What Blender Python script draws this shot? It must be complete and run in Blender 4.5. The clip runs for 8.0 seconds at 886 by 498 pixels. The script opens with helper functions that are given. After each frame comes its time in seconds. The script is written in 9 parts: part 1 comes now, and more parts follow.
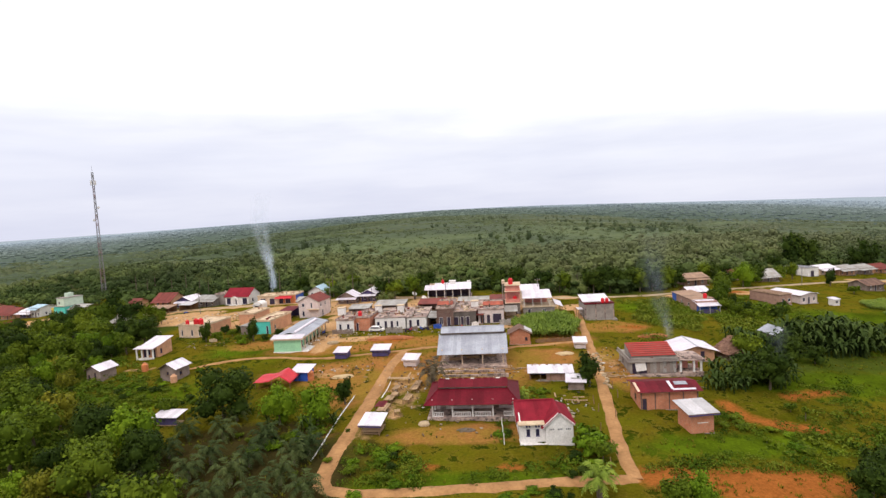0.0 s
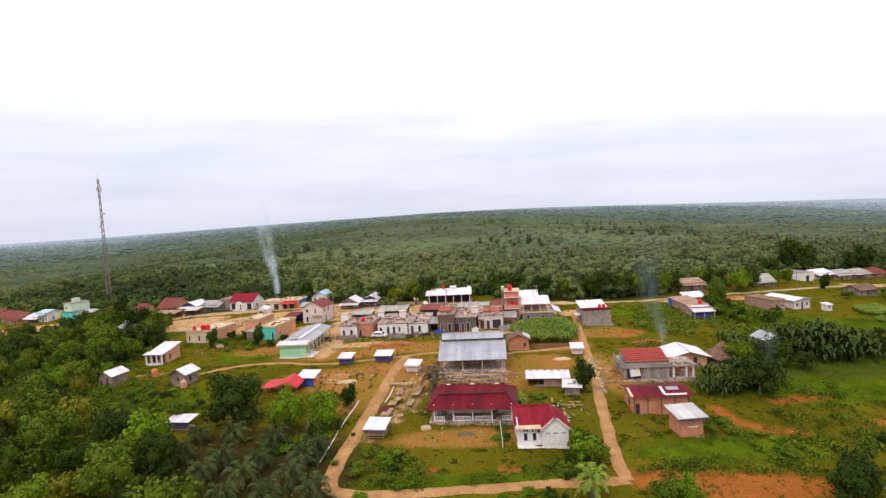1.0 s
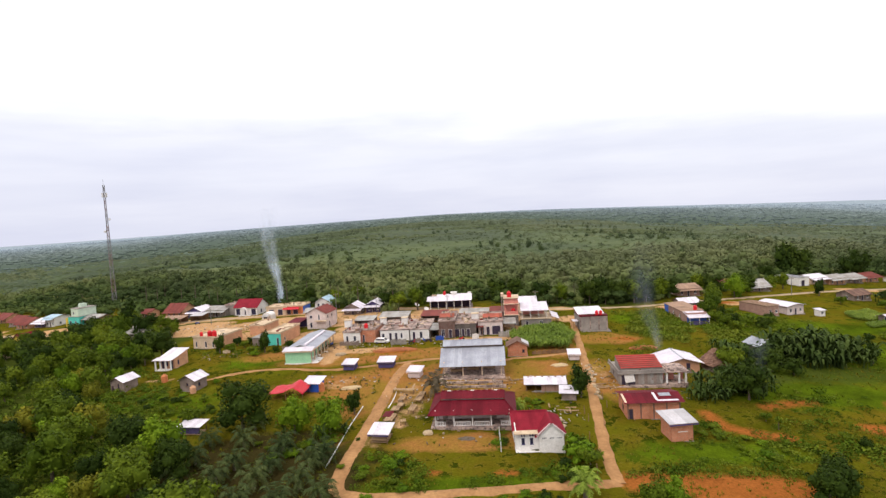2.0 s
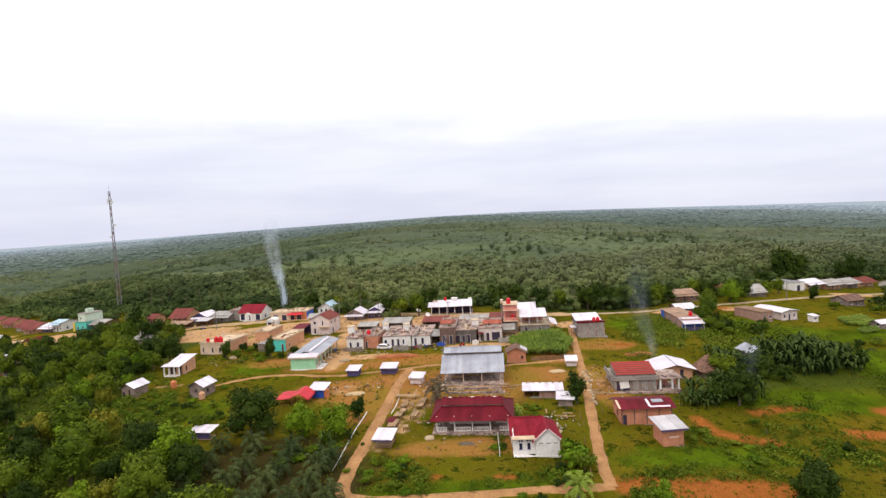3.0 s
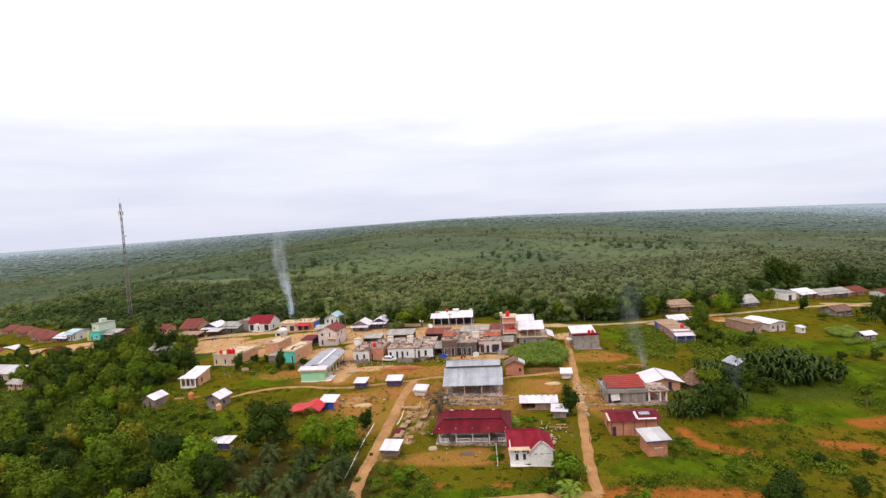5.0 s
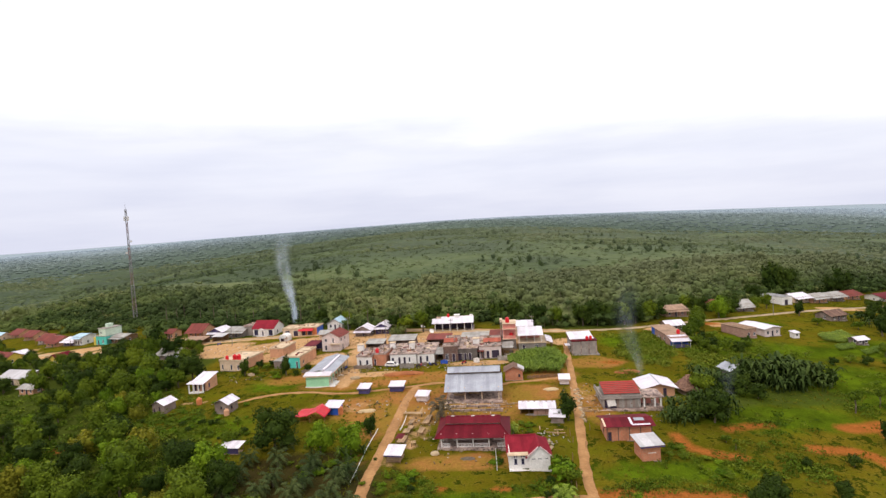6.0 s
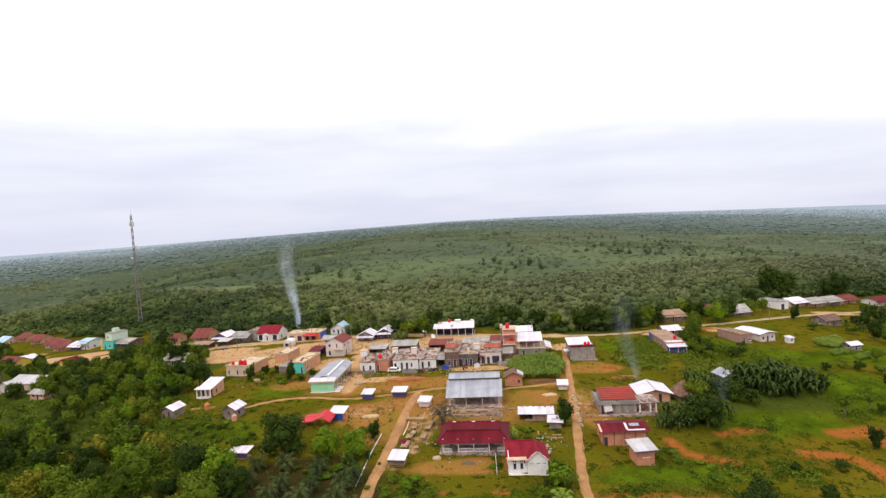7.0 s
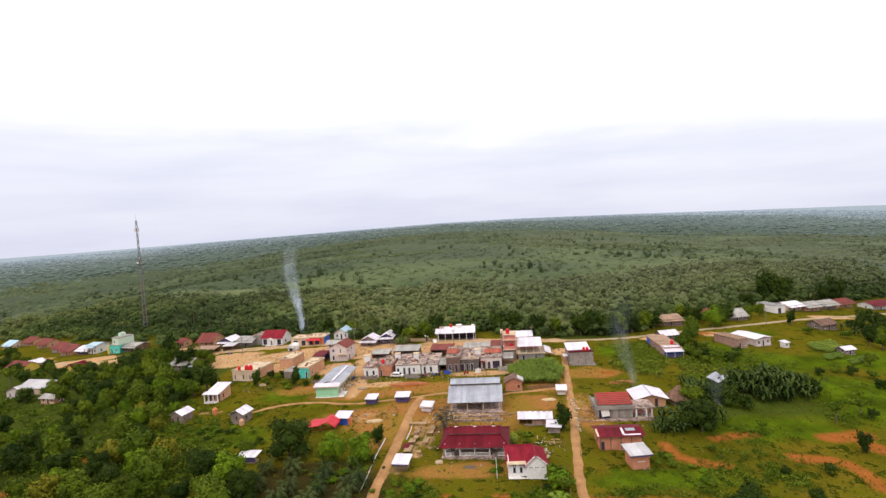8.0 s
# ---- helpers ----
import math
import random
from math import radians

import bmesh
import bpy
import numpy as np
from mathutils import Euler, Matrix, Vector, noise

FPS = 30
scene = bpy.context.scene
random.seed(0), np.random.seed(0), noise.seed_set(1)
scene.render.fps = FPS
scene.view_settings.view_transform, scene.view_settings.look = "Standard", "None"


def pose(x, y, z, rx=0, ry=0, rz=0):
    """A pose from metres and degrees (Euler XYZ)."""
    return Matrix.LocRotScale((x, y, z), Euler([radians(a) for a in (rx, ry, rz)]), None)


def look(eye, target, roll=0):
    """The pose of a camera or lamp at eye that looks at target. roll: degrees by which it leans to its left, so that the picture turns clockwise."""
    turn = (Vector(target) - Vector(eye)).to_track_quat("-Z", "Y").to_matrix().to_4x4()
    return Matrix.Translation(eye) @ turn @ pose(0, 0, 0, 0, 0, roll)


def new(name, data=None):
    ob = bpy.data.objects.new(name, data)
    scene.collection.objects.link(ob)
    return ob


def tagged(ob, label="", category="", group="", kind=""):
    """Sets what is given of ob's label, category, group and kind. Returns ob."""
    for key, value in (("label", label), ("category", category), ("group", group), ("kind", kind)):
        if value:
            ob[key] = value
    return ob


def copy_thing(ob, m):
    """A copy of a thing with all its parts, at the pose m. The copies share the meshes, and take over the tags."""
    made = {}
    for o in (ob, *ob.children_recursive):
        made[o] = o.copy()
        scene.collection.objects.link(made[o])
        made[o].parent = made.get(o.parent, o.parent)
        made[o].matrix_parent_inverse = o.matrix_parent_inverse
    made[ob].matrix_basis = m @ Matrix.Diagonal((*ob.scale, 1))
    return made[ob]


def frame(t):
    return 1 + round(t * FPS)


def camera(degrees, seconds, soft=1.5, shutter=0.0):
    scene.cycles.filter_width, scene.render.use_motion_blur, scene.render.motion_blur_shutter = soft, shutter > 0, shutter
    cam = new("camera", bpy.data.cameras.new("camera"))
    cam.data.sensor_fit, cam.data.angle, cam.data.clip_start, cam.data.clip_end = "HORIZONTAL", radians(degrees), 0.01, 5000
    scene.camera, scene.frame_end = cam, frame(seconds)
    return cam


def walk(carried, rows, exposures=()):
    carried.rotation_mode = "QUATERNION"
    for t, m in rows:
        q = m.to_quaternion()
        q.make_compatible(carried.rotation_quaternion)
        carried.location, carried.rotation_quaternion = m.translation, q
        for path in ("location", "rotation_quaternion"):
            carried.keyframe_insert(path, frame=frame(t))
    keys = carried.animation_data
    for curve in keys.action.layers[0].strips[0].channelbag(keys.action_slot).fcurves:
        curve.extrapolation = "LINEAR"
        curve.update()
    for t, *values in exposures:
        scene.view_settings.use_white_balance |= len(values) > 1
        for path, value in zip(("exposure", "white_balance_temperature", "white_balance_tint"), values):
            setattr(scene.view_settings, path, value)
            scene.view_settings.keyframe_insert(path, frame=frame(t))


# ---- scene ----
# ---------------------------------------------------------------- camera
cam = camera(80.0, 8.0, soft=1.42)
PATH = [
    (0.0, (1.271, 4.439, 33.137), (1.434, 14.412, 32.415), -3.17),
    (1.0, (1.235, 0.894, 34.916), (1.389, 10.869, 34.232), -3.25),
    (2.0, (1.238, -2.699, 36.908), (1.381, 7.279, 36.258), -3.31),
    (3.0, (1.265, -6.327, 39.068), (1.396, 3.653, 38.446), -3.37),
    (4.0, (1.300, -9.978, 41.350), (1.419, 0.004, 40.753), -3.43),
    (5.0, (1.331, -13.639, 43.707), (1.434, -3.656, 43.132), -3.48),
    (6.0, (1.340, -17.299, 46.094), (1.429, -7.315, 45.538), -3.55),
    (7.0, (1.314, -20.944, 48.464), (1.388, -10.959, 47.928), -3.62),
    (8.0, (1.238, -24.564, 50.772), (1.296, -14.577, 50.255), -3.71),
]
walk(cam, [(t, look(eye, target, roll)) for t, eye, target, roll in PATH])

# ---------------------------------------------------------------- daylight
world = bpy.data.worlds.new("overcast")
scene.world = world
world.use_nodes = True
wn, wl = world.node_tree.nodes, world.node_tree.links
sky = wn.new("ShaderNodeTexSky")
sky.sky_type, sky.sun_disc = "NISHITA", False
sky.sun_elevation, sky.sun_rotation = radians(52), radians(215)
sky.air_density, sky.dust_density = 1.0, 2.5
wcoord = wn.new("ShaderNodeTexCoord")
wsep = wn.new("ShaderNodeSeparateXYZ")
wl.new(wcoord.outputs["Generated"], wsep.inputs[0])
wramp = wn.new("ShaderNodeValToRGB")
wl.new(wsep.outputs[2], wramp.inputs[0])
wramp.color_ramp.elements[0].position, wramp.color_ramp.elements[0].color = 0.0, (0.85, 0.865, 1.02, 1)
wramp.color_ramp.elements[1].position, wramp.color_ramp.elements[1].color = 0.95, (1.95, 1.92, 1.88, 1)
for at_, tone in ((0.05, (0.90, 0.91, 1.05, 1)), (0.10, (0.93, 0.94, 1.07, 1)), (0.140, (0.975, 0.98, 1.08, 1)), (0.18, (1.15, 1.15, 1.15, 1)), (0.40, (1.35, 1.35, 1.34, 1))):
    wramp.color_ramp.elements.new(at_).color = tone
wmap = wn.new("ShaderNodeMapping")
wmap.inputs["Scale"].default_value = (1.6, 1.6, 7.0)
wl.new(wcoord.outputs["Generated"], wmap.inputs[0])
wnoise = wn.new("ShaderNodeTexNoise")
wnoise.inputs["Scale"].default_value, wnoise.inputs["Detail"].default_value = 1.7, 5.0
wl.new(wmap.outputs[0], wnoise.inputs["Vector"])
wshift = wn.new("ShaderNodeMath")
wshift.operation = "MULTIPLY_ADD"
wl.new(wnoise.outputs[0], wshift.inputs[0])
wshift.inputs[1].default_value = 0.15
wtilt = wn.new("ShaderNodeMath")
wtilt.operation = "MULTIPLY_ADD"
wl.new(wsep.outputs[0], wtilt.inputs[0])
wtilt.inputs[1].default_value = 0.06
wl.new(wsep.outputs[2], wtilt.inputs[2])
wl.new(wtilt.outputs[0], wshift.inputs[2])
woff = wn.new("ShaderNodeMath")
woff.operation = "SUBTRACT"
wl.new(wshift.outputs[0], woff.inputs[0])
woff.inputs[1].default_value = 0.072
wl.new(woff.outputs[0], wramp.inputs[0])
wsky = wn.new("ShaderNodeVectorMath")
wsky.operation = "SCALE"
wl.new(sky.outputs[0], wsky.inputs[0])
wsky.inputs["Scale"].default_value = 0.08
wmix = wn.new("ShaderNodeMix")
wmix.data_type = "RGBA"
wmix.inputs[0].default_value = 0.88
wl.new(wsky.outputs[0], wmix.inputs[6])
wstreak = wn.new("ShaderNodeMapping")
wstreak.inputs["Scale"].default_value = (2.2, 2.2, 17.0)
wl.new(wcoord.outputs["Generated"], wstreak.inputs[0])
wfine = wn.new("ShaderNodeTexNoise")
wfine.inputs["Scale"].default_value, wfine.inputs["Detail"].default_value = 1.5, 6.0
wl.new(wstreak.outputs[0], wfine.inputs["Vector"])
wtone = wn.new("ShaderNodeValToRGB")
wtone.color_ramp.elements[0].position, wtone.color_ramp.elements[0].color = 0.34, (0.94, 0.95, 0.975, 1)
wtone.color_ramp.elements[1].position, wtone.color_ramp.elements[1].color = 0.66, (1.06, 1.06, 1.04, 1)
wl.new(wfine.outputs[0], wtone.inputs[0])
wcloud = wn.new("ShaderNodeMix")
wcloud.data_type, wcloud.blend_type = "RGBA", "MULTIPLY"
wcloud.inputs[0].default_value = 1.0
wl.new(wramp.outputs[0], wcloud.inputs[6])
wl.new(wtone.outputs[0], wcloud.inputs[7])
wl.new(wcloud.outputs[2], wmix.inputs[7])
wl.new(wmix.outputs[2], wn["Background"].inputs[0])
wn["Background"].inputs[1].default_value = 1.0

sun = new("sun", bpy.data.lights.new("sun", "SUN"))
sun.data.energy, sun.data.angle, sun.data.color = 1.2, radians(20), (1.0, 0.93, 0.82)
sun.matrix_world = look((0, 0, 100), (42, 60, 10))
scene.view_settings.exposure = 0.0


# ---------------------------------------------------------------- materials
def nodes_of(name):
    m = bpy.data.materials.new(name)
    m.use_nodes = True
    return m, m.node_tree.nodes, m.node_tree.links, m.node_tree.nodes["Principled BSDF"]


def noise_node(nt, ln, scale, detail=4, vector=None, rough=0.55):
    n = nt.new("ShaderNodeTexNoise")
    n.inputs["Scale"].default_value, n.inputs["Detail"].default_value = scale, detail
    n.inputs["Roughness"].default_value = rough
    if vector is not None:
        ln.new(vector, n.inputs["Vector"])
    return n


def ramp_node(nt, ln, source, lo, hi, a=(0, 0, 0, 1), b=(1, 1, 1, 1)):
    r = nt.new("ShaderNodeValToRGB")
    r.color_ramp.elements[0].position, r.color_ramp.elements[0].color = lo, a
    r.color_ramp.elements[1].position, r.color_ramp.elements[1].color = hi, b
    ln.new(source, r.inputs[0])
    return r


def mix_node(nt, ln, factor, a, b, kind="MIX"):
    m = nt.new("ShaderNodeMix")
    m.data_type, m.blend_type = "RGBA", kind
    for slot, v in ((0, factor), (6, a), (7, b)):
        if isinstance(v, (int, float)):
            m.inputs[slot].default_value = v
        elif isinstance(v, tuple):
            m.inputs[slot].default_value = (*v[:3], 1)
        else:
            ln.new(v, m.inputs[slot])
    return m.outputs[2]


def surface(name, a, b, fine=3.0, coarse=0.5, rough=0.8, metal=0.0, bump=0.3, stain=None, stain_at=0.6, vary=0.0,
            stretch=(1, 1, 1), streak=None, spec=0.25):
    """A worn surface: two colours at a coarse and a fine scale, an optional stain, optional streaks down the slope."""
    m, nt, ln, bsdf = nodes_of(name)
    pos = nt.new("ShaderNodeNewGeometry").outputs["Position"]
    mp = nt.new("ShaderNodeMapping")
    mp.inputs["Scale"].default_value = stretch
    ln.new(pos, mp.inputs[0])
    big = noise_node(nt, ln, coarse, 5, pos)
    small = noise_node(nt, ln, fine, 6, mp.outputs[0], 0.65)
    col = mix_node(nt, ln, ramp_node(nt, ln, big.outputs[0], 0.38, 0.62).outputs[0], a, b)
    grain = ramp_node(nt, ln, small.outputs[0], 0.25, 0.75, (0.72, 0.72, 0.72, 1), (1.18, 1.18, 1.18, 1))
    col = mix_node(nt, ln, 1.0, col, grain.outputs[0], "MULTIPLY")
    if stain:
        s = noise_node(nt, ln, coarse * 2.3, 7, pos, 0.7)
        col = mix_node(nt, ln, ramp_node(nt, ln, s.outputs[0], stain_at, stain_at + 0.1).outputs[0], col, stain)
    if streak:
        o = nt.new("ShaderNodeTexCoord").outputs["Object"]
        sm = nt.new("ShaderNodeMapping")
        sm.inputs["Scale"].default_value = (4.0, 0.35, 1.0)
        ln.new(o, sm.inputs[0])
        info0 = nt.new("ShaderNodeObjectInfo")
        ln.new(info0.outputs["Random"], sm.inputs["Location"])
        s = noise_node(nt, ln, 1.4, 5, sm.outputs[0], 0.7)
        col = mix_node(nt, ln, ramp_node(nt, ln, s.outputs[0], 0.56, 0.72).outputs[0], col, streak)
    if vary:
        info = nt.new("ShaderNodeObjectInfo")
        v = ramp_node(nt, ln, info.outputs["Random"], 0, 1, (1 - vary,) * 3 + (1,), (1 + vary,) * 3 + (1,))
        col = mix_node(nt, ln, 1.0, col, v.outputs[0], "MULTIPLY")
    ln.new(col, bsdf.inputs["Base Color"])
    bsdf.inputs["Roughness"].default_value, bsdf.inputs["Metallic"].default_value = rough, metal
    bsdf.inputs["Specular IOR Level"].default_value = spec
    if bump:
        bp = nt.new("ShaderNodeBump")
        bp.inputs["Strength"].default_value, bp.inputs["Distance"].default_value = bump, 0.05
        ln.new(small.outputs[0], bp.inputs["Height"])
        ln.new(bp.outputs[0], bsdf.inputs["Normal"])
    return m


def brick_material(name, a, b, mortar, scale=1.0):
    m, nt, ln, bsdf = nodes_of(name)
    co = nt.new("ShaderNodeTexCoord").outputs["Object"]
    sp = nt.new("ShaderNodeSeparateXYZ")
    ln.new(co, sp.inputs[0])
    add = nt.new("ShaderNodeMath")
    ln.new(sp.outputs[0], add.inputs[0])
    ln.new(sp.outputs[1], add.inputs[1])
    cb = nt.new("ShaderNodeCombineXYZ")
    ln.new(add.outputs[0], cb.inputs[0])
    ln.new(sp.outputs[2], cb.inputs[1])
    br = nt.new("ShaderNodeTexBrick")
    ln.new(cb.outputs[0], br.inputs["Vector"])
    br.inputs["Color1"].default_value, br.inputs["Color2"].default_value = (*a, 1), (*b, 1)
    br.inputs["Mortar"].default_value = (*mortar, 1)
    br.inputs["Scale"].default_value = scale
    br.inputs["Brick Width"].default_value, br.inputs["Row Height"].default_value = 0.22, 0.075
    br.inputs["Mortar Size"].default_value = 0.012
    pos = nt.new("ShaderNodeNewGeometry").outputs["Position"]
    n = noise_node(nt, ln, 0.9, 6, pos, 0.7)
    col = mix_node(nt, ln, 1.0, br.outputs[0], ramp_node(nt, ln, n.outputs[0], 0.3, 0.7, (0.7, 0.66, 0.62, 1), (1.15, 1.15, 1.15, 1)).outputs[0], "MULTIPLY")
    ln.new(col, bsdf.inputs["Base Color"])
    bsdf.inputs["Roughness"].default_value = 0.9
    bp = nt.new("ShaderNodeBump")
    bp.inputs["Strength"].default_value, bp.inputs["Distance"].default_value = 0.5, 0.02
    ln.new(br.outputs[1], bp.inputs["Height"])
    bp.invert = True
    ln.new(bp.outputs[0], bsdf.inputs["Normal"])
    return m


def leaf_material(name, dark, light, dry=None):
    m, nt, ln, bsdf = nodes_of(name)
    geo = nt.new("ShaderNodeNewGeometry")
    info = nt.new("ShaderNodeObjectInfo")
    n = noise_node(nt, ln, 0.12, 3, geo.outputs["Position"])
    col = mix_node(nt, ln, ramp_node(nt, ln, geo.outputs["Random Per Island"], 0, 1, (0.22, 0.22, 0.22, 1), (0.78, 0.78, 0.78, 1)).outputs[0], dark, light)
    v = ramp_node(nt, ln, info.outputs["Random"], 0, 1, (0.68, 0.74, 0.7, 1), (1.3, 1.2, 1.1, 1))
    col = mix_node(nt, ln, 1.0, col, v.outputs[0], "MULTIPLY")
    w = ramp_node(nt, ln, n.outputs[0], 0.35, 0.65, (0.75, 0.8, 0.75, 1), (1.25, 1.2, 1.1, 1))
    col = mix_node(nt, ln, 1.0, col, w.outputs[0], "MULTIPLY")
    if dry:
        d = noise_node(nt, ln, 0.035, 4, geo.outputs["Position"])
        col = mix_node(nt, ln, ramp_node(nt, ln, d.outputs[0], 0.5, 0.68).outputs[0], col, dry)
    ln.new(col, bsdf.inputs["Base Color"])
    bsdf.inputs["Roughness"].default_value = 0.6
    bsdf.inputs["Specular IOR Level"].default_value = 0.04
    return m


def plain(name, col, rough=0.5, metal=0.0):
    return surface(name, col, tuple(c * 0.85 for c in col), 6, 1.2, rough, metal, 0.1)


WHITE = surface("white_plaster", (0.80, 0.755, 0.745), (0.71, 0.66, 0.645), 5, 0.6, 0.85, stain=(0.54, 0.49, 0.44), stain_at=0.60)
CREAM = surface("cream_plaster", (0.70, 0.52, 0.38), (0.60, 0.43, 0.32), 5, 0.6, 0.85, stain=(0.36, 0.27, 0.18), stain_at=0.57)
PEACH = surface("peach_plaster", (0.62, 0.33, 0.20), (0.52, 0.265, 0.16), 5, 0.6, 0.85, stain=(0.34, 0.19, 0.12), stain_at=0.57)
MINT = surface("mint_paint", (0.36, 0.66, 0.42), (0.31, 0.58, 0.37), 5, 0.6, 0.8, stain=(0.33, 0.40, 0.29), stain_at=0.66)
PALEMINT = surface("pale_mint_paint", (0.58, 0.68, 0.56), (0.50, 0.60, 0.50), 5, 0.6, 0.85, stain=(0.36, 0.40, 0.33), stain_at=0.6)
TURQ = surface("turquoise_paint", (0.10, 0.55, 0.47), (0.09, 0.48, 0.42), 5, 0.6, 0.8, stain=(0.15, 0.34, 0.30), stain_at=0.66)
TAUPE = surface("taupe_plaster", (0.40, 0.235, 0.19), (0.32, 0.185, 0.15), 5, 0.6, 0.85, stain=(0.22, 0.14, 0.11), stain_at=0.56)
MAUVE = surface("mauve_plaster", (0.68, 0.56, 0.54), (0.57, 0.46, 0.45), 5, 0.6, 0.85, stain=(0.28, 0.23, 0.22), stain_at=0.62)
CORAL = surface("coral_paint", (0.68, 0.27, 0.22), (0.58, 0.22, 0.18), 5, 0.6, 0.8)
# Violet paint; on the long shed's walls it is painted shade.
PURPLE = surface("violet_paint_and_shade", (0.085, 0.065, 0.17), (0.065, 0.05, 0.13), 5, 0.6, 0.8)
BLUE = surface("blue_paint", (0.06, 0.14, 0.55), (0.05, 0.11, 0.44), 5, 0.6, 0.7)
YELLOW = surface("yellow_paint", (0.70, 0.50, 0.08), (0.6, 0.42, 0.08), 5, 0.6, 0.8)
CONCRETE = surface("grey_concrete", (0.32, 0.275, 0.25), (0.235, 0.20, 0.185), 4, 0.5, 0.9, stain=(0.12, 0.10, 0.09), stain_at=0.6)
# Concrete darkened to hold the shade on a front and between roof tiers.
DARKCON = surface("shaded_concrete", (0.16, 0.135, 0.125), (0.10, 0.085, 0.08), 4, 0.5, 0.9, stain=(0.05, 0.045, 0.04), stain_at=0.58)
SLAB = surface("weathered_slab", (0.50, 0.365, 0.315), (0.24, 0.17, 0.155), 3, 0.6, 0.95, stain=(0.075, 0.058, 0.055), stain_at=0.51)
TANROOF = surface("brown_zinc", (0.36, 0.22, 0.15), (0.25, 0.155, 0.11), 4, 0.4, 0.8, 0.0, 0.1, stain=(0.16, 0.09, 0.06), vary=0.12, streak=(0.44, 0.34, 0.27))
PALESLAB = surface("pale_slab", (0.62, 0.48, 0.34), (0.50, 0.36, 0.25), 3, 0.5, 0.95, stain=(0.30, 0.13, 0.08), stain_at=0.62)
BRICK = brick_material("orange_brick", (0.62, 0.215, 0.115), (0.52, 0.170, 0.090), (0.50, 0.28, 0.19))
BRICKD = brick_material("brown_brick", (0.19, 0.095, 0.075), (0.14, 0.07, 0.06), (0.18, 0.14, 0.125))
WOOD = surface("grey_boards", (0.28, 0.21, 0.185), (0.19, 0.14, 0.12), 4, 0.7, 0.9, stretch=(1, 1, 6))
TIMBER = surface("brown_timber", (0.24, 0.14, 0.08), (0.16, 0.09, 0.05), 4, 0.7, 0.85)
PLANK = surface("sawn_planks", (0.40, 0.26, 0.15), (0.30, 0.19, 0.11), 4, 0.7, 0.85, vary=0.25)
ZINC = surface("weathered_zinc", (0.38, 0.385, 0.44), (0.31, 0.31, 0.365), 4, 0.35, 0.55, 0.25, 0.1, vary=0.12, streak=(0.22, 0.20, 0.20))
ZINCW = surface("bright_zinc", (0.72, 0.66, 0.73), (0.62, 0.555, 0.63), 4, 0.4, 0.5, 0.1, 0.1, vary=0.12, streak=(0.52, 0.46, 0.42))
ZINCM = surface("dull_zinc", (0.52, 0.49, 0.52), (0.43, 0.40, 0.42), 4, 0.4, 0.6, 0.1, 0.1, vary=0.12, streak=(0.36, 0.29, 0.25))
ZINCO = surface("old_zinc", (0.38, 0.36, 0.35), (0.28, 0.25, 0.23), 4, 0.4, 0.7, 0.1, 0.1, stain=(0.22, 0.11, 0.06), vary=0.15, streak=(0.2, 0.12, 0.08))
ZINCB = surface("pale_blue_zinc", (0.36, 0.50, 0.62), (0.42, 0.54, 0.64), 4, 0.4, 0.55, 0.1, 0.1, vary=0.1)
MAROON = surface("maroon_metal", (0.140, 0.009, 0.018), (0.105, 0.007, 0.014), 4, 0.35, 0.5, 0.0, 0.1, vary=0.16, streak=(0.08, 0.007, 0.011), spec=0.06)
REDTILE = surface("red_tile", (0.235, 0.016, 0.030), (0.185, 0.013, 0.024), 6, 0.6, 0.65, 0.0, 0.2, vary=0.12, streak=(0.19, 0.02, 0.025), spec=0.06)
RUST = surface("rust_tile", (0.20, 0.042, 0.034), (0.145, 0.034, 0.028), 6, 0.6, 0.8, 0.0, 0.2, vary=0.16, stain=(0.12, 0.06, 0.04))
REDOLD = surface("old_red_tile", (0.36, 0.085, 0.05), (0.26, 0.06, 0.04), 6, 0.6, 0.85, 0.0, 0.2, vary=0.2, stain=(0.20, 0.10, 0.07), stain_at=0.55)
REDBATTEN = surface("red_batten_tile", (0.36, 0.03, 0.025), (0.28, 0.025, 0.02), 6, 0.6, 0.65, 0.0, 0.2, vary=0.12)
BROWNTILE = surface("brown_tile", (0.17, 0.095, 0.07), (0.12, 0.065, 0.05), 6, 0.6, 0.85, 0.0, 0.3, vary=0.2, stain=(0.30, 0.24, 0.20), stain_at=0.62)
THATCH = surface("dry_thatch", (0.27, 0.15, 0.105), (0.15, 0.08, 0.058), 9, 0.8, 0.95, 0, 0.8, stretch=(1, 1, 0.2))
REDTARP = surface("red_tarpaulin", (0.55, 0.025, 0.04), (0.45, 0.02, 0.035), 3, 0.5, 0.5)
BLUETARP = surface("blue_tarpaulin", (0.03, 0.10, 0.50), (0.025, 0.08, 0.40), 3, 0.5, 0.5)
REDPLASTIC = plain("red_plastic", (0.65, 0.02, 0.03), 0.4)
ORANGE = plain("orange_plastic", (0.60, 0.20, 0.08), 0.5)
DOOR = surface("dark_door", (0.05, 0.035, 0.06), (0.035, 0.025, 0.05), 5, 1, 0.6)
GLASS = plain("window_glass", (0.03, 0.03, 0.06), 0.08)
STEEL = surface("galvanised_steel", (0.24, 0.22, 0.23), (0.18, 0.17, 0.18), 5, 1, 0.6, 0.2)
STEELRED = surface("red_steel", (0.26, 0.13, 0.12), (0.20, 0.10, 0.10), 5, 1, 0.6, 0.2)
BARK = surface("bark", (0.16, 0.12, 0.09), (0.10, 0.075, 0.055), 7, 1.0, 0.95, 0, 0.6)
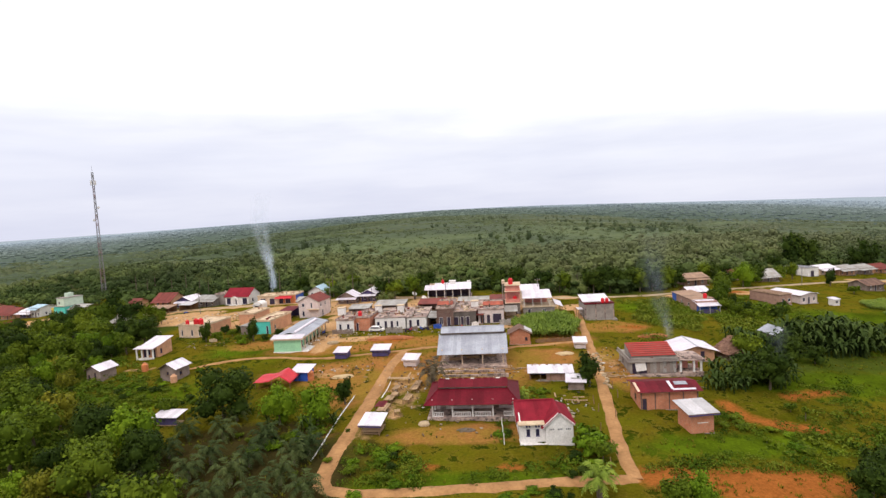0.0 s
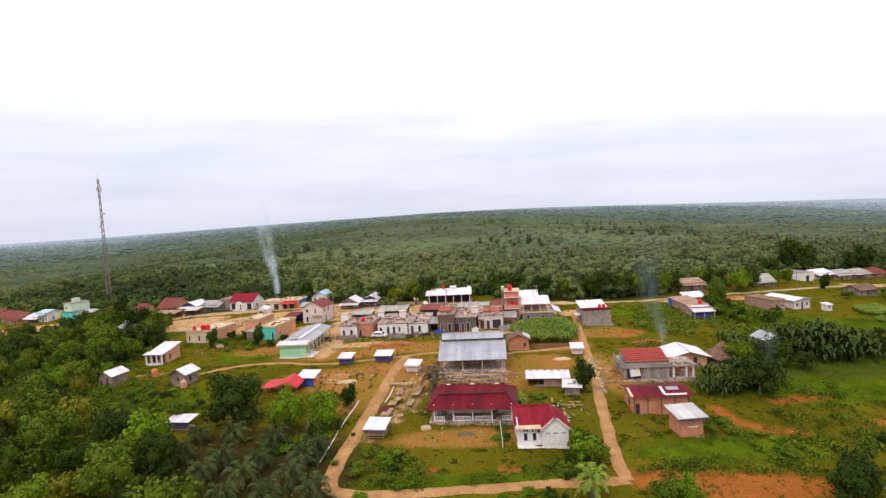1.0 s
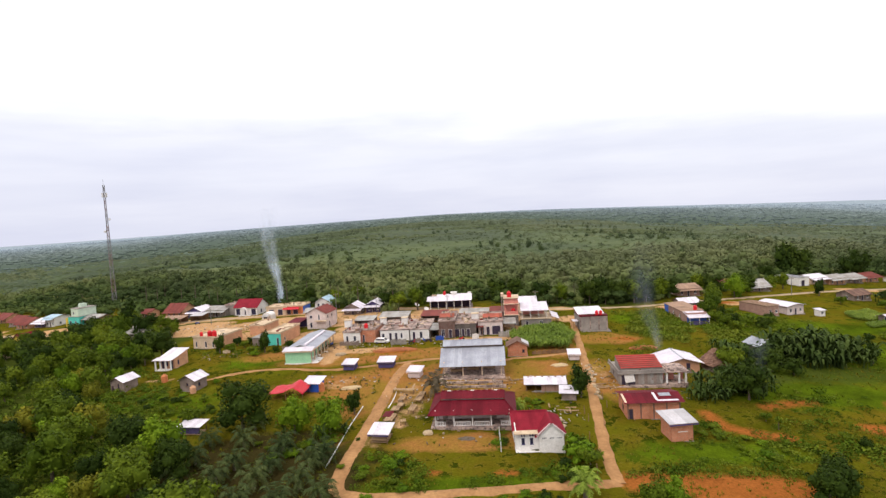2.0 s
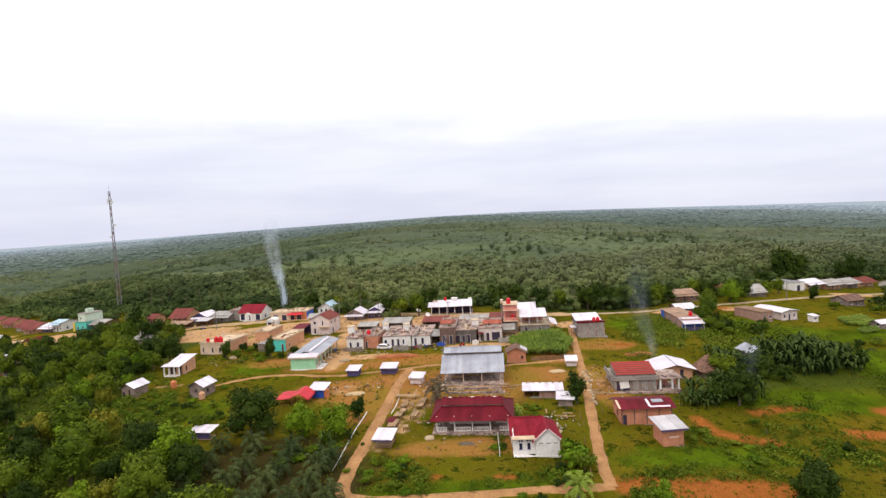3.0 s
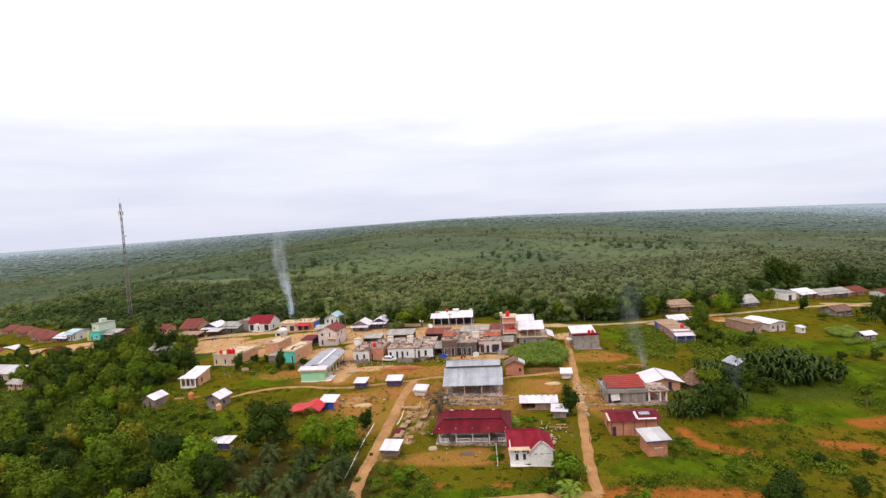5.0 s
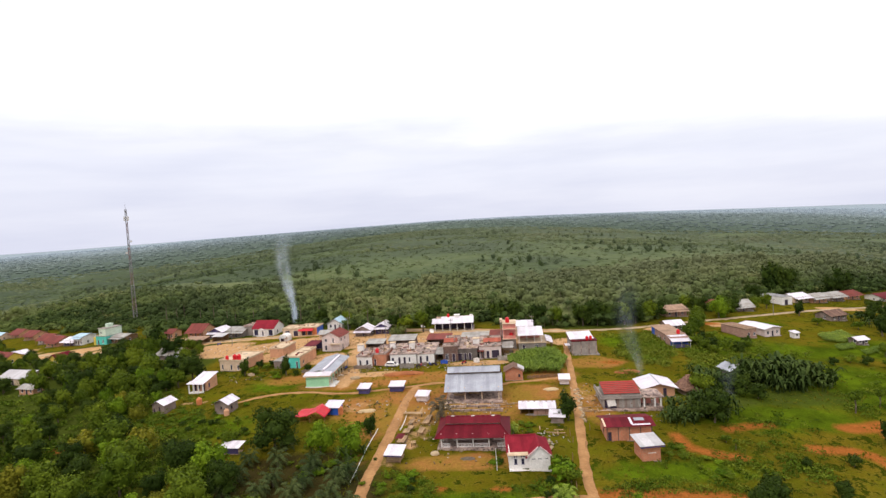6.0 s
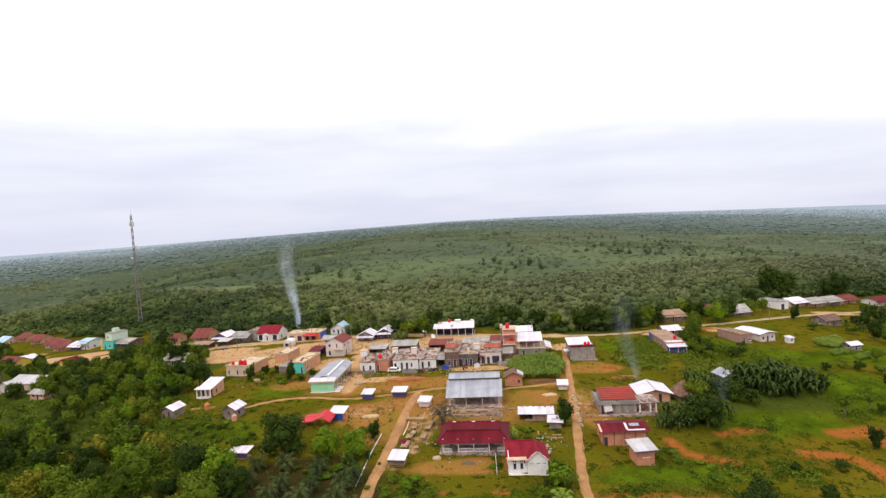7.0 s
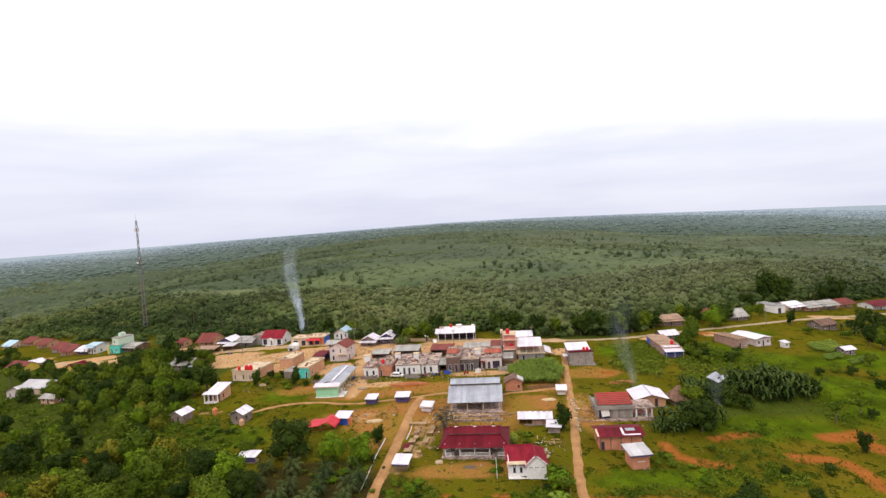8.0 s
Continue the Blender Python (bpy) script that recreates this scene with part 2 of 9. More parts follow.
STONE = surface("field_stone", (0.42, 0.31, 0.20), (0.30, 0.22, 0.14), 5, 0.9, 0.95, vary=0.3)
REDSOIL = surface("red_soil", (0.36, 0.13, 0.05), (0.27, 0.09, 0.035), 3, 0.5, 1.0, 0, 0.6)
SAND = surface("sand_heap", (0.52, 0.38, 0.22), (0.44, 0.31, 0.18), 3, 0.5, 1.0, 0, 0.5)
DIRTROAD = surface("dirt_road", (0.41, 0.215, 0.092), (0.30, 0.150, 0.062), 2.2, 0.28, 1.0, 0, 0.5, stain=(0.19, 0.125, 0.045), stain_at=0.6)
MAINROAD = surface("dusty_road", (0.42, 0.30, 0.19), (0.28, 0.205, 0.125), 1.8, 0.16, 1.0, 0, 0.4, stain=(0.30, 0.21, 0.11), stain_at=0.6)

LEAF_DARK = leaf_material("dark_leaves", (0.010, 0.021, 0.004), (0.048, 0.074, 0.011))
LEAF_MID = leaf_material("green_leaves", (0.032, 0.056, 0.005), (0.132, 0.174, 0.015))
LEAF_BRIGHT = leaf_material("bright_leaves", (0.040, 0.084, 0.004), (0.140, 0.215, 0.014))
LEAF_YELLOW = leaf_material("yellowing_leaves", (0.060, 0.070, 0.006), (0.19, 0.18, 0.020))
LEAF_PALM = leaf_material("palm_leaves", (0.011, 0.019, 0.006), (0.082, 0.106, 0.040))
LEAF_DRY = leaf_material("dry_palm_leaves", (0.050, 0.036, 0.026), (0.150, 0.115, 0.085))
LEAF_BANANA = leaf_material("banana_leaves", (0.005, 0.013, 0.003), (0.074, 0.108, 0.030))
LEAF_CROP = leaf_material("crop_leaves", (0.07, 0.115, 0.014), (0.25, 0.31, 0.055))


# ---------------------------------------------------------------- the lie of the land
GC = (-0.1833, 2.2269, -2.3035, -7.6819, 0.6331, 0.6747)


def ground_height(x, y):
    """Height of the ground: a low rise under the village, falling away to both sides, then rolling country, all shaped
    to fit the camera's view.
    """
    x, y = np.asarray(x, float), np.asarray(y, float)
    yy = np.clip(y, 46, 460)
    u = np.clip(x / (yy + 34.5), -1.15, 1.15)
    s = 1 / (1 + np.exp(-(yy - 97.75) / 13.8))
    near = GC[0] + GC[1] * s + GC[2] * u + GC[3] * u * u * yy / 100 + GC[4] * u * yy / 100 + GC[5] * s * yy / 100
    az = np.degrees(np.arctan2(x, np.maximum(y, 1.0)))
    az = np.clip(az, -55, 55)
    r = np.hypot(x, y)
    # Far heights follow the bowed horizon as the camera sees it.
    far = np.interp(az, (-55, -39, -31, -22, -10, 1, 10, 19.5, 27, 34, 41, 55), (-45, -27, -18, 3, 23, 31, 26, 11, -11, -34, -65, -110)) + 5 * np.sin(r / 310 + az * 0.06) * np.sin(az * 0.11 + 1)
    k = np.clip((r - 420) / 2600, 0, 1)
    k = k * k * (3 - 2 * k)
    return near * (1 - k) + far * k


def gz(x, y):
    return float(ground_height(x, y))


def along(points, step=1.0):
    """Points at even steps along a smooth line through the given ones."""
    p = [Vector((*q, 0)) for q in points]
    p = [p[0] * 2 - p[1]] + p + [p[-1] * 2 - p[-2]]
    out = []
    for a, b, c, d in zip(p, p[1:], p[2:], p[3:]):
        n = max(2, int((c - b).length / step))
        for i in range(n):
            t = i / n
            out.append(0.5 * ((2 * b) + (c - a) * t + (2 * a - 5 * b + 4 * c - d) * t * t + (3 * b - a - 3 * c + d) * t ** 3))
    return out + [p[-2]]


def path_mask(X, Y, points, width, soft):
    best = np.full(X.shape, 1e9)
    pts = along(points, 3.0)
    for a, b in zip(pts, pts[1:]):
        dx, dy = b.x - a.x, b.y - a.y
        t = np.clip(((X - a.x) * dx + (Y - a.y) * dy) / (dx * dx + dy * dy + 1e-9), 0, 1)
        best = np.minimum(best, np.hypot(X - a.x - t * dx, Y - a.y - t * dy))
    return np.clip((width / 2 + soft - best) / soft, 0, 1)


def blob_mask(X, Y, x, y, rx, ry):
    return np.clip(1.6 - 1.3 * np.sqrt(((X - x) / rx) ** 2 + ((Y - y) / ry) ** 2), 0, 1)


ROAD_LEFT = [(-13.7, 66.4), (-14.5, 69.5), (-13.8, 77.0), (-11.3, 93.8), (-8.7, 112.1), (-6.7, 119.6)]
ROAD_RIGHT = [(24.1, 65.9), (25.3, 74.7), (28.3, 88.7), (31.3, 102.7), (34.7, 120.1), (38.1, 138.0), (42.5, 159.3)]
ROAD_FRONT = [(-13.7, 66.4), (-9.0, 65.0), (-1.6, 64.9), (8.5, 65.3), (17.5, 66.0), (24.1, 65.9)]
LANE = [(-54.0, 118.1), (-46.9, 121.9), (-36.9, 122.1), (-26.0, 118.8), (-16.1, 119.4), (-6.7, 120.9), (0.1, 122.2), (10.0, 117.7), (17.7, 119.7), (24.2, 120.7), (34.6, 122.9)]
MAIN = [(-262, 268), (-225, 246), (-158.7, 211.1), (-128.4, 207.0), (-93.1, 200.0), (-53.1, 195.1), (-19.5, 191.3), (14.8, 181.3), (44.8, 175.9), (69.1, 176.9), (95.1, 185.9), (124.0, 196.5), (164.2, 212.9), (208.5, 229.0), (262, 252), (330, 275)]


EDGE = [(-330, 345), (-304.1, 376.3), (-216.5, 322.7), (-169.7, 284.2), (-134.2, 256.4), (-87.3, 225.8), (-60.2, 214.0), (-35.4, 200.8), (-15.2, 185.8), (0.6, 202.7), (17.5, 200.0), (44.1, 179.4), (65.1, 179.3), (92.7, 201.3), (122.3, 215.3), (172.3, 254.3), (236.4, 274.5), (330, 320)]


def treeline(x):
    """Where the wood begins, as y over x."""
    return np.interp(x, [p[0] for p in EDGE], [p[1] for p in EDGE])


def build_ground():
    def axis(lo, hi, step, far_lo, far_hi):
        core = list(np.arange(lo, hi, step))
        up, s = [hi], step
        while up[-1] < far_hi:
            s *= 1.16
            up.append(up[-1] + s)
        dn, s = [lo], step
        while dn[-1] > far_lo:
            s *= 1.16
            dn.append(dn[-1] - s)
        return np.array(dn[:0:-1] + core + up)
    xs, ys = axis(-120, 130, 0.9, -4700, 4700), axis(50, 215, 0.9, -4700, 4750)
    X, Y = np.meshgrid(xs, ys)
    rng = np.random.RandomState(3)
    Z = ground_height(X, Y)
    bumps = 0.10 * np.sin(X * 0.9 + 1.3 * np.sin(Y * 0.37)) * np.sin(Y * 0.8 + X * 0.21) + rng.uniform(-0.05, 0.05, X.shape)
    core = (np.abs(X) < 140) & (Y > 40) & (Y < 230)
    Z = Z + np.where(core, bumps, 0)
    tan, red = np.zeros(X.shape), np.zeros(X.shape)
    for line, w, soft in ((ROAD_LEFT, 0.6, 1.0), (ROAD_RIGHT, 0.5, 1.0), (ROAD_FRONT, 0.6, 1.0), (LANE, 0.2, 0.6), (MAIN[:9], 2.6, 3.0), (MAIN[8:], 0.3, 0.9)):
        tan = np.maximum(tan, path_mask(X, Y, line, w, soft))
    for x, y, rx, ry in ((-5.2, 98.0, 5, 13), (-6.7, 90.8, 3, 8), (7.2, 106.3, 9, 4),
                         (34.9, 108.8, 3, 8), (-11.1, 81.1, 3, 3), (-19.6, 110.5, 4, 2.5), (-23.6, 108.0, 8, 2.5), (-65.8, 121.7, 6, 2)):
        tan = np.maximum(tan, 0.5 * blob_mask(X, Y, x, y, rx, ry))
    for x, y, rx, ry in ((-26.9, 132.9, 4, 11), (-27.7, 148.0, 6, 6), (-18.0, 133.3, 8, 3), (-64.9, 177.7, 20, 10), (-86.2, 187.7, 16, 8), (-26.7, 171.5, 16, 8), (4.3, 181.7, 16, 6), (-118.4, 209.8, 16, 10),
                         (-166.2, 218.5, 20, 8), (-139.4, 208.6, 18, 8), (-206.4, 239.9, 14, 6), (-110.1, 200.1, 24, 9), (-80.2, 178.9, 16, 10), (-49.5, 179.8, 16, 9), (-27.6, 181.6, 18, 8), (-57.9, 163.2, 10, 8), (-21.6, 160.9, 12, 9), (-8.0, 158.5, 14, 9), (7.0, 157.1, 14, 9), (18.6, 157.3, 10, 8), (-37.0, 154.5, 8, 9), (-52.0, 172.1, 14, 7), (-67.6, 166.2, 6, 8), (-40, 186, 30, 5), (-5, 171, 34, 10), (26, 162, 16, 9), (-12, 152, 30, 9), (12, 138.5, 12, 3), (42.5, 159.3, 6, 6), (109.1, 182.1, 9, 5), (79.4, 175.2, 5, 3), (182.4, 219.9, 14, 5), (18.0, 150.7, 10, 5)):
        tan = np.maximum(tan, 0.9 * blob_mask(X, Y, x, y, rx, ry))
    for line, w in (([(27.0, 66.2), (31.2, 65.7), (37.9, 65.3), (44.0, 65.1), (47.4, 64.2)], 3.4), ([(34.7, 63.4), (39.7, 62.8), (43.1, 62.0)], 3.0),
                    ([(47.6, 87.9), (47.8, 83.6), (50.5, 80.7), (56.0, 79.0)], 0.8),
                    ([(71.9, 82.3), (77.5, 81.8), (81.6, 80.3), (82.2, 76.1), (81.2, 71.2)], 1.5),
                    ([(85.4, 91.4), (90.8, 92.1), (95.8, 93.5)], 2.2), ([(93.0, 87.8), (94.5, 86.4)], 3.5),
                    ([(59.8, 90.7), (65.1, 92.1), (69.9, 92.6)], 0.5)):
        red = np.maximum(red, path_mask(X, Y, line, w, 2.4))
    for x, y, rx, ry in ((-10.8, 131.0, 7, 3), (9.5, 69.7, 2.4, 1.2), (-1.4, 70.6, 2.0, 1.0), (-94.7, 89.1, 5, 3), (-86.9, 100.9, 4, 2.5),
                         (66.6, 466.7, 1, 1), (103.3, 184.0, 7, 3), (50.0, 134.5, 4, 2)):
        red = np.maximum(red, 0.95 * blob_mask(X, Y, x, y, rx, ry))
    dryness, lush = np.zeros(X.shape), np.zeros(X.shape)
    for x, y, rx, ry in ((79.4, 107.2, 26, 7), (66.9, 95.4, 16, 5), (74.6, 96.7, 24, 9), (63.7, 157.4, 14, 12), (-54.6, 103.0, 14, 7), (-46.0, 129.8, 12, 6), (1.9, 66.9, 20, 3), (118.1, 146.2, 26, 9), (124.0, 184.4, 14, 5), (40.9, 74.1, 18, 5), (106.6, 116.2, 44, 22), (100.6, 145.2, 30, 16), (92.6, 158.6, 20, 12), (146.6, 149.0, 30, 16)):
        lush = np.maximum(lush, blob_mask(X, Y, x, y, rx, ry))
    for x, y, rx, ry in ((4.8, 79.8, 15, 4), (-14.6, 107.9, 24, 9), (22.5, 112.4, 10, 7), (-3.9, 127.6, 14, 6), (44.2, 134.5, 12, 6), (-19.4, 82.2, 5, 5), (-22.4, 127.0, 20, 7), (-40.5, 134.2, 14, 6), (-8.3, 113.7, 12, 8), (12.8, 110.6, 16, 8), (30.4, 125.1, 8, 8), (3.4, 108.5, 26, 15), (35.5, 105.5, 6, 15), (-15.6, 99.4, 8, 10), (45.8, 137.2, 5, 6)):
        dryness = np.maximum(dryness, blob_mask(X, Y, x, y, rx, ry))
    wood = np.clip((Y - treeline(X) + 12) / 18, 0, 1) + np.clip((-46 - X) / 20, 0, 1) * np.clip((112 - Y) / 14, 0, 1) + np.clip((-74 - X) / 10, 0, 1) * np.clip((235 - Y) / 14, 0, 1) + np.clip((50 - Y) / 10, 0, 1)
    # Shade under the groves, painted as darker ground through the wood mask.
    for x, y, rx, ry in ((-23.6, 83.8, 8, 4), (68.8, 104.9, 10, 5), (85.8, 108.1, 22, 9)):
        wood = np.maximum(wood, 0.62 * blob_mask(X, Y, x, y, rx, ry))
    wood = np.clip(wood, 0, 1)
    # Dark soil below the palms, with their shade painted into it.
    palm_soil_shade = np.zeros(X.shape)
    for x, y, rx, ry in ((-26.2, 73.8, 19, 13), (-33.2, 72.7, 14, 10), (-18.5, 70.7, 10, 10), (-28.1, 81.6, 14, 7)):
        palm_soil_shade = np.maximum(palm_soil_shade, blob_mask(X, Y, x, y, rx, ry))
    ny, nx = X.shape
    verts = np.stack([X, Y, Z], -1).reshape(-1, 3)
    i = np.arange(ny * nx).reshape(ny, nx)
    quads = np.stack([i[:-1, :-1], i[:-1, 1:], i[1:, 1:], i[1:, :-1]], -1).reshape(-1, 4)
    me = quad_mesh("ground", verts, quads, True)
    # distance: share of haze colour painted into the far ground.
    for key, arr in (("tan", tan), ("red", red), ("dry", dryness), ("wood", wood), ("lush", lush), ("palm_soil_shade", palm_soil_shade), ("distance", np.clip((np.hypot(X, Y) - 1100) / 3300, 0, 1) ** 1.35), ("scrub", np.clip((Y - treeline(X) - 70) / 50, 0, 1)), ("far_ground", np.clip((np.hypot(X, Y) - 330) / 700, 0, 1))):
        at = me.attributes.new(key, "FLOAT", "POINT")
        at.data.foreach_set("value", arr.astype(np.float32).ravel())
    m, nt, ln, bsdf = nodes_of("village_ground")
    pos = nt.new("ShaderNodeNewGeometry").outputs["Position"]
    n1, n2, n3 = noise_node(nt, ln, 0.045, 5, pos), noise_node(nt, ln, 0.35, 6, pos, 0.7), noise_node(nt, ln, 2.6, 5, pos, 0.7)

    def mask(key, lo=0.42, hi=0.58, n=n2):
        a = nt.new("ShaderNodeAttribute")
        a.attribute_name = key
        s = nt.new("ShaderNodeMath")
        s.operation = "MULTIPLY_ADD"
        ln.new(n.outputs[0], s.inputs[0])
        s.inputs[1].default_value = 0.9
        ln.new(a.outputs["Fac"], s.inputs[2])
        o = nt.new("ShaderNodeMath")
        o.operation = "SUBTRACT"
        ln.new(s.outputs[0], o.inputs[0])
        o.inputs[1].default_value = 0.45
        return ramp_node(nt, ln, o.outputs[0], lo, hi).outputs[0]
    n4 = noise_node(nt, ln, 0.13, 5, pos, 0.6)
    grass = mix_node(nt, ln, ramp_node(nt, ln, n1.outputs[0], 0.35, 0.65).outputs[0], (0.062, 0.060, 0.004), (0.138, 0.098, 0.009))
    grass = mix_node(nt, ln, ramp_node(nt, ln, n4.outputs[0], 0.40, 0.72).outputs[0], grass, (0.096, 0.098, 0.006))
    grass = mix_node(nt, ln, ramp_node(nt, ln, n2.outputs[0], 0.50, 0.74).outputs[0], grass, (0.215, 0.130, 0.030))
    grass = mix_node(nt, ln, ramp_node(nt, ln, n2.outputs[0], 0.56, 0.24).outputs[0], grass, (0.034, 0.042, 0.003))
    grass = mix_node(nt, ln, mask("lush", 0.3, 0.9), grass, mix_node(nt, ln, ramp_node(nt, ln, n4.outputs[0], 0.36, 0.62).outputs[0], mix_node(nt, ln, n2.outputs[0], (0.024, 0.044, 0.003), (0.062, 0.082, 0.005)), (0.086, 0.126, 0.006)))
    grass = mix_node(nt, ln, mask("dry", 0.35, 0.75), grass, mix_node(nt, ln, ramp_node(nt, ln, n4.outputs[0], 0.4, 0.6).outputs[0], (0.290, 0.128, 0.038), (0.225, 0.135, 0.024)))
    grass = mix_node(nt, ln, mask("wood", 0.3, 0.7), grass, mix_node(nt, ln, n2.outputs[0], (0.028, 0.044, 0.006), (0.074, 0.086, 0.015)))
    grass = mix_node(nt, ln, mask("palm_soil_shade", 0.3, 0.7), grass, mix_node(nt, ln, n2.outputs[0], (0.018, 0.022, 0.005), (0.066, 0.044, 0.016)))
    grass = mix_node(nt, ln, mask("scrub", 0.3, 0.7), grass, mix_node(nt, ln, ramp_node(nt, ln, n1.outputs[0], 0.35, 0.65).outputs[0], (0.084, 0.108, 0.044), (0.132, 0.142, 0.066)))
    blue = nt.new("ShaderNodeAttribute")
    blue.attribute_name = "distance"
    # Far ground painted dark like shaded crown sides, then hazed blue-grey by distance.
    grass = mix_node(nt, ln, mask("far_ground", 0.2, 0.9), grass, mix_node(nt, ln, blue.outputs["Fac"], mix_node(nt, ln, n1.outputs[0], (0.046, 0.066, 0.042), (0.068, 0.090, 0.054)), (0.265, 0.310, 0.355)))
    col = mix_node(nt, ln, mask("tan", 0.4, 0.62), grass, mix_node(nt, ln, n2.outputs[0], (0.37, 0.195, 0.085), (0.55, 0.345, 0.185)))
    col = mix_node(nt, ln, mask("red", 0.28, 0.95, n3), col, mix_node(nt, ln, n2.outputs[0], (0.21, 0.064, 0.014), (0.37, 0.125, 0.030)))
    grain = ramp_node(nt, ln, n3.outputs[0], 0.25, 0.75, (0.62, 0.62, 0.62, 1), (1.3, 1.3, 1.3, 1))
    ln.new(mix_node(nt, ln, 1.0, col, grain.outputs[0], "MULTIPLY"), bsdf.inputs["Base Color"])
    bsdf.inputs["Roughness"].default_value = 1.0
    bsdf.inputs["Specular IOR Level"].default_value = 0.0
    bp = nt.new("ShaderNodeBump")
    bp.inputs["Strength"].default_value, bp.inputs["Distance"].default_value = 0.8, 0.25
    ln.new(n3.outputs[0], bp.inputs["Height"])
    ln.new(bp.outputs[0], bsdf.inputs["Normal"])
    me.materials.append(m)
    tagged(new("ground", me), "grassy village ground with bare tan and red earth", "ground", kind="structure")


def quad_mesh(name, verts, quads, smooth=False):
    me = bpy.data.meshes.new(name)
    me.vertices.add(len(verts))
    me.vertices.foreach_set("co", np.asarray(verts, np.float32).ravel())
    me.loops.add(len(quads) * 4)
    me.loops.foreach_set("vertex_index", np.asarray(quads, np.int32).ravel())
    me.polygons.add(len(quads))
    me.polygons.foreach_set("loop_start", np.arange(len(quads), dtype=np.int32) * 4)
    me.polygons.foreach_set("loop_total", np.full(len(quads), 4, np.int32))
    if smooth:
        me.polygons.foreach_set("use_smooth", np.ones(len(quads), bool))
    me.update(calc_edges=True)
    return me


def road_strip(name, points, width, mat, label, lift=0.14, seed=0):
    """A beaten road: a low slab with wandering edges that follows the ground."""
    r = random.Random(seed)
    pts = along(points, 1.2)
    verts, quads = [], []
    for i, p in enumerate(pts):
        a, b = pts[max(i - 1, 0)], pts[min(i + 1, len(pts) - 1)]
        n = Vector((-(b - a).y, (b - a).x, 0)).normalized()
        wl_, wr_ = width / 2 + r.uniform(-0.1, 0.1), width / 2 + r.uniform(-0.1, 0.1)
        for k, off in enumerate((wl_ + 0.15, wl_ * 0.8, 0, -wr_ * 0.8, -wr_ - 0.15)):
            q = p + n * off
            verts.append((q.x, q.y, gz(q.x, q.y) + (lift + 0.03 * (k == 2) if 0 < k < 4 else -0.18)))
        if i:
            for k in range(4):
                o = i * 5 + k
                quads.append((o - 5, o, o + 1, o - 4))
    me = quad_mesh(name, verts, quads, True)
    me.materials.append(mat)
    return tagged(new(name, me), label, "road", kind="structure")


build_ground()
road_strip("road_left", ROAD_LEFT, 2.3, DIRTROAD, "narrow beaten earth road between grass and stalls", seed=1)
road_strip("road_right", ROAD_RIGHT, 2.0, DIRTROAD, "straight beaten earth road with worn wheel tracks", seed=2)
road_strip("road_front", ROAD_FRONT, 2.1, DIRTROAD, "narrow earth lane through grass", 0.13, seed=3)
road_strip("lane", LANE, 1.1, DIRTROAD, "pale footpath across the grass", 0.12, seed=4)
road_strip("main_road", MAIN, 2.5, MAINROAD, "wide dusty main road of the village", 0.10, seed=5)


# ---------------------------------------------------------------- building kit
def box(bm, x0, x1, y0, y1, z0, z1, m=None):
    c = [Vector((x, y, z)) for z in (z0, z1) for x, y in ((x0, y0), (x1, y0), (x1, y1), (x0, y1))]
    v = [bm.verts.new(m @ p if m else p) for p in c]
    for f in ((0, 3, 2, 1), (4, 5, 6, 7), (0, 1, 5, 4), (1, 2, 6, 5), (2, 3, 7, 6), (3, 0, 4, 7)):
        bm.faces.new([v[i] for i in f])


def prism(bm, outline, thick):
    """A slab from a polygon (list of points) and an offset vector."""
    a = [bm.verts.new(Vector(p)) for p in outline]
    b = [bm.verts.new(Vector(p) + Vector(thick)) for p in outline]
    bm.faces.new(a[::-1])
    bm.faces.new(b)
    n = len(a)
    for i in range(n):
        bm.faces.new((a[i], a[(i + 1) % n], b[(i + 1) % n], b[i]))


def tube(bm, rings, sides=8, cap=True):
    """A lathe along z: rings of (z, radius, x, y)."""
    loops = []
    for z, r, *o in rings:
        ox, oy = o if o else (0, 0)
        loops.append([bm.verts.new((ox + r * math.cos(2 * math.pi * k / sides), oy + r * math.sin(2 * math.pi * k / sides), z)) for k in range(sides)])
    for a, b in zip(loops, loops[1:]):
        for k in range(sides):
            bm.faces.new((a[k], a[(k + 1) % sides], b[(k + 1) % sides], b[k]))
    if cap:
        bm.faces.new(loops[0][::-1])
        bm.faces.new(loops[-1])


def part(name, bm, mat, parent, label="", smooth=False):
    me = bpy.data.meshes.new(name)
    bmesh.ops.recalc_face_normals(bm, faces=bm.faces[:])
    bm.to_mesh(me)
    bm.free()
    if smooth:
        for p in me.polygons:
            p.use_smooth = True
    me.materials.append(mat)
    ob = new(name, me)
    ob.parent = parent
    if label:
        ob["label"] = label
    return ob


def block(name, mat, parent, x0, x1, y0, y1, z0, z1, label="", bevel=0.0):
    bm = bmesh.new()
    box(bm, x0, x1, y0, y1, z0, z1)
    if bevel:
        bmesh.ops.bevel(bm, geom=bm.edges[:], offset=bevel, segments=1, affect="EDGES")
    return part(name, bm, mat, parent, label)


FOOTPRINTS = []


def thing(name, x, y, yaw, label, category, group="", dz=0.0, reach=None):
    """An Empty at the thing's base; reach: half-size over which it sits on the lowest ground."""
    z = gz(x, y)
    FOOTPRINTS.append((x - 4 * math.sin(radians(yaw)), y + 4 * math.cos(radians(yaw))))
    ob = new(name)
    ob.matrix_world = pose(x, y, z + dz, 0, 0, yaw)
    return tagged(ob, label, category, group)


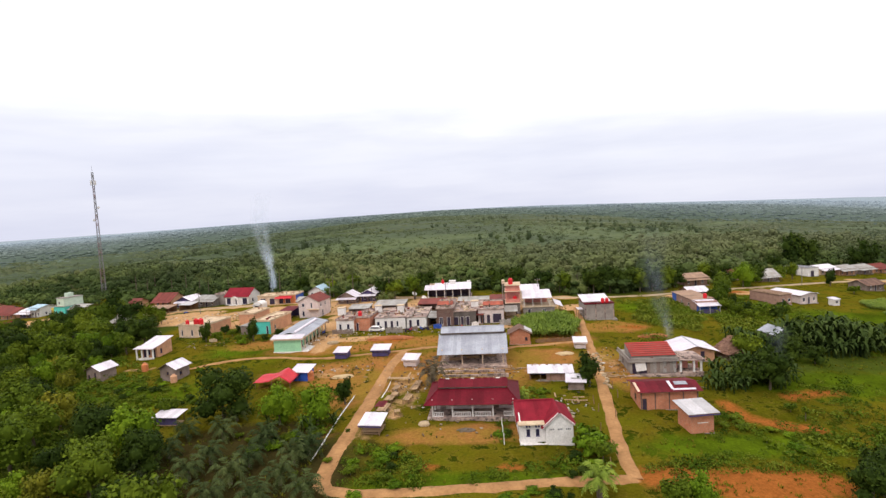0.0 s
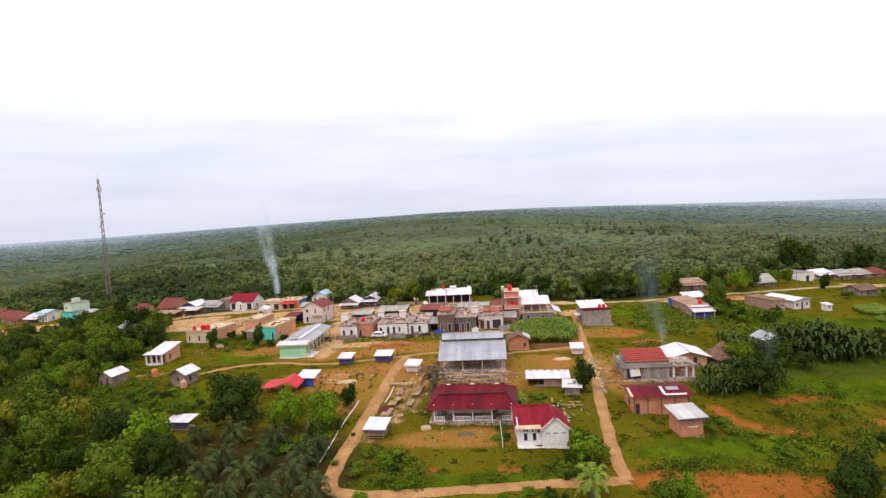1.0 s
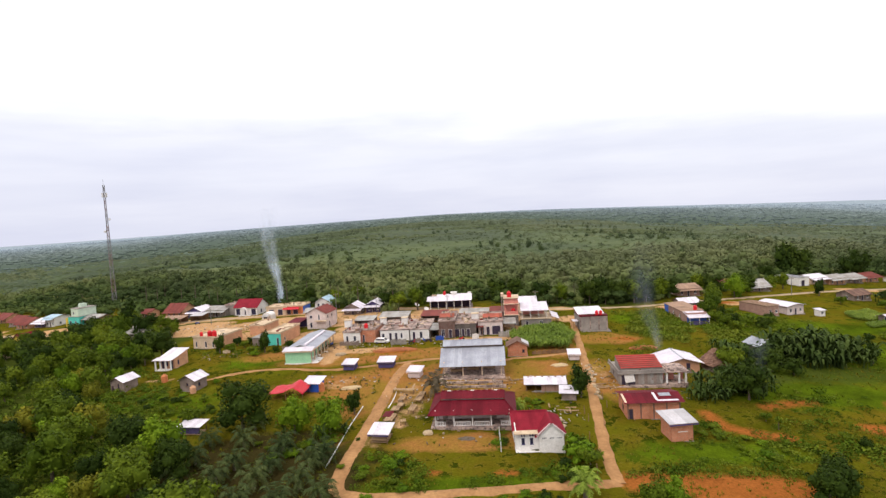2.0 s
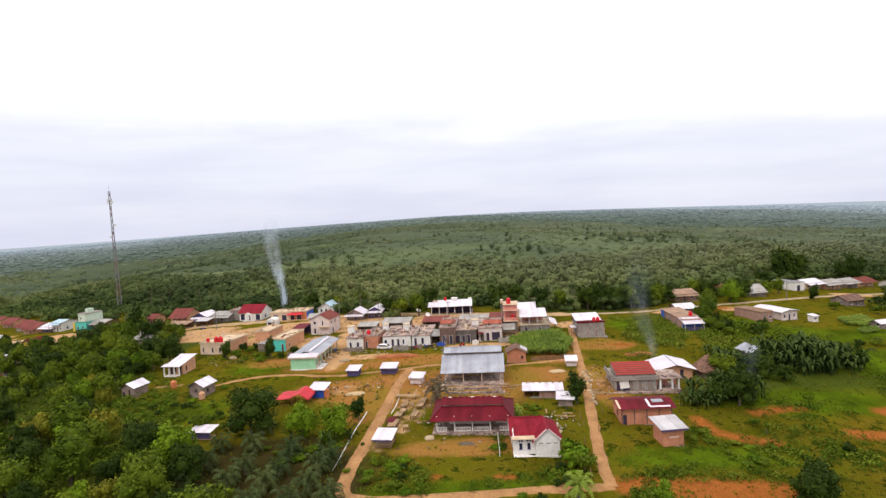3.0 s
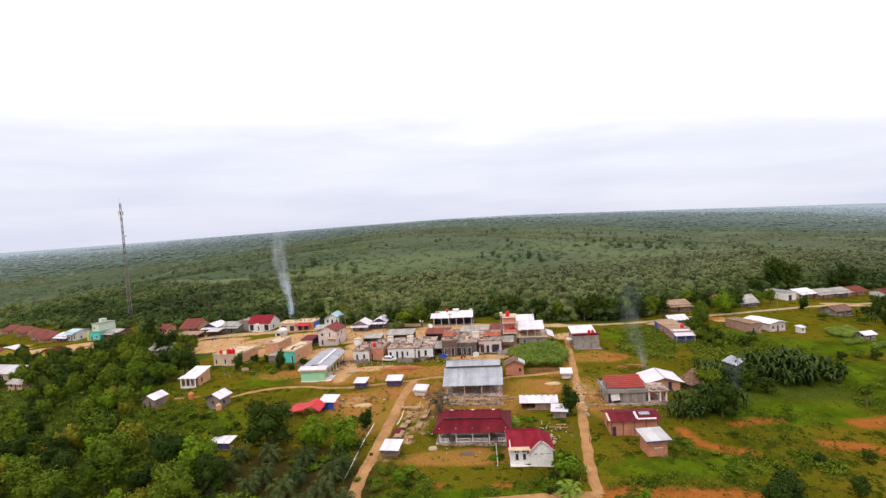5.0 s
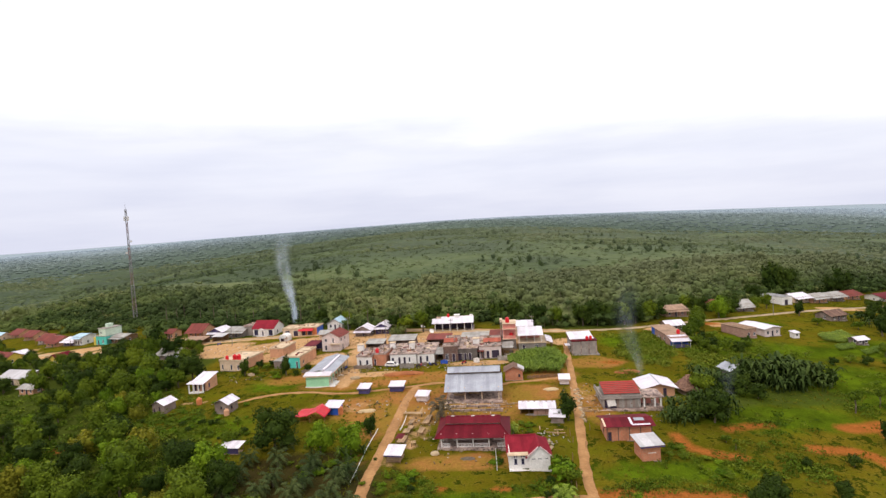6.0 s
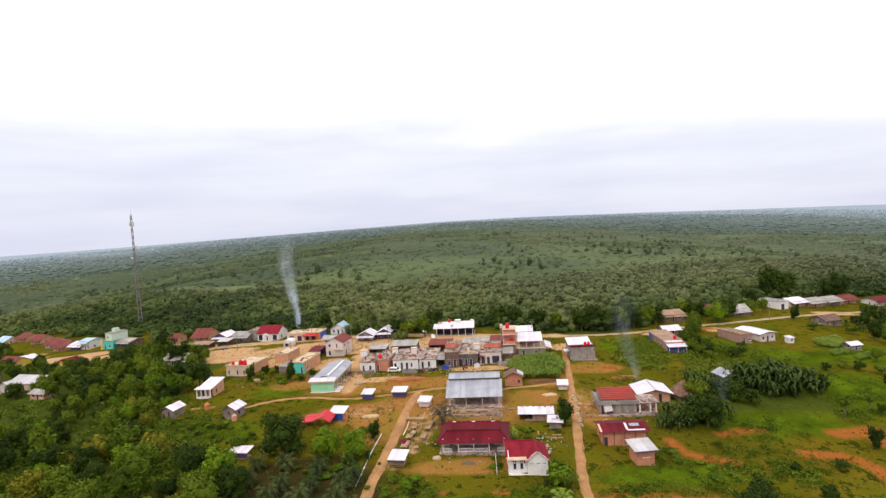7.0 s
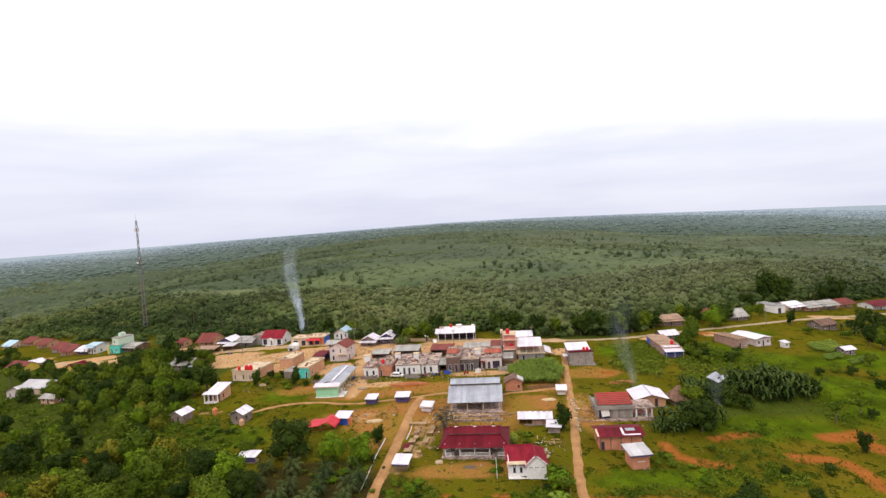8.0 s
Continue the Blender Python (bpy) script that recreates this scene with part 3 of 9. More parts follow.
def wall_boxes(bm, length, height, thick, openings, m):
    """A straight wall in one piece, with openings (x0, x1, z0, z1) cut through it."""
    ops = [(max(0.05, a), min(length - 0.05, b), max(0.0, c), min(height - 0.05, d)) for a, b, c, d in openings]
    xs = sorted({0.0, length, *[v for o in ops for v in o[:2]]})
    zs = sorted({0.0, height, *[v for o in ops for v in o[2:]]})
    solid = {}
    for i in range(len(xs) - 1):
        for k in range(len(zs) - 1):
            cx, cz = (xs[i] + xs[i + 1]) / 2, (zs[k] + zs[k + 1]) / 2
            solid[i, k] = not any(a < cx < b and c < cz < d for a, b, c, d in ops)
    vs = {}

    def v(i, k, y):
        if (i, k, y) not in vs:
            vs[i, k, y] = bm.verts.new(m @ Vector((xs[i], y * thick, zs[k])))
        return vs[i, k, y]
    for (i, k), full in solid.items():
        if not full:
            continue
        bm.faces.new((v(i, k, 0), v(i + 1, k, 0), v(i + 1, k + 1, 0), v(i, k + 1, 0)))
        bm.faces.new((v(i, k, 1), v(i, k + 1, 1), v(i + 1, k + 1, 1), v(i + 1, k, 1)))
        for di, dk, a, b in ((-1, 0, (i, k), (i, k + 1)), (1, 0, (i + 1, k + 1), (i + 1, k)), (0, -1, (i + 1, k), (i, k)), (0, 1, (i, k + 1), (i + 1, k + 1))):
            if not solid.get((i + di, k + dk), False):
                bm.faces.new((v(*a, 0), v(*b, 0), v(*b, 1), v(*a, 1)))


def fill_opening(parent, o, m, frame_mat, pane_mat=None):
    """Frame and leaf or pane set into an opening."""
    x0, x1, z0, z1 = o
    is_door = z0 < 0.3
    bm = bmesh.new()
    t = 0.07
    for b in ((x0, x0 + t, z0, z1), (x1 - t, x1, z0, z1), (x0 + t, x1 - t, z1 - t, z1)) + (() if is_door else ((x0 + t, x1 - t, z0, z0 + t),)):
        box(bm, b[0], b[1], 0.03, 0.11, b[2], b[3], m)
    if not is_door and x1 - x0 > 0.9:
        xm = (x0 + x1) / 2
        box(bm, xm - 0.03, xm + 0.03, 0.04, 0.10, z0 + t, z1 - t, m)
    f = part("door_frame" if is_door else "window_frame", bm, frame_mat, parent)
    bm = bmesh.new()
    box(bm, x0 + t, x1 - t, 0.06, 0.09, z0 + (0 if is_door else t), z1 - t, m)
    part("door" if is_door else "window_pane", bm, pane_mat or (DOOR if is_door else GLASS), parent)
    if not is_door:
        bm = bmesh.new()
        box(bm, x0 - 0.06, x1 + 0.06, -0.07, 0.03, z0 - 0.07, z0, m)
        part("window_sill", bm, frame_mat, parent)


SHEETS = {}


def sheet_mesh(w, l, mat):
    key = (round(w, 2), round(l, 2), mat.name)
    if key not in SHEETS:
        n = 10
        verts, quads = [], []
        for j in (0, 1):
            for i in range(n + 1):
                verts.append((w * 1.04 * i / n, l * j, 0.022 * (i % 2)))
        for i in range(n):
            quads.append((i, i + 1, n + 2 + i, n + 1 + i))
        me = quad_mesh("roof_sheet", verts, quads)
        me.materials.append(mat)
        SHEETS[key] = me
    return SHEETS[key]


def roof_slope(parent, a, b, up, mat, under=None, sheets=True, pitch=0.95):
    """One rectangular roof slope: a thin deck with corrugated sheets side by side on it. a, b: eave ends; up: eave to ridge."""
    a, b, up = Vector(a), Vector(b), Vector(up)
    n = (b - a).cross(up).normalized()
    bm = bmesh.new()
    prism(bm, [a, b, b + up, a + up], n * -0.06)
    deck = part("roof", bm, under or mat, parent)
    if sheets:
        w = (b - a).length
        k = max(1, round(w / pitch))
        ex, ey = (b - a).normalized(), up.normalized()
        basis = Matrix((ex, ey, n)).transposed().to_4x4()
        for i in range(k):
            ob = new("roof_sheet", sheet_mesh(w / k, up.length, mat))
            ob.parent = deck
            ob.matrix_local = Matrix.Translation(a + ex * (w / k * i) + n * (0.012 + 0.006 * (i % 2))) @ basis
    return deck


def ridge_cap(parent, a, b, mat, r=0.13):
    a, b = Vector(a), Vector(b)
    d = (b - a).normalized()
    s = d.cross(Vector((0, 0, 1))).normalized() * r * 1.5
    bm = bmesh.new()
    up = Vector((0, 0, r * 0.7))
    prism(bm, [a - s - up * 0.6, a + up, a + s - up * 0.6], b - a)
    part("ridge_cap", bm, mat, parent)


def walls(parent, w, d, h, mat, front=(), left=(), right=(), back=(), t=0.18, x0=None, y0=0.0, z0=0.0, frame_mat=None, name="wall"):
    """Four walls round a w x d plan whose front centre is the origin; front faces -y."""
    x0 = -w / 2 if x0 is None else x0
    fm = frame_mat or WHITE
    spec = ((w, front, pose(x0, y0, z0)),
            (w, back, pose(x0 + w, y0 + d, z0, 0, 0, 180)),
            (d - 2 * t, left, pose(x0, y0 + d - t, z0, 0, 0, -90)),
            (d - 2 * t, right, pose(x0 + w, y0 + t, z0, 0, 0, 90)))
    for length, ops, m in spec:
        bm = bmesh.new()
        wall_boxes(bm, length, h, t, ops, m)
        part(name, bm, mat, parent)
        for o in ops:
            fill_opening(parent, o, m, fm)


def gable_roof(parent, w, d, h, rise, mat, over=0.5, y0=0.0, along_x=True, wall_mat=None, cap=None, sheets=True, x0=None, under=None):
    """Gable roof over a w x d plan, ridge along x or y, with closed gable ends."""
    x0 = -w / 2 if x0 is None else x0
    x1, y1 = x0 + w, y0 + d
    if along_x:
        ym, run = (y0 + y1) / 2, d / 2
        k = rise / run
        e = h - k * over
        roof_slope(parent, (x0 - over, y0 - over, e + 0.08), (x1 + over, y0 - over, e + 0.08), (0, run + over, rise + k * over), mat, under, sheets)
        roof_slope(parent, (x1 + over, y1 + over, e + 0.08), (x0 - over, y1 + over, e + 0.08), (0, -run - over, rise + k * over), mat, under, sheets)
        if cap:
            ridge_cap(parent, (x0 - over, ym, h + rise + 0.12), (x1 + over, ym, h + rise + 0.12), cap)
        ends = ([(x0 + 0.002, y0, h), (x0 + 0.002, y1, h), (x0 + 0.002, ym, h + rise)], (0.16, 0, 0)), ([(x1 - 0.002, y0, h), (x1 - 0.002, y1, h), (x1 - 0.002, ym, h + rise)], (-0.16, 0, 0))
    else:
        xm, run = (x0 + x1) / 2, w / 2
        k = rise / run
        e = h - k * over
        roof_slope(parent, (x0 - over, y1 + over, e + 0.08), (x0 - over, y0 - over, e + 0.08), (run + over, 0, rise + k * over), mat, under, sheets)
        roof_slope(parent, (x1 + over, y0 - over, e + 0.08), (x1 + over, y1 + over, e + 0.08), (-run - over, 0, rise + k * over), mat, under, sheets)
        if cap:
            ridge_cap(parent, (xm, y0 - over, h + rise + 0.12), (xm, y1 + over, h + rise + 0.12), cap)
        ends = ([(x0, y0 + 0.002, h), (x1, y0 + 0.002, h), (xm, y0 + 0.002, h + rise)], (0, 0.16, 0)), ([(x0, y1 - 0.002, h), (x1, y1 - 0.002, h), (xm, y1 - 0.002, h + rise)], (0, -0.16, 0))
    if wall_mat:
        for outline, off in ends:
            bm = bmesh.new()
            prism(bm, outline, off)
            part("gable", bm, wall_mat, parent)


def mono_roof(parent, w, d, front_h, back_h, mat, over=0.4, y0=0.0, x0=None, under=None):
    x0 = -w / 2 if x0 is None else x0
    k = (back_h - front_h) / d
    roof_slope(parent, (x0 - over, y0 - over, front_h - k * over + 0.06), (x0 + w + over, y0 - over, front_h - k * over + 0.06), (0, d + 2 * over, k * (d + 2 * over)), mat, under)


def mono_walls(parent, w, d, fh, bh, mat, front=(), t=0.16, frame_mat=None):
    """Walls under a single slope: level front and back, sloping sides."""
    for length, h, ops, m in ((w, fh, front, pose(-w / 2, 0, 0)), (w, bh, (), pose(w / 2, d, 0, 0, 0, 180))):
        bm = bmesh.new()
        wall_boxes(bm, length, h, t, ops, m)
        part("wall", bm, mat, parent)
        for o in ops:
            fill_opening(parent, o, m, frame_mat or TIMBER)
    for s in (-1, 1):
        bm = bmesh.new()
        k = (bh - fh) / d
        prism(bm, [(s * w / 2, t, 0), (s * w / 2, d - t, 0), (s * w / 2, d - t, bh - k * t), (s * w / 2, t, fh + k * t)], (-s * t, 0, 0))
        part("wall", bm, mat, parent)


def plinth(parent, w, d, mat=None, depth=1.2, over=0.12, y0=0.0, x0=None, top=0.02):
    x0 = -w / 2 if x0 is None else x0
    block("foundation", mat or CONCRETE, parent, x0 - over, x0 + w + over, y0 - over, y0 + d + over, -depth, top)


def flat_roof(parent, w, d, h, mat, parapet=0.35, over=0.2, y0=0.0, x0=None, wall_mat=None):
    x0 = -w / 2 if x0 is None else x0
    block("roof_slab", mat, parent, x0 - over, x0 + w + over, y0 - over, y0 + d + over, h, h + 0.15)
    if parapet:
        bm = bmesh.new()
        a, b, c, d_ = x0 - over + 0.02, x0 + w + over - 0.02, y0 - over + 0.02, y0 + d + over - 0.02
        box(bm, a, b, c, c + 0.14, h + 0.15, h + 0.15 + parapet)
        box(bm, a, b, d_ - 0.14, d_, h + 0.15, h + 0.15 + parapet)
        box(bm, a, a + 0.14, c + 0.14, d_ - 0.14, h + 0.15, h + 0.15 + parapet)
        box(bm, b - 0.14, b, c + 0.14, d_ - 0.14, h + 0.15, h + 0.15 + parapet)
        part("parapet", bm, wall_mat or mat, parent)


def post(parent, x, y, z0, z1, r, mat, name="post", square=False):
    bm = bmesh.new()
    if square:
        box(bm, x - r, x + r, y - r, y + r, z0, z1)
    else:
        tube(bm, [(z0, r, x, y), (z1, r * 0.9, x, y)], 8)
    return part(name, bm, mat, parent)


def roof_clutter(parent, w, d, z, seed, n=10, y0=0.0):
    """Broken slabs, boards and column stubs lying on an unfinished roof."""
    r = random.Random(seed)
    for i in range(n):
        x, y = r.uniform(-w / 2 + 0.6, w / 2 - 0.6), r.uniform(y0 + 0.5, y0 + d - 0.5)
        sx, sy, sz = r.choice([(1.4, 0.25, 0.14), (0.9, 0.7, 0.16), (2.6, 0.2, 0.16), (0.6, 0.6, 0.4), (1.8, 1.2, 0.06), (0.28, 0.28, 0.9), (0.3, 0.3, 0.6)])
        bm = bmesh.new()
        box(bm, -sx / 2, sx / 2, -sy / 2, sy / 2, 0, sz, pose(x, y, z, r.uniform(-2, 2), 0, r.uniform(0, 180)))
        part("loose_board", bm, r.choice([TIMBER, SLAB, BRICKD, CONCRETE, PLANK, RUST, BARK, PALESLAB]), parent)


def water_tank(x, y, z, s=1.0, mat=None, label="red plastic water tank standing on a flat roof"):
    ob = new("water_tank")
    ob.matrix_world = pose(x, y, z)
    tagged(ob, label, "water tank", "roof water tanks")
    bm = bmesh.new()
    r = 0.55 * s
    tube(bm, [(0, r * 0.96), (0.06 * s, r), (0.38 * s, r), (0.40 * s, r * 1.04), (0.46 * s, r * 1.04), (0.48 * s, r), (0.82 * s, r),
              (0.84 * s, r * 1.04), (0.90 * s, r * 1.04), (0.92 * s, r), (1.18 * s, r), (1.36 * s, r * 0.62), (1.42 * s, r * 0.36)], 16)
    part("tank_body", bm, mat or REDPLASTIC, ob, smooth=False)
    bm = bmesh.new()
    tube(bm, [(1.42 * s, r * 0.42), (1.52 * s, r * 0.40)], 12)
    part("lid", bm, mat or REDPLASTIC, ob)
    return ob


def on_house(house, x, y, z):
    """World place of a point given in a house's own axes."""
    return house.matrix_world @ Vector((x, y, z))


# ---------------------------------------------------------------- the two halls and the white house
def red_hall():
    h = thing("red_hall", 5.8, 84.6, -7, "low open hall with a two-tiered maroon metal roof", "hall", dz=0.15)
    w, d, eh = 13.0, 8.8, 2.5
    plinth(h, w, d, SLAB, over=0.6, top=0.25)
    # low balustrades between white posts along the front and sides
    for x in (-6.3, -3.15, 0, 3.15, 6.3):
        for y in (0.15, 3.0, 5.8, 8.6):
            if abs(x) > 5 or y < 1 or y > 8:
                post(h, x, y, 0.25, eh + 0.5, 0.11, WHITE, square=True)
    for x0, x1 in ((-6.1, -4.6), (-2.95, -0.3), (0.3, 2.85), (4.8, 6.1)):
        bm = bmesh.new()
        box(bm, x0, x1, 0.12, 0.2, 0.25, 0.36)
        box(bm, x0, x1, 0.12, 0.2, 0.92, 1.02)
        n = int((x1 - x0) / 0.28)
        for i in range(n + 1):
            xx = x0 + (x1 - x0 - 0.1) * i / n
            box(bm, xx, xx + 0.1, 0.13, 0.19, 0.36, 0.92)
        part("balustrade", bm, WHITE, h)
    bm = bmesh.new()
    wall_boxes(bm, 12.2, 3.0, 0.16, [(0.6, 1.6, 0.0, 2.0), (3, 4.2, 0.9, 1.9), (7, 8.2, 0.9, 1.9), (9.2, 10.2, 0, 2.0)], pose(-6.1, 3.4, 0.26))
    part("inner_wall", bm, MAUVE, h)
    # lower skirt roof: four sloping sides
    a, b, z0, z1 = 7.5, 5.5, eh, eh + 1.45
    y0, y1, ym0, ym1 = -1.0, d + 1.0, 2.4, d - 2.4
    roof_slope(h, (-b, y0, z0), (b, y0, z0), (0, ym0 - y0, z1 - z0), MAROON, TIMBER)
    roof_slope(h, (b, y1, z0), (-b, y1, z0), (0, ym1 - y1, z1 - z0), MAROON, TIMBER)
    for s in (-1, 1):
        for pts in ([(s * b, y0, z0), (s * a, y0, z0), (s * b, ym0, z1)], [(s * b, y1, z0), (s * a, y1, z0), (s * b, ym1, z1)],
                    [(s * a, y0, z0), (s * a, y1, z0), (s * b, ym1, z1), (s * b, ym0, z1)]):
            bm = bmesh.new()
            prism(bm, pts, (0, 0, -0.06))
            part("hip", bm, MAROON, h)
        ridge_cap(h, (s * a, y0, z0 + 0.06), (s * b, ym0, z1 + 0.1), MAROON, 0.1)
        ridge_cap(h, (s * a, y1, z0 + 0.06), (s * b, ym1, z1 + 0.1), MAROON, 0.1)
    bm = bmesh.new()
    box(bm, -b + 0.2, b - 0.2, ym0 + 0.2, ym1 - 0.2, z1 - 0.3, z1 + 0.25)
    part("upper_wall", bm, ZINC, h)
    # upper gable tier with pale ridge tiles
    zt = z1 + 0.28
    roof_slope(h, (-b - 0.1, ym0 - 0.25, zt), (b + 0.1, ym0 - 0.25, zt), (0, (d / 2 - ym0) + 0.25, 0.66), MAROON, TIMBER)
    roof_slope(h, (b + 0.1, ym1 + 0.25, zt), (-b - 0.1, ym1 + 0.25, zt), (0, -(ym1 - d / 2) - 0.25, 0.66), MAROON, TIMBER)
    for i in range(11):
        x = -b + (2 * b - 0.7) * i / 10
        ridge_cap(h, (x, d / 2, zt + 0.73), (x + 0.62, d / 2, zt + 0.73), WHITE if i in (1, 5, 9) else MAROON, 0.09)
    for s in (-1, 1):
        bm = bmesh.new()
        prism(bm, [(s * (b - 0.12), ym0, zt - 0.05), (s * (b - 0.12), ym1, zt - 0.05), (s * (b - 0.12), d / 2, zt + 0.58)], (-s * 0.1, 0, 0))
        part("gable", bm, WHITE, h)
    return h


def grey_hall():
    h = thing("grey_hall", 7.7, 108.6, -6, "open-sided meeting hall with a weathered zinc two-tier roof", "hall", dz=0.1)
    w, d, eh = 12.6, 13.0, 2.9
    plinth(h, w, d, SLAB, over=0.5, top=0.3)
    block("floor_step", SLAB, h, -w / 2 - 0.8, w / 2 + 0.6, -1.6, -0.52, -1.0, 0.1)
    for x in (-6.1, -2.1, 2.0, 6.1):
        for y in (0.1, 4.3, 8.6, 12.8):
            if abs(x) > 5 or y < 1 or y > 12:
                post(h, x, y, 0.3, eh + 0.4, 0.13, CREAM, square=True)
    for y in (0.1, 12.8):
        block("wall_plate", TIMBER, h, -6.3, 6.3, y - 0.08, y + 0.08, eh - 0.02, eh + 0.16)
    for x0, x1 in ((-5.9, -2.3), (2.2, 5.9)):
        block("low_wall", CONCRETE, h, x0, x1, 12.7, 12.86, 0.3, 1.1)
    x, o = 7.05, 1.3
    zs = eh + 2.3
    roof_slope(h, (-x, -o, eh - 0.3), (x, -o, eh - 0.3), (0, 4.9 + o, zs - eh + 0.3), ZINC, TIMBER, pitch=0.8)
    roof_slope(h, (x, d + o, eh - 0.3), (-x, d + o, eh - 0.3), (0, -4.9 - o, zs - eh + 0.3), ZINC, TIMBER, pitch=0.8)
    block("upper_wall", TIMBER, h, -x + 0.8, x - 0.8, 5.0, d - 5.0, zs - 0.1, zs + 0.45)
    # Dark strip that puts the shade between the two tiers into colour.
    block("clerestory", DARKCON, h, -x + 0.5, x - 0.5, 4.75, 4.85, zs - 0.1, zs + 0.44)
    roof_slope(h, (-x + 0.4, 4.5, zs + 0.42), (x - 0.4, 4.5, zs + 0.42), (0, 2.0, 0.85), ZINC, TIMBER, pitch=0.8)
    roof_slope(h, (x - 0.4, d - 4.5, zs + 0.42), (-x + 0.4, d - 4.5, zs + 0.42), (0, -2.0, 0.85), ZINC, TIMBER, pitch=0.8)
    ridge_cap(h, (-x + 0.4, d / 2, zs + 1.34), (x - 0.4, d / 2, zs + 1.34), ZINC)
    for s in (-1, 1):
        bm = bmesh.new()
        prism(bm, [(s * (x - 0.5), 0.6, eh + 0.3), (s * (x - 0.5), d - 0.6, eh + 0.3), (s * (x - 0.5), d - 5.0, zs - 0.1), (s * (x - 0.5), 5.0, zs - 0.1)], (-s * 0.08, 0, 0))
        part("gable_boards", bm, WOOD, h)
    for i in range(3):
        block("bench", PLANK, h, -5 + i * 3.6, -2.4 + i * 3.6, 3.0 + i, 3.4 + i, 0.3, 0.75)
    return h


def white_house():
    h = thing("white_house", 15.45, 75.4, -3, "white rendered village house with a red tiled cross-gable roof", "house", dz=0.05)
    eh = 2.75
    plinth(h, 7.3, 8.2, WHITE, over=0.08, top=0.08)
    # wing with two windows, and a gabled front bay with a row of vents
    walls(h, 7.3, 7.4, eh, WHITE, front=[(0.9, 1.4, 0.95, 1.95), (2.2, 2.7, 0.95, 1.95)], left=[(2, 2.8, 0.9, 2.0), (4.6, 5.5, 0.0, 2.0)],
          right=[(1.2, 2.0, 0.9, 2.0), (4, 4.8, 0.9, 2.0)], y0=0.8, frame_mat=PURPLE)
    for x in (-2.5, -1.2):
        for s in (-0.2, 0.2):
            bm = bmesh.new()
            tube(bm, [(2.22, 0.13, x + s, 0.78), (2.5, 0.13, x + s, 0.78)], 8)
            part("vent", bm, PURPLE, h)
    bm = bmesh.new()
    box(bm, -0.15, 3.65, 0.0, 0.8, 0, eh)
    part("front_bay", bm, WHITE, h)
    for k in range(3):
        for j in range(3):
            x = 0.35 + k * 1.15 + j * 0.24
            block("vent", GLASS, h, x, x + 0.13, -0.03, 0.02, 2.05, 2.24)
    bm = bmesh.new()
    prism(bm, [(-0.15, 0.0, eh), (3.65, 0.0, eh), (1.75, 0.0, eh + 1.65)], (0, 4.0, 0))
    part("gable", bm, WHITE, h)
    for s in (0, 1):
        bm = bmesh.new()
        a, b = ((-0.5, -0.2, eh - 0.28), (1.75, -0.2, eh + 1.72)) if s == 0 else ((4.0, -0.2, eh - 0.28), (1.75, -0.2, eh + 1.72))
        prism(bm, [a, (a[0], -0.08, a[2]), (b[0], -0.08, b[2]), b], (0, 0, 0.22))
        part("bargeboard", bm, WHITE, h)
    # bay roof, ridge front to back
    roof_slope(h, (-0.75, 5.0, eh - 0.42), (-0.75, -0.35, eh - 0.42), (2.5, 0, 2.2), REDTILE, WHITE, pitch=0.6)
    roof_slope(h, (4.25, -0.35, eh - 0.42), (4.25, 5.0, eh - 0.42), (-2.5, 0, 2.2), REDTILE, WHITE, pitch=0.6)
    bm = bmesh.new()
    prism(bm, [(4.25, 5.0, eh - 0.42), (4.25, 8.7, eh - 0.42), (1.75, 5.0, eh + 1.78)], (0, 0, -0.06))
    part("hip", bm, REDTILE, h)
    ridge_cap(h, (1.75, -0.35, eh + 1.86), (1.75, 5.2, eh + 1.86), REDTILE)
    # main roof, ridge from side to side
    roof_slope(h, (-4.1, 1.4, eh - 0.02), (1.7, 1.4, eh - 0.02), (0, 3.6, 1.84), REDTILE, WHITE, pitch=0.6)
    bm = bmesh.new()
    prism(bm, [(1.7, 8.7, eh - 0.1), (4.25, 8.7, eh - 0.42), (1.75, 5.0, eh + 1.78)], (0, 0, -0.06))
    part("hip", bm, REDTILE, h)
    roof_slope(h, (1.7, 8.7, eh - 0.1), (-4.1, 8.7, eh - 0.1), (0, -3.7, 1.92), REDTILE, WHITE, pitch=0.6)
    ridge_cap(h, (-4.1, 5.0, eh + 1.9), (1.75, 5.0, eh + 1.9), REDTILE)
    bm = bmesh.new()
    prism(bm, [(-3.63, 1.0, eh), (-3.63, 8.2, eh), (-3.63, 5.0, eh + 1.65)], (0.16, 0, 0))
    part("gable", bm, WHITE, h)
    # flat porch slab over the wing, stained red
    block("porch_slab", PALESLAB, h, -3.9, -0.2, 0.15, 1.5, eh, eh + 0.12)
    return h


red_hall()
grey_hall()
white_house()

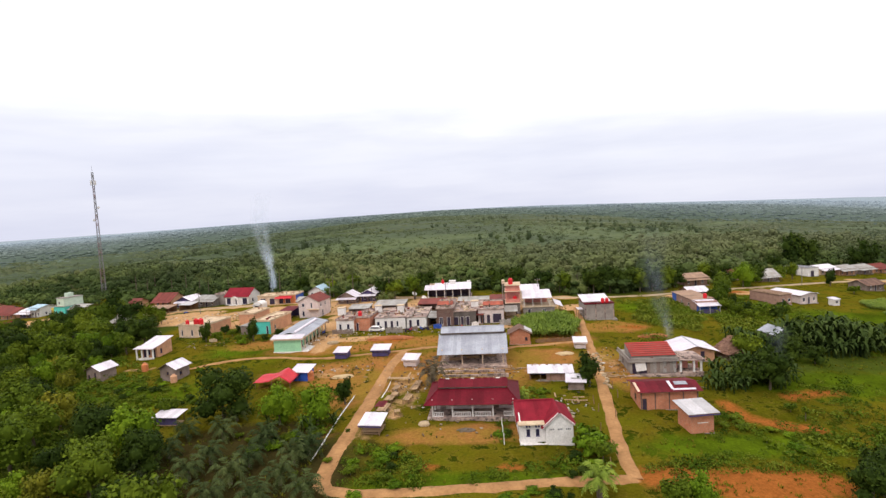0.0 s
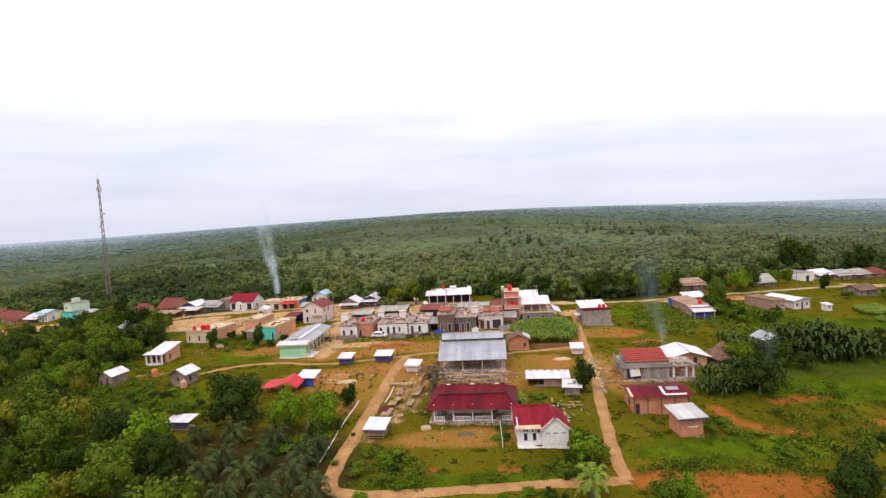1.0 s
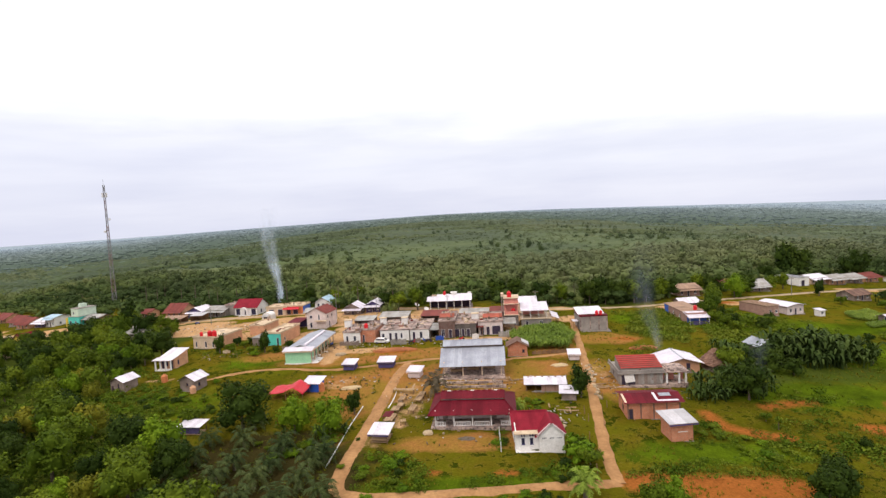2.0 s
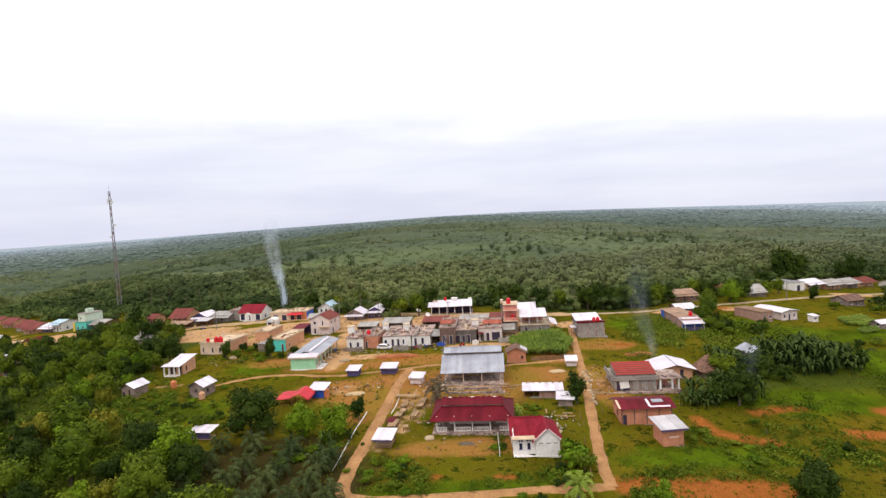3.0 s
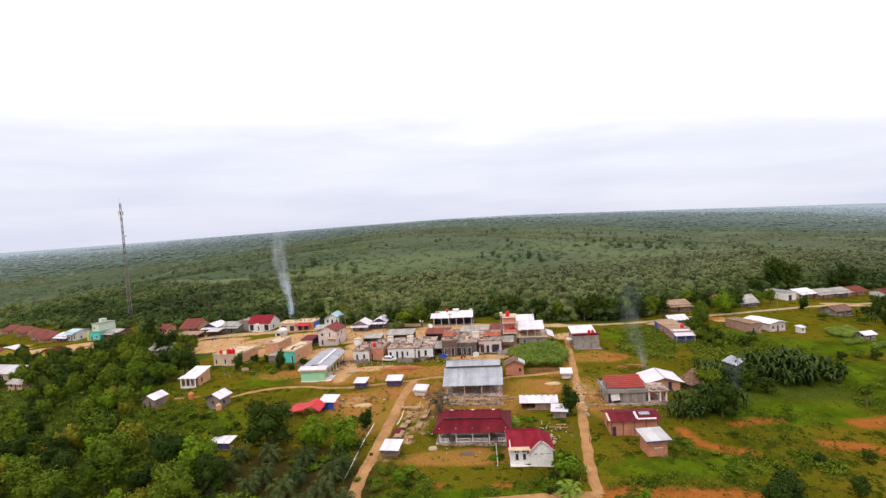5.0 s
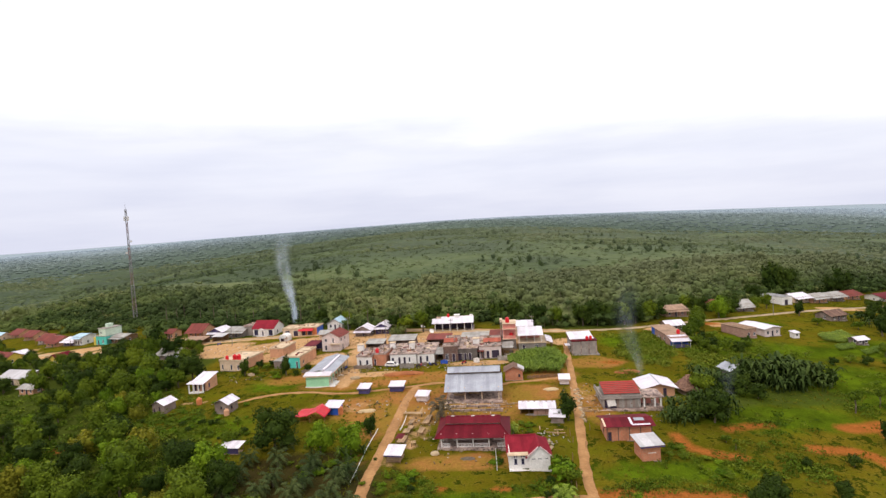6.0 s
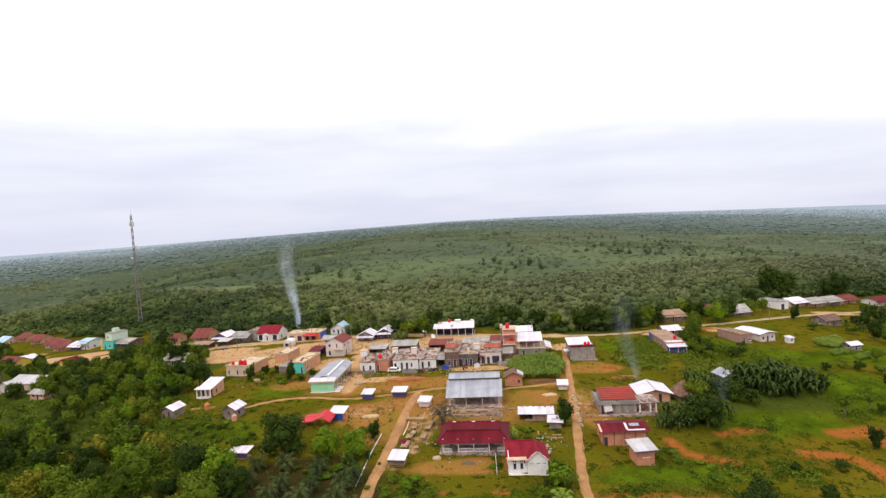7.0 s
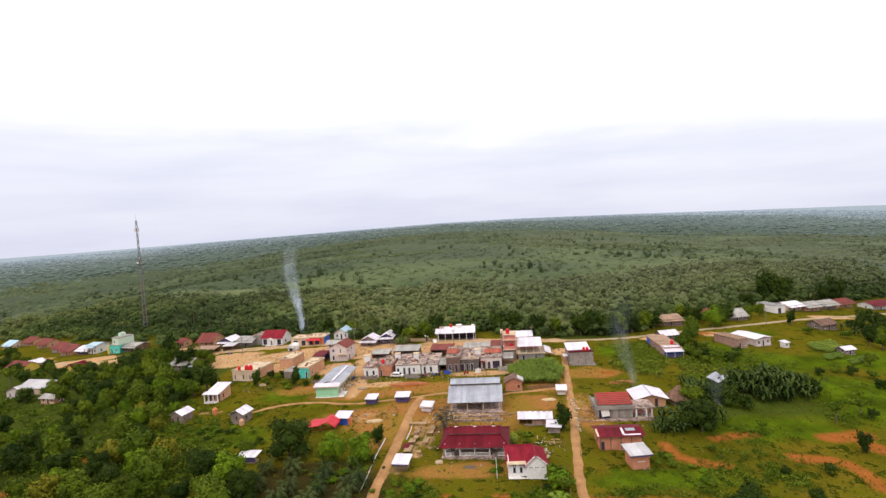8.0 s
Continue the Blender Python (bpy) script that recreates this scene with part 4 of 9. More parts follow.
# ---------------------------------------------------------------- houses along the straight road
def brick_house():
    h = thing("brick_house", 37.3, 85.9, -4, "orange brick house with a low patched maroon roof", "house", dz=0.1)
    w, d, eh = 9.0, 5.4, 2.95
    plinth(h, w, d, CONCRETE)
    walls(h, w, d, eh, BRICK, front=[(0.25, 1.0, 0.02, 1.9)], left=[(2, 3, 0.8, 1.9)], frame_mat=TIMBER)
    for i in range(5):
        x = -w / 2 + i * (w - 0.2) / 4
        block("pilaster", BRICKD, h, x, x + 0.2, -0.06, -0.002, 0, eh)
    block("ring_beam", MAROON, h, -w / 2 - 0.1, w / 2 + 0.1, -0.12, -0.004, eh - 0.02, eh + 0.2)
    gable_roof(h, w, d, eh + 0.15, 0.6, MAROON, over=0.6, wall_mat=BRICK, under=TIMBER)
    bm = bmesh.new()
    box(bm, 0.6, 4.2, 0, 0.45, 0, 0.04, pose(0, -0.2, eh + 0.25, 12.5))
    part("roof_patch", bm, ZINCW, h, "bright new zinc sheet")
    bm = bmesh.new()
    box(bm, 0.4, 0.85, 0, 2.4, 0, 0.04, pose(0, 0.1, eh + 0.33, 12.5))
    part("roof_patch", bm, ZINCW, h)
    bm = bmesh.new()
    box(bm, 1.4, 3.4, 0, 1.0, 0, 0.04, pose(0, 1.3, eh + 0.60, 12.5))
    part("roof_patch", bm, ZINC, h)
    bm = bmesh.new()
    box(bm, -5.0, -4.6, 0, 2.8, 0, 0.05, pose(0, -0.3, eh + 0.20, 12.5))
    part("bargeboard", bm, CREAM, h)


def brick_hut():
    h = thing("brick_hut", 38.4, 77.8, 3, "small brick hut with a pale zinc lean-to roof", "hut", dz=0.05)
    w, d = 3.5, 3.5
    plinth(h, w, d, CONCRETE)
    mono_walls(h, w, d, 3.05, 3.45, BRICK)
    mono_roof(h, w, d, 3.1, 3.5, ZINCM, over=0.6, under=TIMBER)
    block("fascia", PURPLE, h, -w / 2 - 0.6, w / 2 + 0.6, -0.66, -0.61, 2.82, 3.0)
    bm = bmesh.new()
    box(bm, -0.7, 0.9, -0.03, 0.0, 1.5, 1.62)
    part("plaster_patch", bm, WHITE, h)


def ruin_house():
    h = thing("unfinished_house", 41.1, 101.0, -5, "grey board house with an unfinished red-batten roof and pale tarpaulin", "house", dz=0.1)
    w, d, eh = 8.4, 8.0, 2.5
    plinth(h, w + 1.4, d, SLAB, over=0.5, y0=-0.6, top=0.15)
    walls(h, w, d, eh, CONCRETE, front=[(0.3, 1.2, 0.02, 2.2), (1.5, 3.2, 0.02, 2.3), (5.2, 5.9, 1.0, 1.9)], left=[(2, 3, 0.8, 2.0)], frame_mat=WOOD, z0=0.0)
    for i in range(9):
        block("board", (WOOD, CONCRETE, ZINCO)[i % 3], h, -1.2 + i * 0.6, -0.62 + i * 0.6, -0.09, -0.03, 0.3, eh - 0.1 + 0.08 * (i % 2))
    bm = bmesh.new()
    prism(bm, [(-3.4, -0.12, 2.3), (-1.5, -0.12, 2.4), (-1.3, -0.30, 0.9), (-3.2, -0.34, 0.7)], (0, 0.03, 0))
    part("tarpaulin", bm, WHITE, h, "pale hanging tarpaulin")
    block("roof_slab", CONCRETE, h, -w / 2 - 0.5, w / 2 + 0.3, -0.5, d + 0.3, eh, eh + 0.14)
    block("parapet", CONCRETE, h, -w / 2 - 0.4, w / 2 + 0.2, -0.4, -0.2, eh + 0.14, eh + 0.7)
    block("parapet", CONCRETE, h, -w / 2 - 0.4, -w / 2 - 0.2, -0.2, d, eh + 0.14, eh + 0.8)
    # sloping battens laid with red tiles in strips
    bm = bmesh.new()
    prism(bm, [(-3.8, 0.4, eh + 0.9), (4.3, 0.4, eh + 0.9), (4.3, 5.4, eh + 2.3), (-3.8, 5.4, eh + 2.3)], (0, 0, -0.08))
    part("roof", bm, BARK, h)
    for i in range(7):
        y = 0.45 + i * 0.72
        bm = bmesh.new()
        prism(bm, [(-3.85, y, eh + 0.93 + (y - 0.4) * 0.28), (4.35, y, eh + 0.93 + (y - 0.4) * 0.28), (4.35, y + 0.42, eh + 0.93 + (y + 0.02) * 0.28), (-3.85, y + 0.42, eh + 0.93 + (y + 0.02) * 0.28)], (0, 0, 0.07))
        part("tile_course", bm, REDBATTEN, h)
    bm = bmesh.new()
    prism(bm, [(-3.8, 0.5, eh + 0.14), (-3.8, 5.4, eh + 0.14), (-3.8, 5.4, eh + 2.2), (-3.8, 0.5, eh + 0.85)], (0.12, 0, 0))
    prism(bm, [(4.3, 0.5, eh + 0.14), (4.3, 5.4, eh + 0.14), (4.3, 5.4, eh + 2.2), (4.3, 0.5, eh + 0.85)], (-0.12, 0, 0))
    box(bm, -3.68, 4.18, 5.2, 5.4, eh + 0.14, eh + 2.15)
    box(bm, -3.68, 4.18, 0.5, 0.62, eh + 0.14, eh + 0.8)
    part("attic_wall", bm, CONCRETE, h)
    # porch with square columns beside it
    block("porch_floor", SLAB, h, w / 2 + 0.32, w / 2 + 4.9, -0.3, 5.0, -0.8, 0.3)
    for x in (w / 2 + 0.8, w / 2 + 3.2, w / 2 + 4.5):
        post(h, x, 0.0, 0.3, 2.5, 0.16, WHITE, square=True, name="column")
    bm = bmesh.new()
    wall_boxes(bm, 4.3, 2.5, 0.15, [(0.5, 1.4, 0, 2.0), (2.4, 3.3, 0, 2.0)], pose(w / 2 + 0.5, 2.2, 0.3))
    part("porch_wall", bm, CORAL, h)
    bm = bmesh.new()
    box(bm, w / 2 + 0.35, w / 2 + 5.1, -0.5, 4.9, 2.5, 2.75)
    box(bm, w / 2 + 0.7, w / 2 + 4.7, -0.1, 4.5, 2.75, 2.95)
    box(bm, w / 2 + 1.1, w / 2 + 3.9, 0.4, 4.2, 2.95, 3.1)
    part("porch_roof", bm, SLAB, h)
    roof_clutter(h, 3, 1.0, eh + 0.15, 4, 3, -0.3)


def white_roof_house():
    h = thing("white_roofed_house", 52.7, 108.0, -6, "low brick house with a broad bright zinc gable roof", "house")
    w, d, eh = 7.2, 7.0, 2.2
    plinth(h, w, d)
    walls(h, w, d, eh, PEACH, front=[(1, 1.8, 0.9, 1.9), (4.5, 5.3, 0, 2.0)], frame_mat=PURPLE)
    gable_roof(h, w, d, eh, 1.0, ZINCW, over=0.8, wall_mat=PEACH, along_x=False, cap=ZINC, under=TIMBER)


def thatch_hut():
    h = thing("thatched_hut", 61.0, 107.8, 12, "small hut under a steep dry thatch roof", "hut")
    w, d = 3.8, 3.8
    plinth(h, w, d, TIMBER, top=0.1)
    walls(h, w, d, 1.9, WOOD, front=[(1.5, 2.4, 0.02, 1.7)], frame_mat=TIMBER)
    # shaggy roof in overlapping tiers
    for i in range(5):
        a, b = 1 - i * 0.19, 1 - (i + 1) * 0.19 + 0.05
        z0, z1 = 1.7 + i * 0.62, 1.7 + (i + 1) * 0.62 + 0.08
        bm = bmesh.new()
        c = d / 2
        lo = [(-2.45 * a - 0.2, c - 2.45 * a, z0), (2.45 * a + 0.2, c - 2.45 * a, z0), (2.45 * a + 0.2, c + 2.45 * a, z0), (-2.45 * a - 0.2, c + 2.45 * a, z0)]
        hi = [(-2.45 * b - 0.2, c - 2.45 * b, z1), (2.45 * b + 0.2, c - 2.45 * b, z1), (2.45 * b + 0.2, c + 2.45 * b, z1), (-2.45 * b - 0.2, c + 2.45 * b, z1)]
        vl, vh = [bm.verts.new(p) for p in lo], [bm.verts.new(p) for p in hi]
        bm.faces.new(vl[::-1])
        bm.faces.new(vh)
        for k in range(4):
            bm.faces.new((vl[k], vl[(k + 1) % 4], vh[(k + 1) % 4], vh[k]))
        bmesh.ops.subdivide_edges(bm, edges=bm.edges[:], cuts=3, use_grid_fill=True)
        r = random.Random(i)
        for v in bm.verts:
            v.co += Vector((r.uniform(-0.09, 0.09), r.uniform(-0.09, 0.09), r.uniform(-0.09, 0.06)))
        part("thatch", bm, THATCH, h)


def grey_cottage():
    h = thing("grey_cottage", 78.2, 119.2, 6, "small cottage with an old zinc roof among banana plants", "cottage")
    plinth(h, 4.4, 4.6)
    walls(h, 4.4, 4.6, 2.5, WOOD, front=[(0.6, 1.4, 0, 2.0), (2.4, 3.2, 0.9, 1.8)], frame_mat=TIMBER)
    gable_roof(h, 4.4, 4.6, 2.5, 1.1, ZINC, over=0.5, wall_mat=WOOD, along_x=False, under=TIMBER)
    mono_roof(h, 2.6, 3.0, 2.0, 2.5, ZINCO, y0=1.0, x0=2.6)
    for y in (0.9, 4.1):
        post(h, 5.1, y, -0.3, 2.1, 0.08, TIMBER)


brick_house()
brick_hut()
ruin_house()
white_roof_house()
thatch_hut()
grey_cottage()


# ---------------------------------------------------------------- market stalls, sheds and small huts
def stall(x, y, yaw, label, w=3.2, d=2.6, fh=1.55, bh=1.95, skirt=PURPLE, roof=ZINCW, closed=True):
    h = thing("market_stall", x, y, yaw, label, "stall", "market stalls")
    for px in (-w / 2 + 0.1, w / 2 - 0.1):
        for py in (0.1, d - 0.1):
            post(h, px, py, -0.4, (fh if py < 1 else bh), 0.05, TIMBER, square=True)
    block("counter", PLANK, h, -w / 2, w / 2, 0.02, d - 0.3, 0.65, 0.75)
    if closed:
        block("front_panel", skirt, h, -w / 2 + 0.05, w / 2 - 0.05, -0.04, 0.0, 0.15, 1.0)
        block("side_panel", skirt, h, -w / 2 - 0.03, -w / 2 + 0.01, 0.05, d - 0.1, 0.15, 1.3)
        block("side_panel", skirt, h, w / 2 - 0.01, w / 2 + 0.03, 0.05, d - 0.1, 0.15, 1.3)
    else:
        block("lower_shelf", PLANK, h, -w / 2 + 0.1, w / 2 - 0.1, 0.1, d - 0.4, 0.25, 0.31)
    block("fascia", skirt if closed else PURPLE, h, -w / 2 - 0.3, w / 2 + 0.3, -0.33, -0.29, fh - 0.32, fh - 0.12)
    mono_roof(h, w, d, fh, bh, roof, over=0.35)
    return h


stall(-20.3, 117.3, -10, "open market stall with a bright zinc roof and dark violet sides", 2.6, 2.6)
stall(-11.8, 117.3, -8, "wide market stall with a bright zinc roof beside the footpath", 3.4, 2.8)
stall(-5.0, 109.7, -16, "market stall with a tilted zinc roof and grey sides", 2.7, 2.3, skirt=MAUVE)
stall(31.8, 116.9, -10, "roadside stall with a white zinc roof", 2.3, 2.6, skirt=MAUVE)
stall(-9.7, 80.5, -12, "timber stall with a large white roof above an empty table", 2.9, 3.0, 1.75, 2.2, skirt=TIMBER, closed=False)


def bench_table(x, y, yaw, label, l=2.6, w=1.2, cover=None):
    h = thing("trestle_table", x, y, yaw, label, "table", "market tables")
    r = random.Random(int(x * 31 + y * 17))
    for sx in (-1, 1):
        for sy in (-1, 1):
            post(h, sx * (w / 2 - 0.1), sy * (l / 2 - 0.15), -0.3, 0.68, 0.05, TIMBER, "leg", True)
    n = 6
    for i in range(n):
        a = -w / 2 + w * i / n
        bm = bmesh.new()
        e = r.uniform(-0.15, 0.15)
        box(bm, a, a + w / n - 0.03, -l / 2 + e, l / 2 + e, 0.68, 0.73)
        part("plank", bm, cover or PLANK, h)
    return h


for x, y, yaw, l, w in ((-8.5, 89.2, -12, 3.4, 1.6), (-7.8, 92.9, -12, 2.2, 1.5), (-6.9, 97.6, -14, 2.4, 1.1), (-7.0, 94.6, -10, 1.8, 1.2),
                        (-4.7, 92.9, -12, 3.0, 1.2), (-3.6, 97.2, -13, 2.6, 1.4), (-3.1, 99.2, -12, 2.4, 1.2), (-6.2, 87.6, 4, 1.2, 1.0)):
    bench_table(x, y, yaw, "long low timber trestle table in the open market", l, w)
bench_table(-6.8, 101.9, 78, "long timber trestle table laid across the market end", 4.4, 1.1)
bench_table(-9.0, 90.6, -12, "timber table covered with a red cloth", 2.6, 1.6, MAROON)


def long_shed():
    h = thing("long_shed", 21.3, 99.1, -9, "long low shed with a bright zinc roof, wall shade painted violet", "shed")
    w, d = 7.6, 3.0
    plinth(h, w, d, top=0.08)
    for i in range(5):
        post(h, -w / 2 + 0.1 + i * (w - 0.2) / 4, 0.1, 0, 1.6, 0.06, TIMBER, square=True)
    # Violet walls and a dull front panel paint the shade under the roof.
    block("back_wall", PURPLE, h, -w / 2, w / 2, d - 0.12, d, 0, 1.9)
    block("side_wall", PURPLE, h, -w / 2, -w / 2 + 0.1, 0.2, d - 0.12, 0, 1.55)
    block("front_panel", TAUPE, h, -0.8, w / 2 - 1.2, 0.16, 0.22, 0, 1.3)
    mono_roof(h, w, d, 1.6, 2.0, ZINCW, over=0.4)
    block("ridge_stone", SLAB, h, -2.8, -2.5, 3.1, 3.35, 2.1, 2.3)
    for i in range(6):
        block("roof_weight", SLAB, h, -3.4 + i * 1.35, -3.0 + i * 1.35, 2.9, 3.2, 2.06, 2.2)


def small_shed():
    h = thing("small_shed", 24.8, 94.9, -14, "small board shed with a patched zinc roof", "shed")
    plinth(h, 2.6, 2.4, top=0.05)
    mono_walls(h, 2.6, 2.4, 1.4, 1.75, WOOD)
    mono_roof(h, 2.6, 2.4, 1.45, 1.8, ZINCW, over=0.5)
    bm = bmesh.new()
    box(bm, -0.8, 0.7, 0.8, 1.1, 0, 0.04, pose(0, 0, 1.58, 8.3))
    part("roof_patch", bm, ZINCO, h)


def gable_hut(x, y, yaw, w, d, eh, rise, wall_mat, roof, label, front=(), right=(), along_x=False, frame_mat=None, name="hut"):
    h = thing(name, x, y, yaw, label, "hut", "small huts")
    plinth(h, w, d, top=0.06)
    walls(h, w, d, eh, wall_mat, front=front, right=right, frame_mat=frame_mat or TIMBER, t=0.12)
    gable_roof(h, w, d, eh, rise, roof, over=0.45, wall_mat=wall_mat, along_x=along_x, under=TIMBER)
    return h


def palm_shed():
    h = thing("field_shed", -44.1, 89.2, -10, "low shed with white zinc roof and violet tarpaulin among palms", "shed")
    for px in (-1.9, 1.9):
        for py in (0.1, 2.1):
            post(h, px, py, -0.4, 1.6 + (0.25 if py > 1 else 0), 0.06, TIMBER, square=True)
    block("tarpaulin_wall", PURPLE, h, -2.0, 2.0, -0.02, 0.03, 0.3, 1.5)
    block("tarpaulin_wall", PURPLE, h, -2.05, -1.98, 0.05, 2.1, 0.3, 1.5)
    block("floor", PLANK, h, -2.0, 2.0, 0.0, 2.2, 0.1, 0.2)
    mono_roof(h, 3.8, 2.2, 1.6, 1.85, ZINCW, over=0.4)


def tarp_camp():
    h = thing("tarpaulin_shelter", -30.5, 102.2, -12, "sagging red tarpaulin roof over a timber frame", "shelter")
    for x, y, z in ((-3.6, 0, 1.2), (-3.6, 3.2, 1.6), (-0.2, 0, 1.6), (-0.2, 3.4, 2.2), (3.4, 0.2, 1.4), (3.4, 3.4, 2.0)):
        post(h, x, y, -0.4, z, 0.05, TIMBER)
    n, k = 14, 7
    for name, x0, x1, zl, zm, zr in (("red_sheet", -3.9, -0.6, 1.15, 1.35, 1.5), ("red_sheet", -0.5, 3.7, 1.6, 2.6, 1.25)):
        bm = bmesh.new()
        grid = []
        for i in range(n + 1):
            u = i / n
            x = x0 + (x1 - x0) * u
            ridge = zl + (zm - zl) * min(1, u * 2) if u < 0.5 else zm + (zr - zm) * (u - 0.5) * 2
            row = []
            for j in range(k + 1):
                v = j / k
                sag = -0.12 * math.sin(math.pi * v) * math.sin(math.pi * u) + 0.04 * math.sin(9 * u + 5 * v)
                row.append(bm.verts.new((x, -0.3 + 3.9 * v, ridge + 0.5 * v + sag)))
            grid.append(row)
        for i in range(n):
            for j in range(k):
                bm.faces.new((grid[i][j], grid[i + 1][j], grid[i + 1][j + 1], grid[i][j + 1]))
        ob = part(name, bm, REDTARP, h, smooth=True)
        sol = ob.modifiers.new("thickness", "SOLIDIFY")
        sol.thickness = 0.03
    h = thing("blue_hut", -26.1, 105.2, -14, "small hut wrapped in blue tarpaulin under a zinc roof", "hut")
    plinth(h, 3.2, 2.6, TIMBER, top=0.1)
    mono_walls(h, 3.2, 2.6, 1.9, 2.4, BLUETARP)
    mono_roof(h, 3.2, 2.6, 1.95, 2.45, ZINCW, over=0.45)
    ob = water_tank(-24.3, 105.6, 0, 1.4, ORANGE, "orange plastic water tank beside a blue hut")
    ob.location.z = gz(ob.location.x, ob.location.y) - 0.05


long_shed()
small_shed()
palm_shed()
tarp_camp()
gable_hut(-72.8, 116.3, -16, 3.6, 4.0, 2.5, 0.9, WOOD, ZINCW, "grey timber hut with a pale zinc gable roof and dark doorways", front=[(0.25, 0.85, 0, 1.5), (1.9, 2.5, 0.02, 2.0)])
gable_hut(-54.8, 111.9, -14, 3.7, 4.0, 2.6, 1.0, WOOD, ZINCW, "dark board hut with a bright zinc gable roof", front=[(1.5, 2.1, 1.2, 1.9)], right=[(1, 1.8, 0.8, 1.7)])
t1 = water_tank(-53.1, 110.7, 0, 1.15, PEACH, "clay-coloured water jar standing before a hut")
t1.location.z = gz(t1.location.x, t1.location.y) - 0.05
t2 = water_tank(-64.2, 120.5, 0, 1.25, ORANGE, "orange plastic water tank standing on bare ground")
t2.location.z = gz(t2.location.x, t2.location.y) - 0.05


def peach_house():
    h = thing("peach_house", -69.5, 130.2, -12, "peach rendered house with white porch columns and a bright zinc roof", "house")
    w, d, eh = 4.3, 6.8, 2.7
    plinth(h, w, d, WHITE, over=0.1, top=0.1)
    walls(h, w, d - 1.6, eh, PEACH, front=[(0.6, 1.3, 0.02, 2.1), (1.7, 2.4, 0.8, 2.1), (3.2, 3.9, 0.02, 2.1)], right=[(1.0, 1.6, 0.9, 2.0)], y0=1.6, frame_mat=PURPLE)
    for x in (-2.2, -0.75, 0.75, 2.2):
        post(h, x, 0.15, 0.1, eh - 0.1, 0.14, WHITE, "column", True)
    block("porch_beam", WHITE, h, -2.4, 2.4, 0.0, 0.3, eh - 0.1, eh + 0.2)
    mono_roof(h, w, d - 1.4, eh + 0.1, eh + 1.3, ZINCW, over=0.3, y0=1.6)
    roof_slope(h, (-2.7, -0.5, eh - 0.05), (2.7, -0.5, eh - 0.05), (0, 2.0, 0.35), ZINCW, TIMBER)
    for s in (-1, 1):
        bm = bmesh.new()
        prism(bm, [(s * w / 2, 1.7, eh), (s * w / 2, d, eh), (s * w / 2, d, eh + 1.2)], (-s * 0.15, 0, 0))
        part("gable", bm, PEACH, h)


peach_house()


# ---------------------------------------------------------------- the school and the middle row
def school():
    h = thing("school", -34.0, 125.5, -6, "long mint-green school with a pale zinc roof and columned veranda", "school")
    w, d, eh = 6.4, 19.0, 3.0
    plinth(h, w + 1.5, d, WHITE, over=0.2, x0=-w / 2, top=0.2)
    ops = [(1.0 + i * 3.0, 1.9 + i * 3.0, 0.2, 2.2) for i in range(6)]
    walls(h, w - 1.4, d, eh, MINT, right=ops, x0=-w / 2, frame_mat=WHITE)
    for i in range(8):
        post(h, w / 2, 0.2 + i * (d - 0.4) / 7, 0.2, eh, 0.14, CREAM, "column", True)
    bm = bmesh.new()
    box(bm, w / 2 - 1.38, w / 2 + 0.1, 0.0, 0.2, 0, eh)
    part("end_wall", bm, MINT, h)
    block("fascia", CREAM, h, -w / 2 - 0.5, w / 2 + 0.6, -0.55, -0.48, eh - 0.05, eh + 0.28)
    block("fascia", CREAM, h, w / 2 + 0.52, w / 2 + 0.6, -0.46, d + 0.5, eh - 0.05, eh + 0.28)
    # front lean-to strip, then the low double-pitched roof with a ventilator along its ridge
    roof_slope(h, (-w / 2 - 0.55, -0.6, eh + 0.3), (w / 2 + 0.6, -0.6, eh + 0.3), (0, 2.4, 0.5), ZINCW, WHITE)
    roof_slope(h, (-w / 2 - 0.6, d + 0.5, eh + 0.3), (-w / 2 - 0.6, 1.8, eh + 0.3), (w / 2 + 0.6, 0, 0.95), ZINC, WHITE)
    roof_slope(h, (w / 2 + 0.65, 1.8, eh + 0.3), (w / 2 + 0.65, d + 0.5, eh + 0.3), (-w / 2 - 0.65, 0, 0.95), ZINC, WHITE)
    block("ridge_box", ZINCW, h, 0.9, 1.5, 2.0, d - 1.0, eh + 0.95, eh + 1.35)


def flat_house(x, y, yaw, w, d, h_, wall_front, wall_side, slab, label, front=(), right=(), left=(), tanks=(), seed=0, parapet=0.35, name="house", junk=5, category="house"):
    h = thing(name, x, y, yaw, label, category)
    plinth(h, w, d)
    t = 0.18
    for length, ops, m, mt in ((w, front, pose(-w / 2, 0, 0), wall_front), (w, (), pose(w / 2, d, 0, 0, 0, 180), wall_side),
                               (d - 2 * t, left, pose(-w / 2, d - t, 0, 0, 0, -90), wall_side), (d - 2 * t, right, pose(w / 2, t, 0, 0, 0, 90), wall_side)):
        bm = bmesh.new()
        wall_boxes(bm, length, h_, t, ops, m)
        part("wall", bm, mt, h)
        for o in ops:
            fill_opening(h, o, m, WHITE)
    flat_roof(h, w, d, h_, slab, parapet, wall_mat=slab)
    roof_clutter(h, w, d, h_ + 0.15, seed, junk)
    for tx, ty, s in tanks:
        p = on_house(h, tx, ty, h_ + 0.15)
        water_tank(p.x, p.y, p.z, s)
    return h


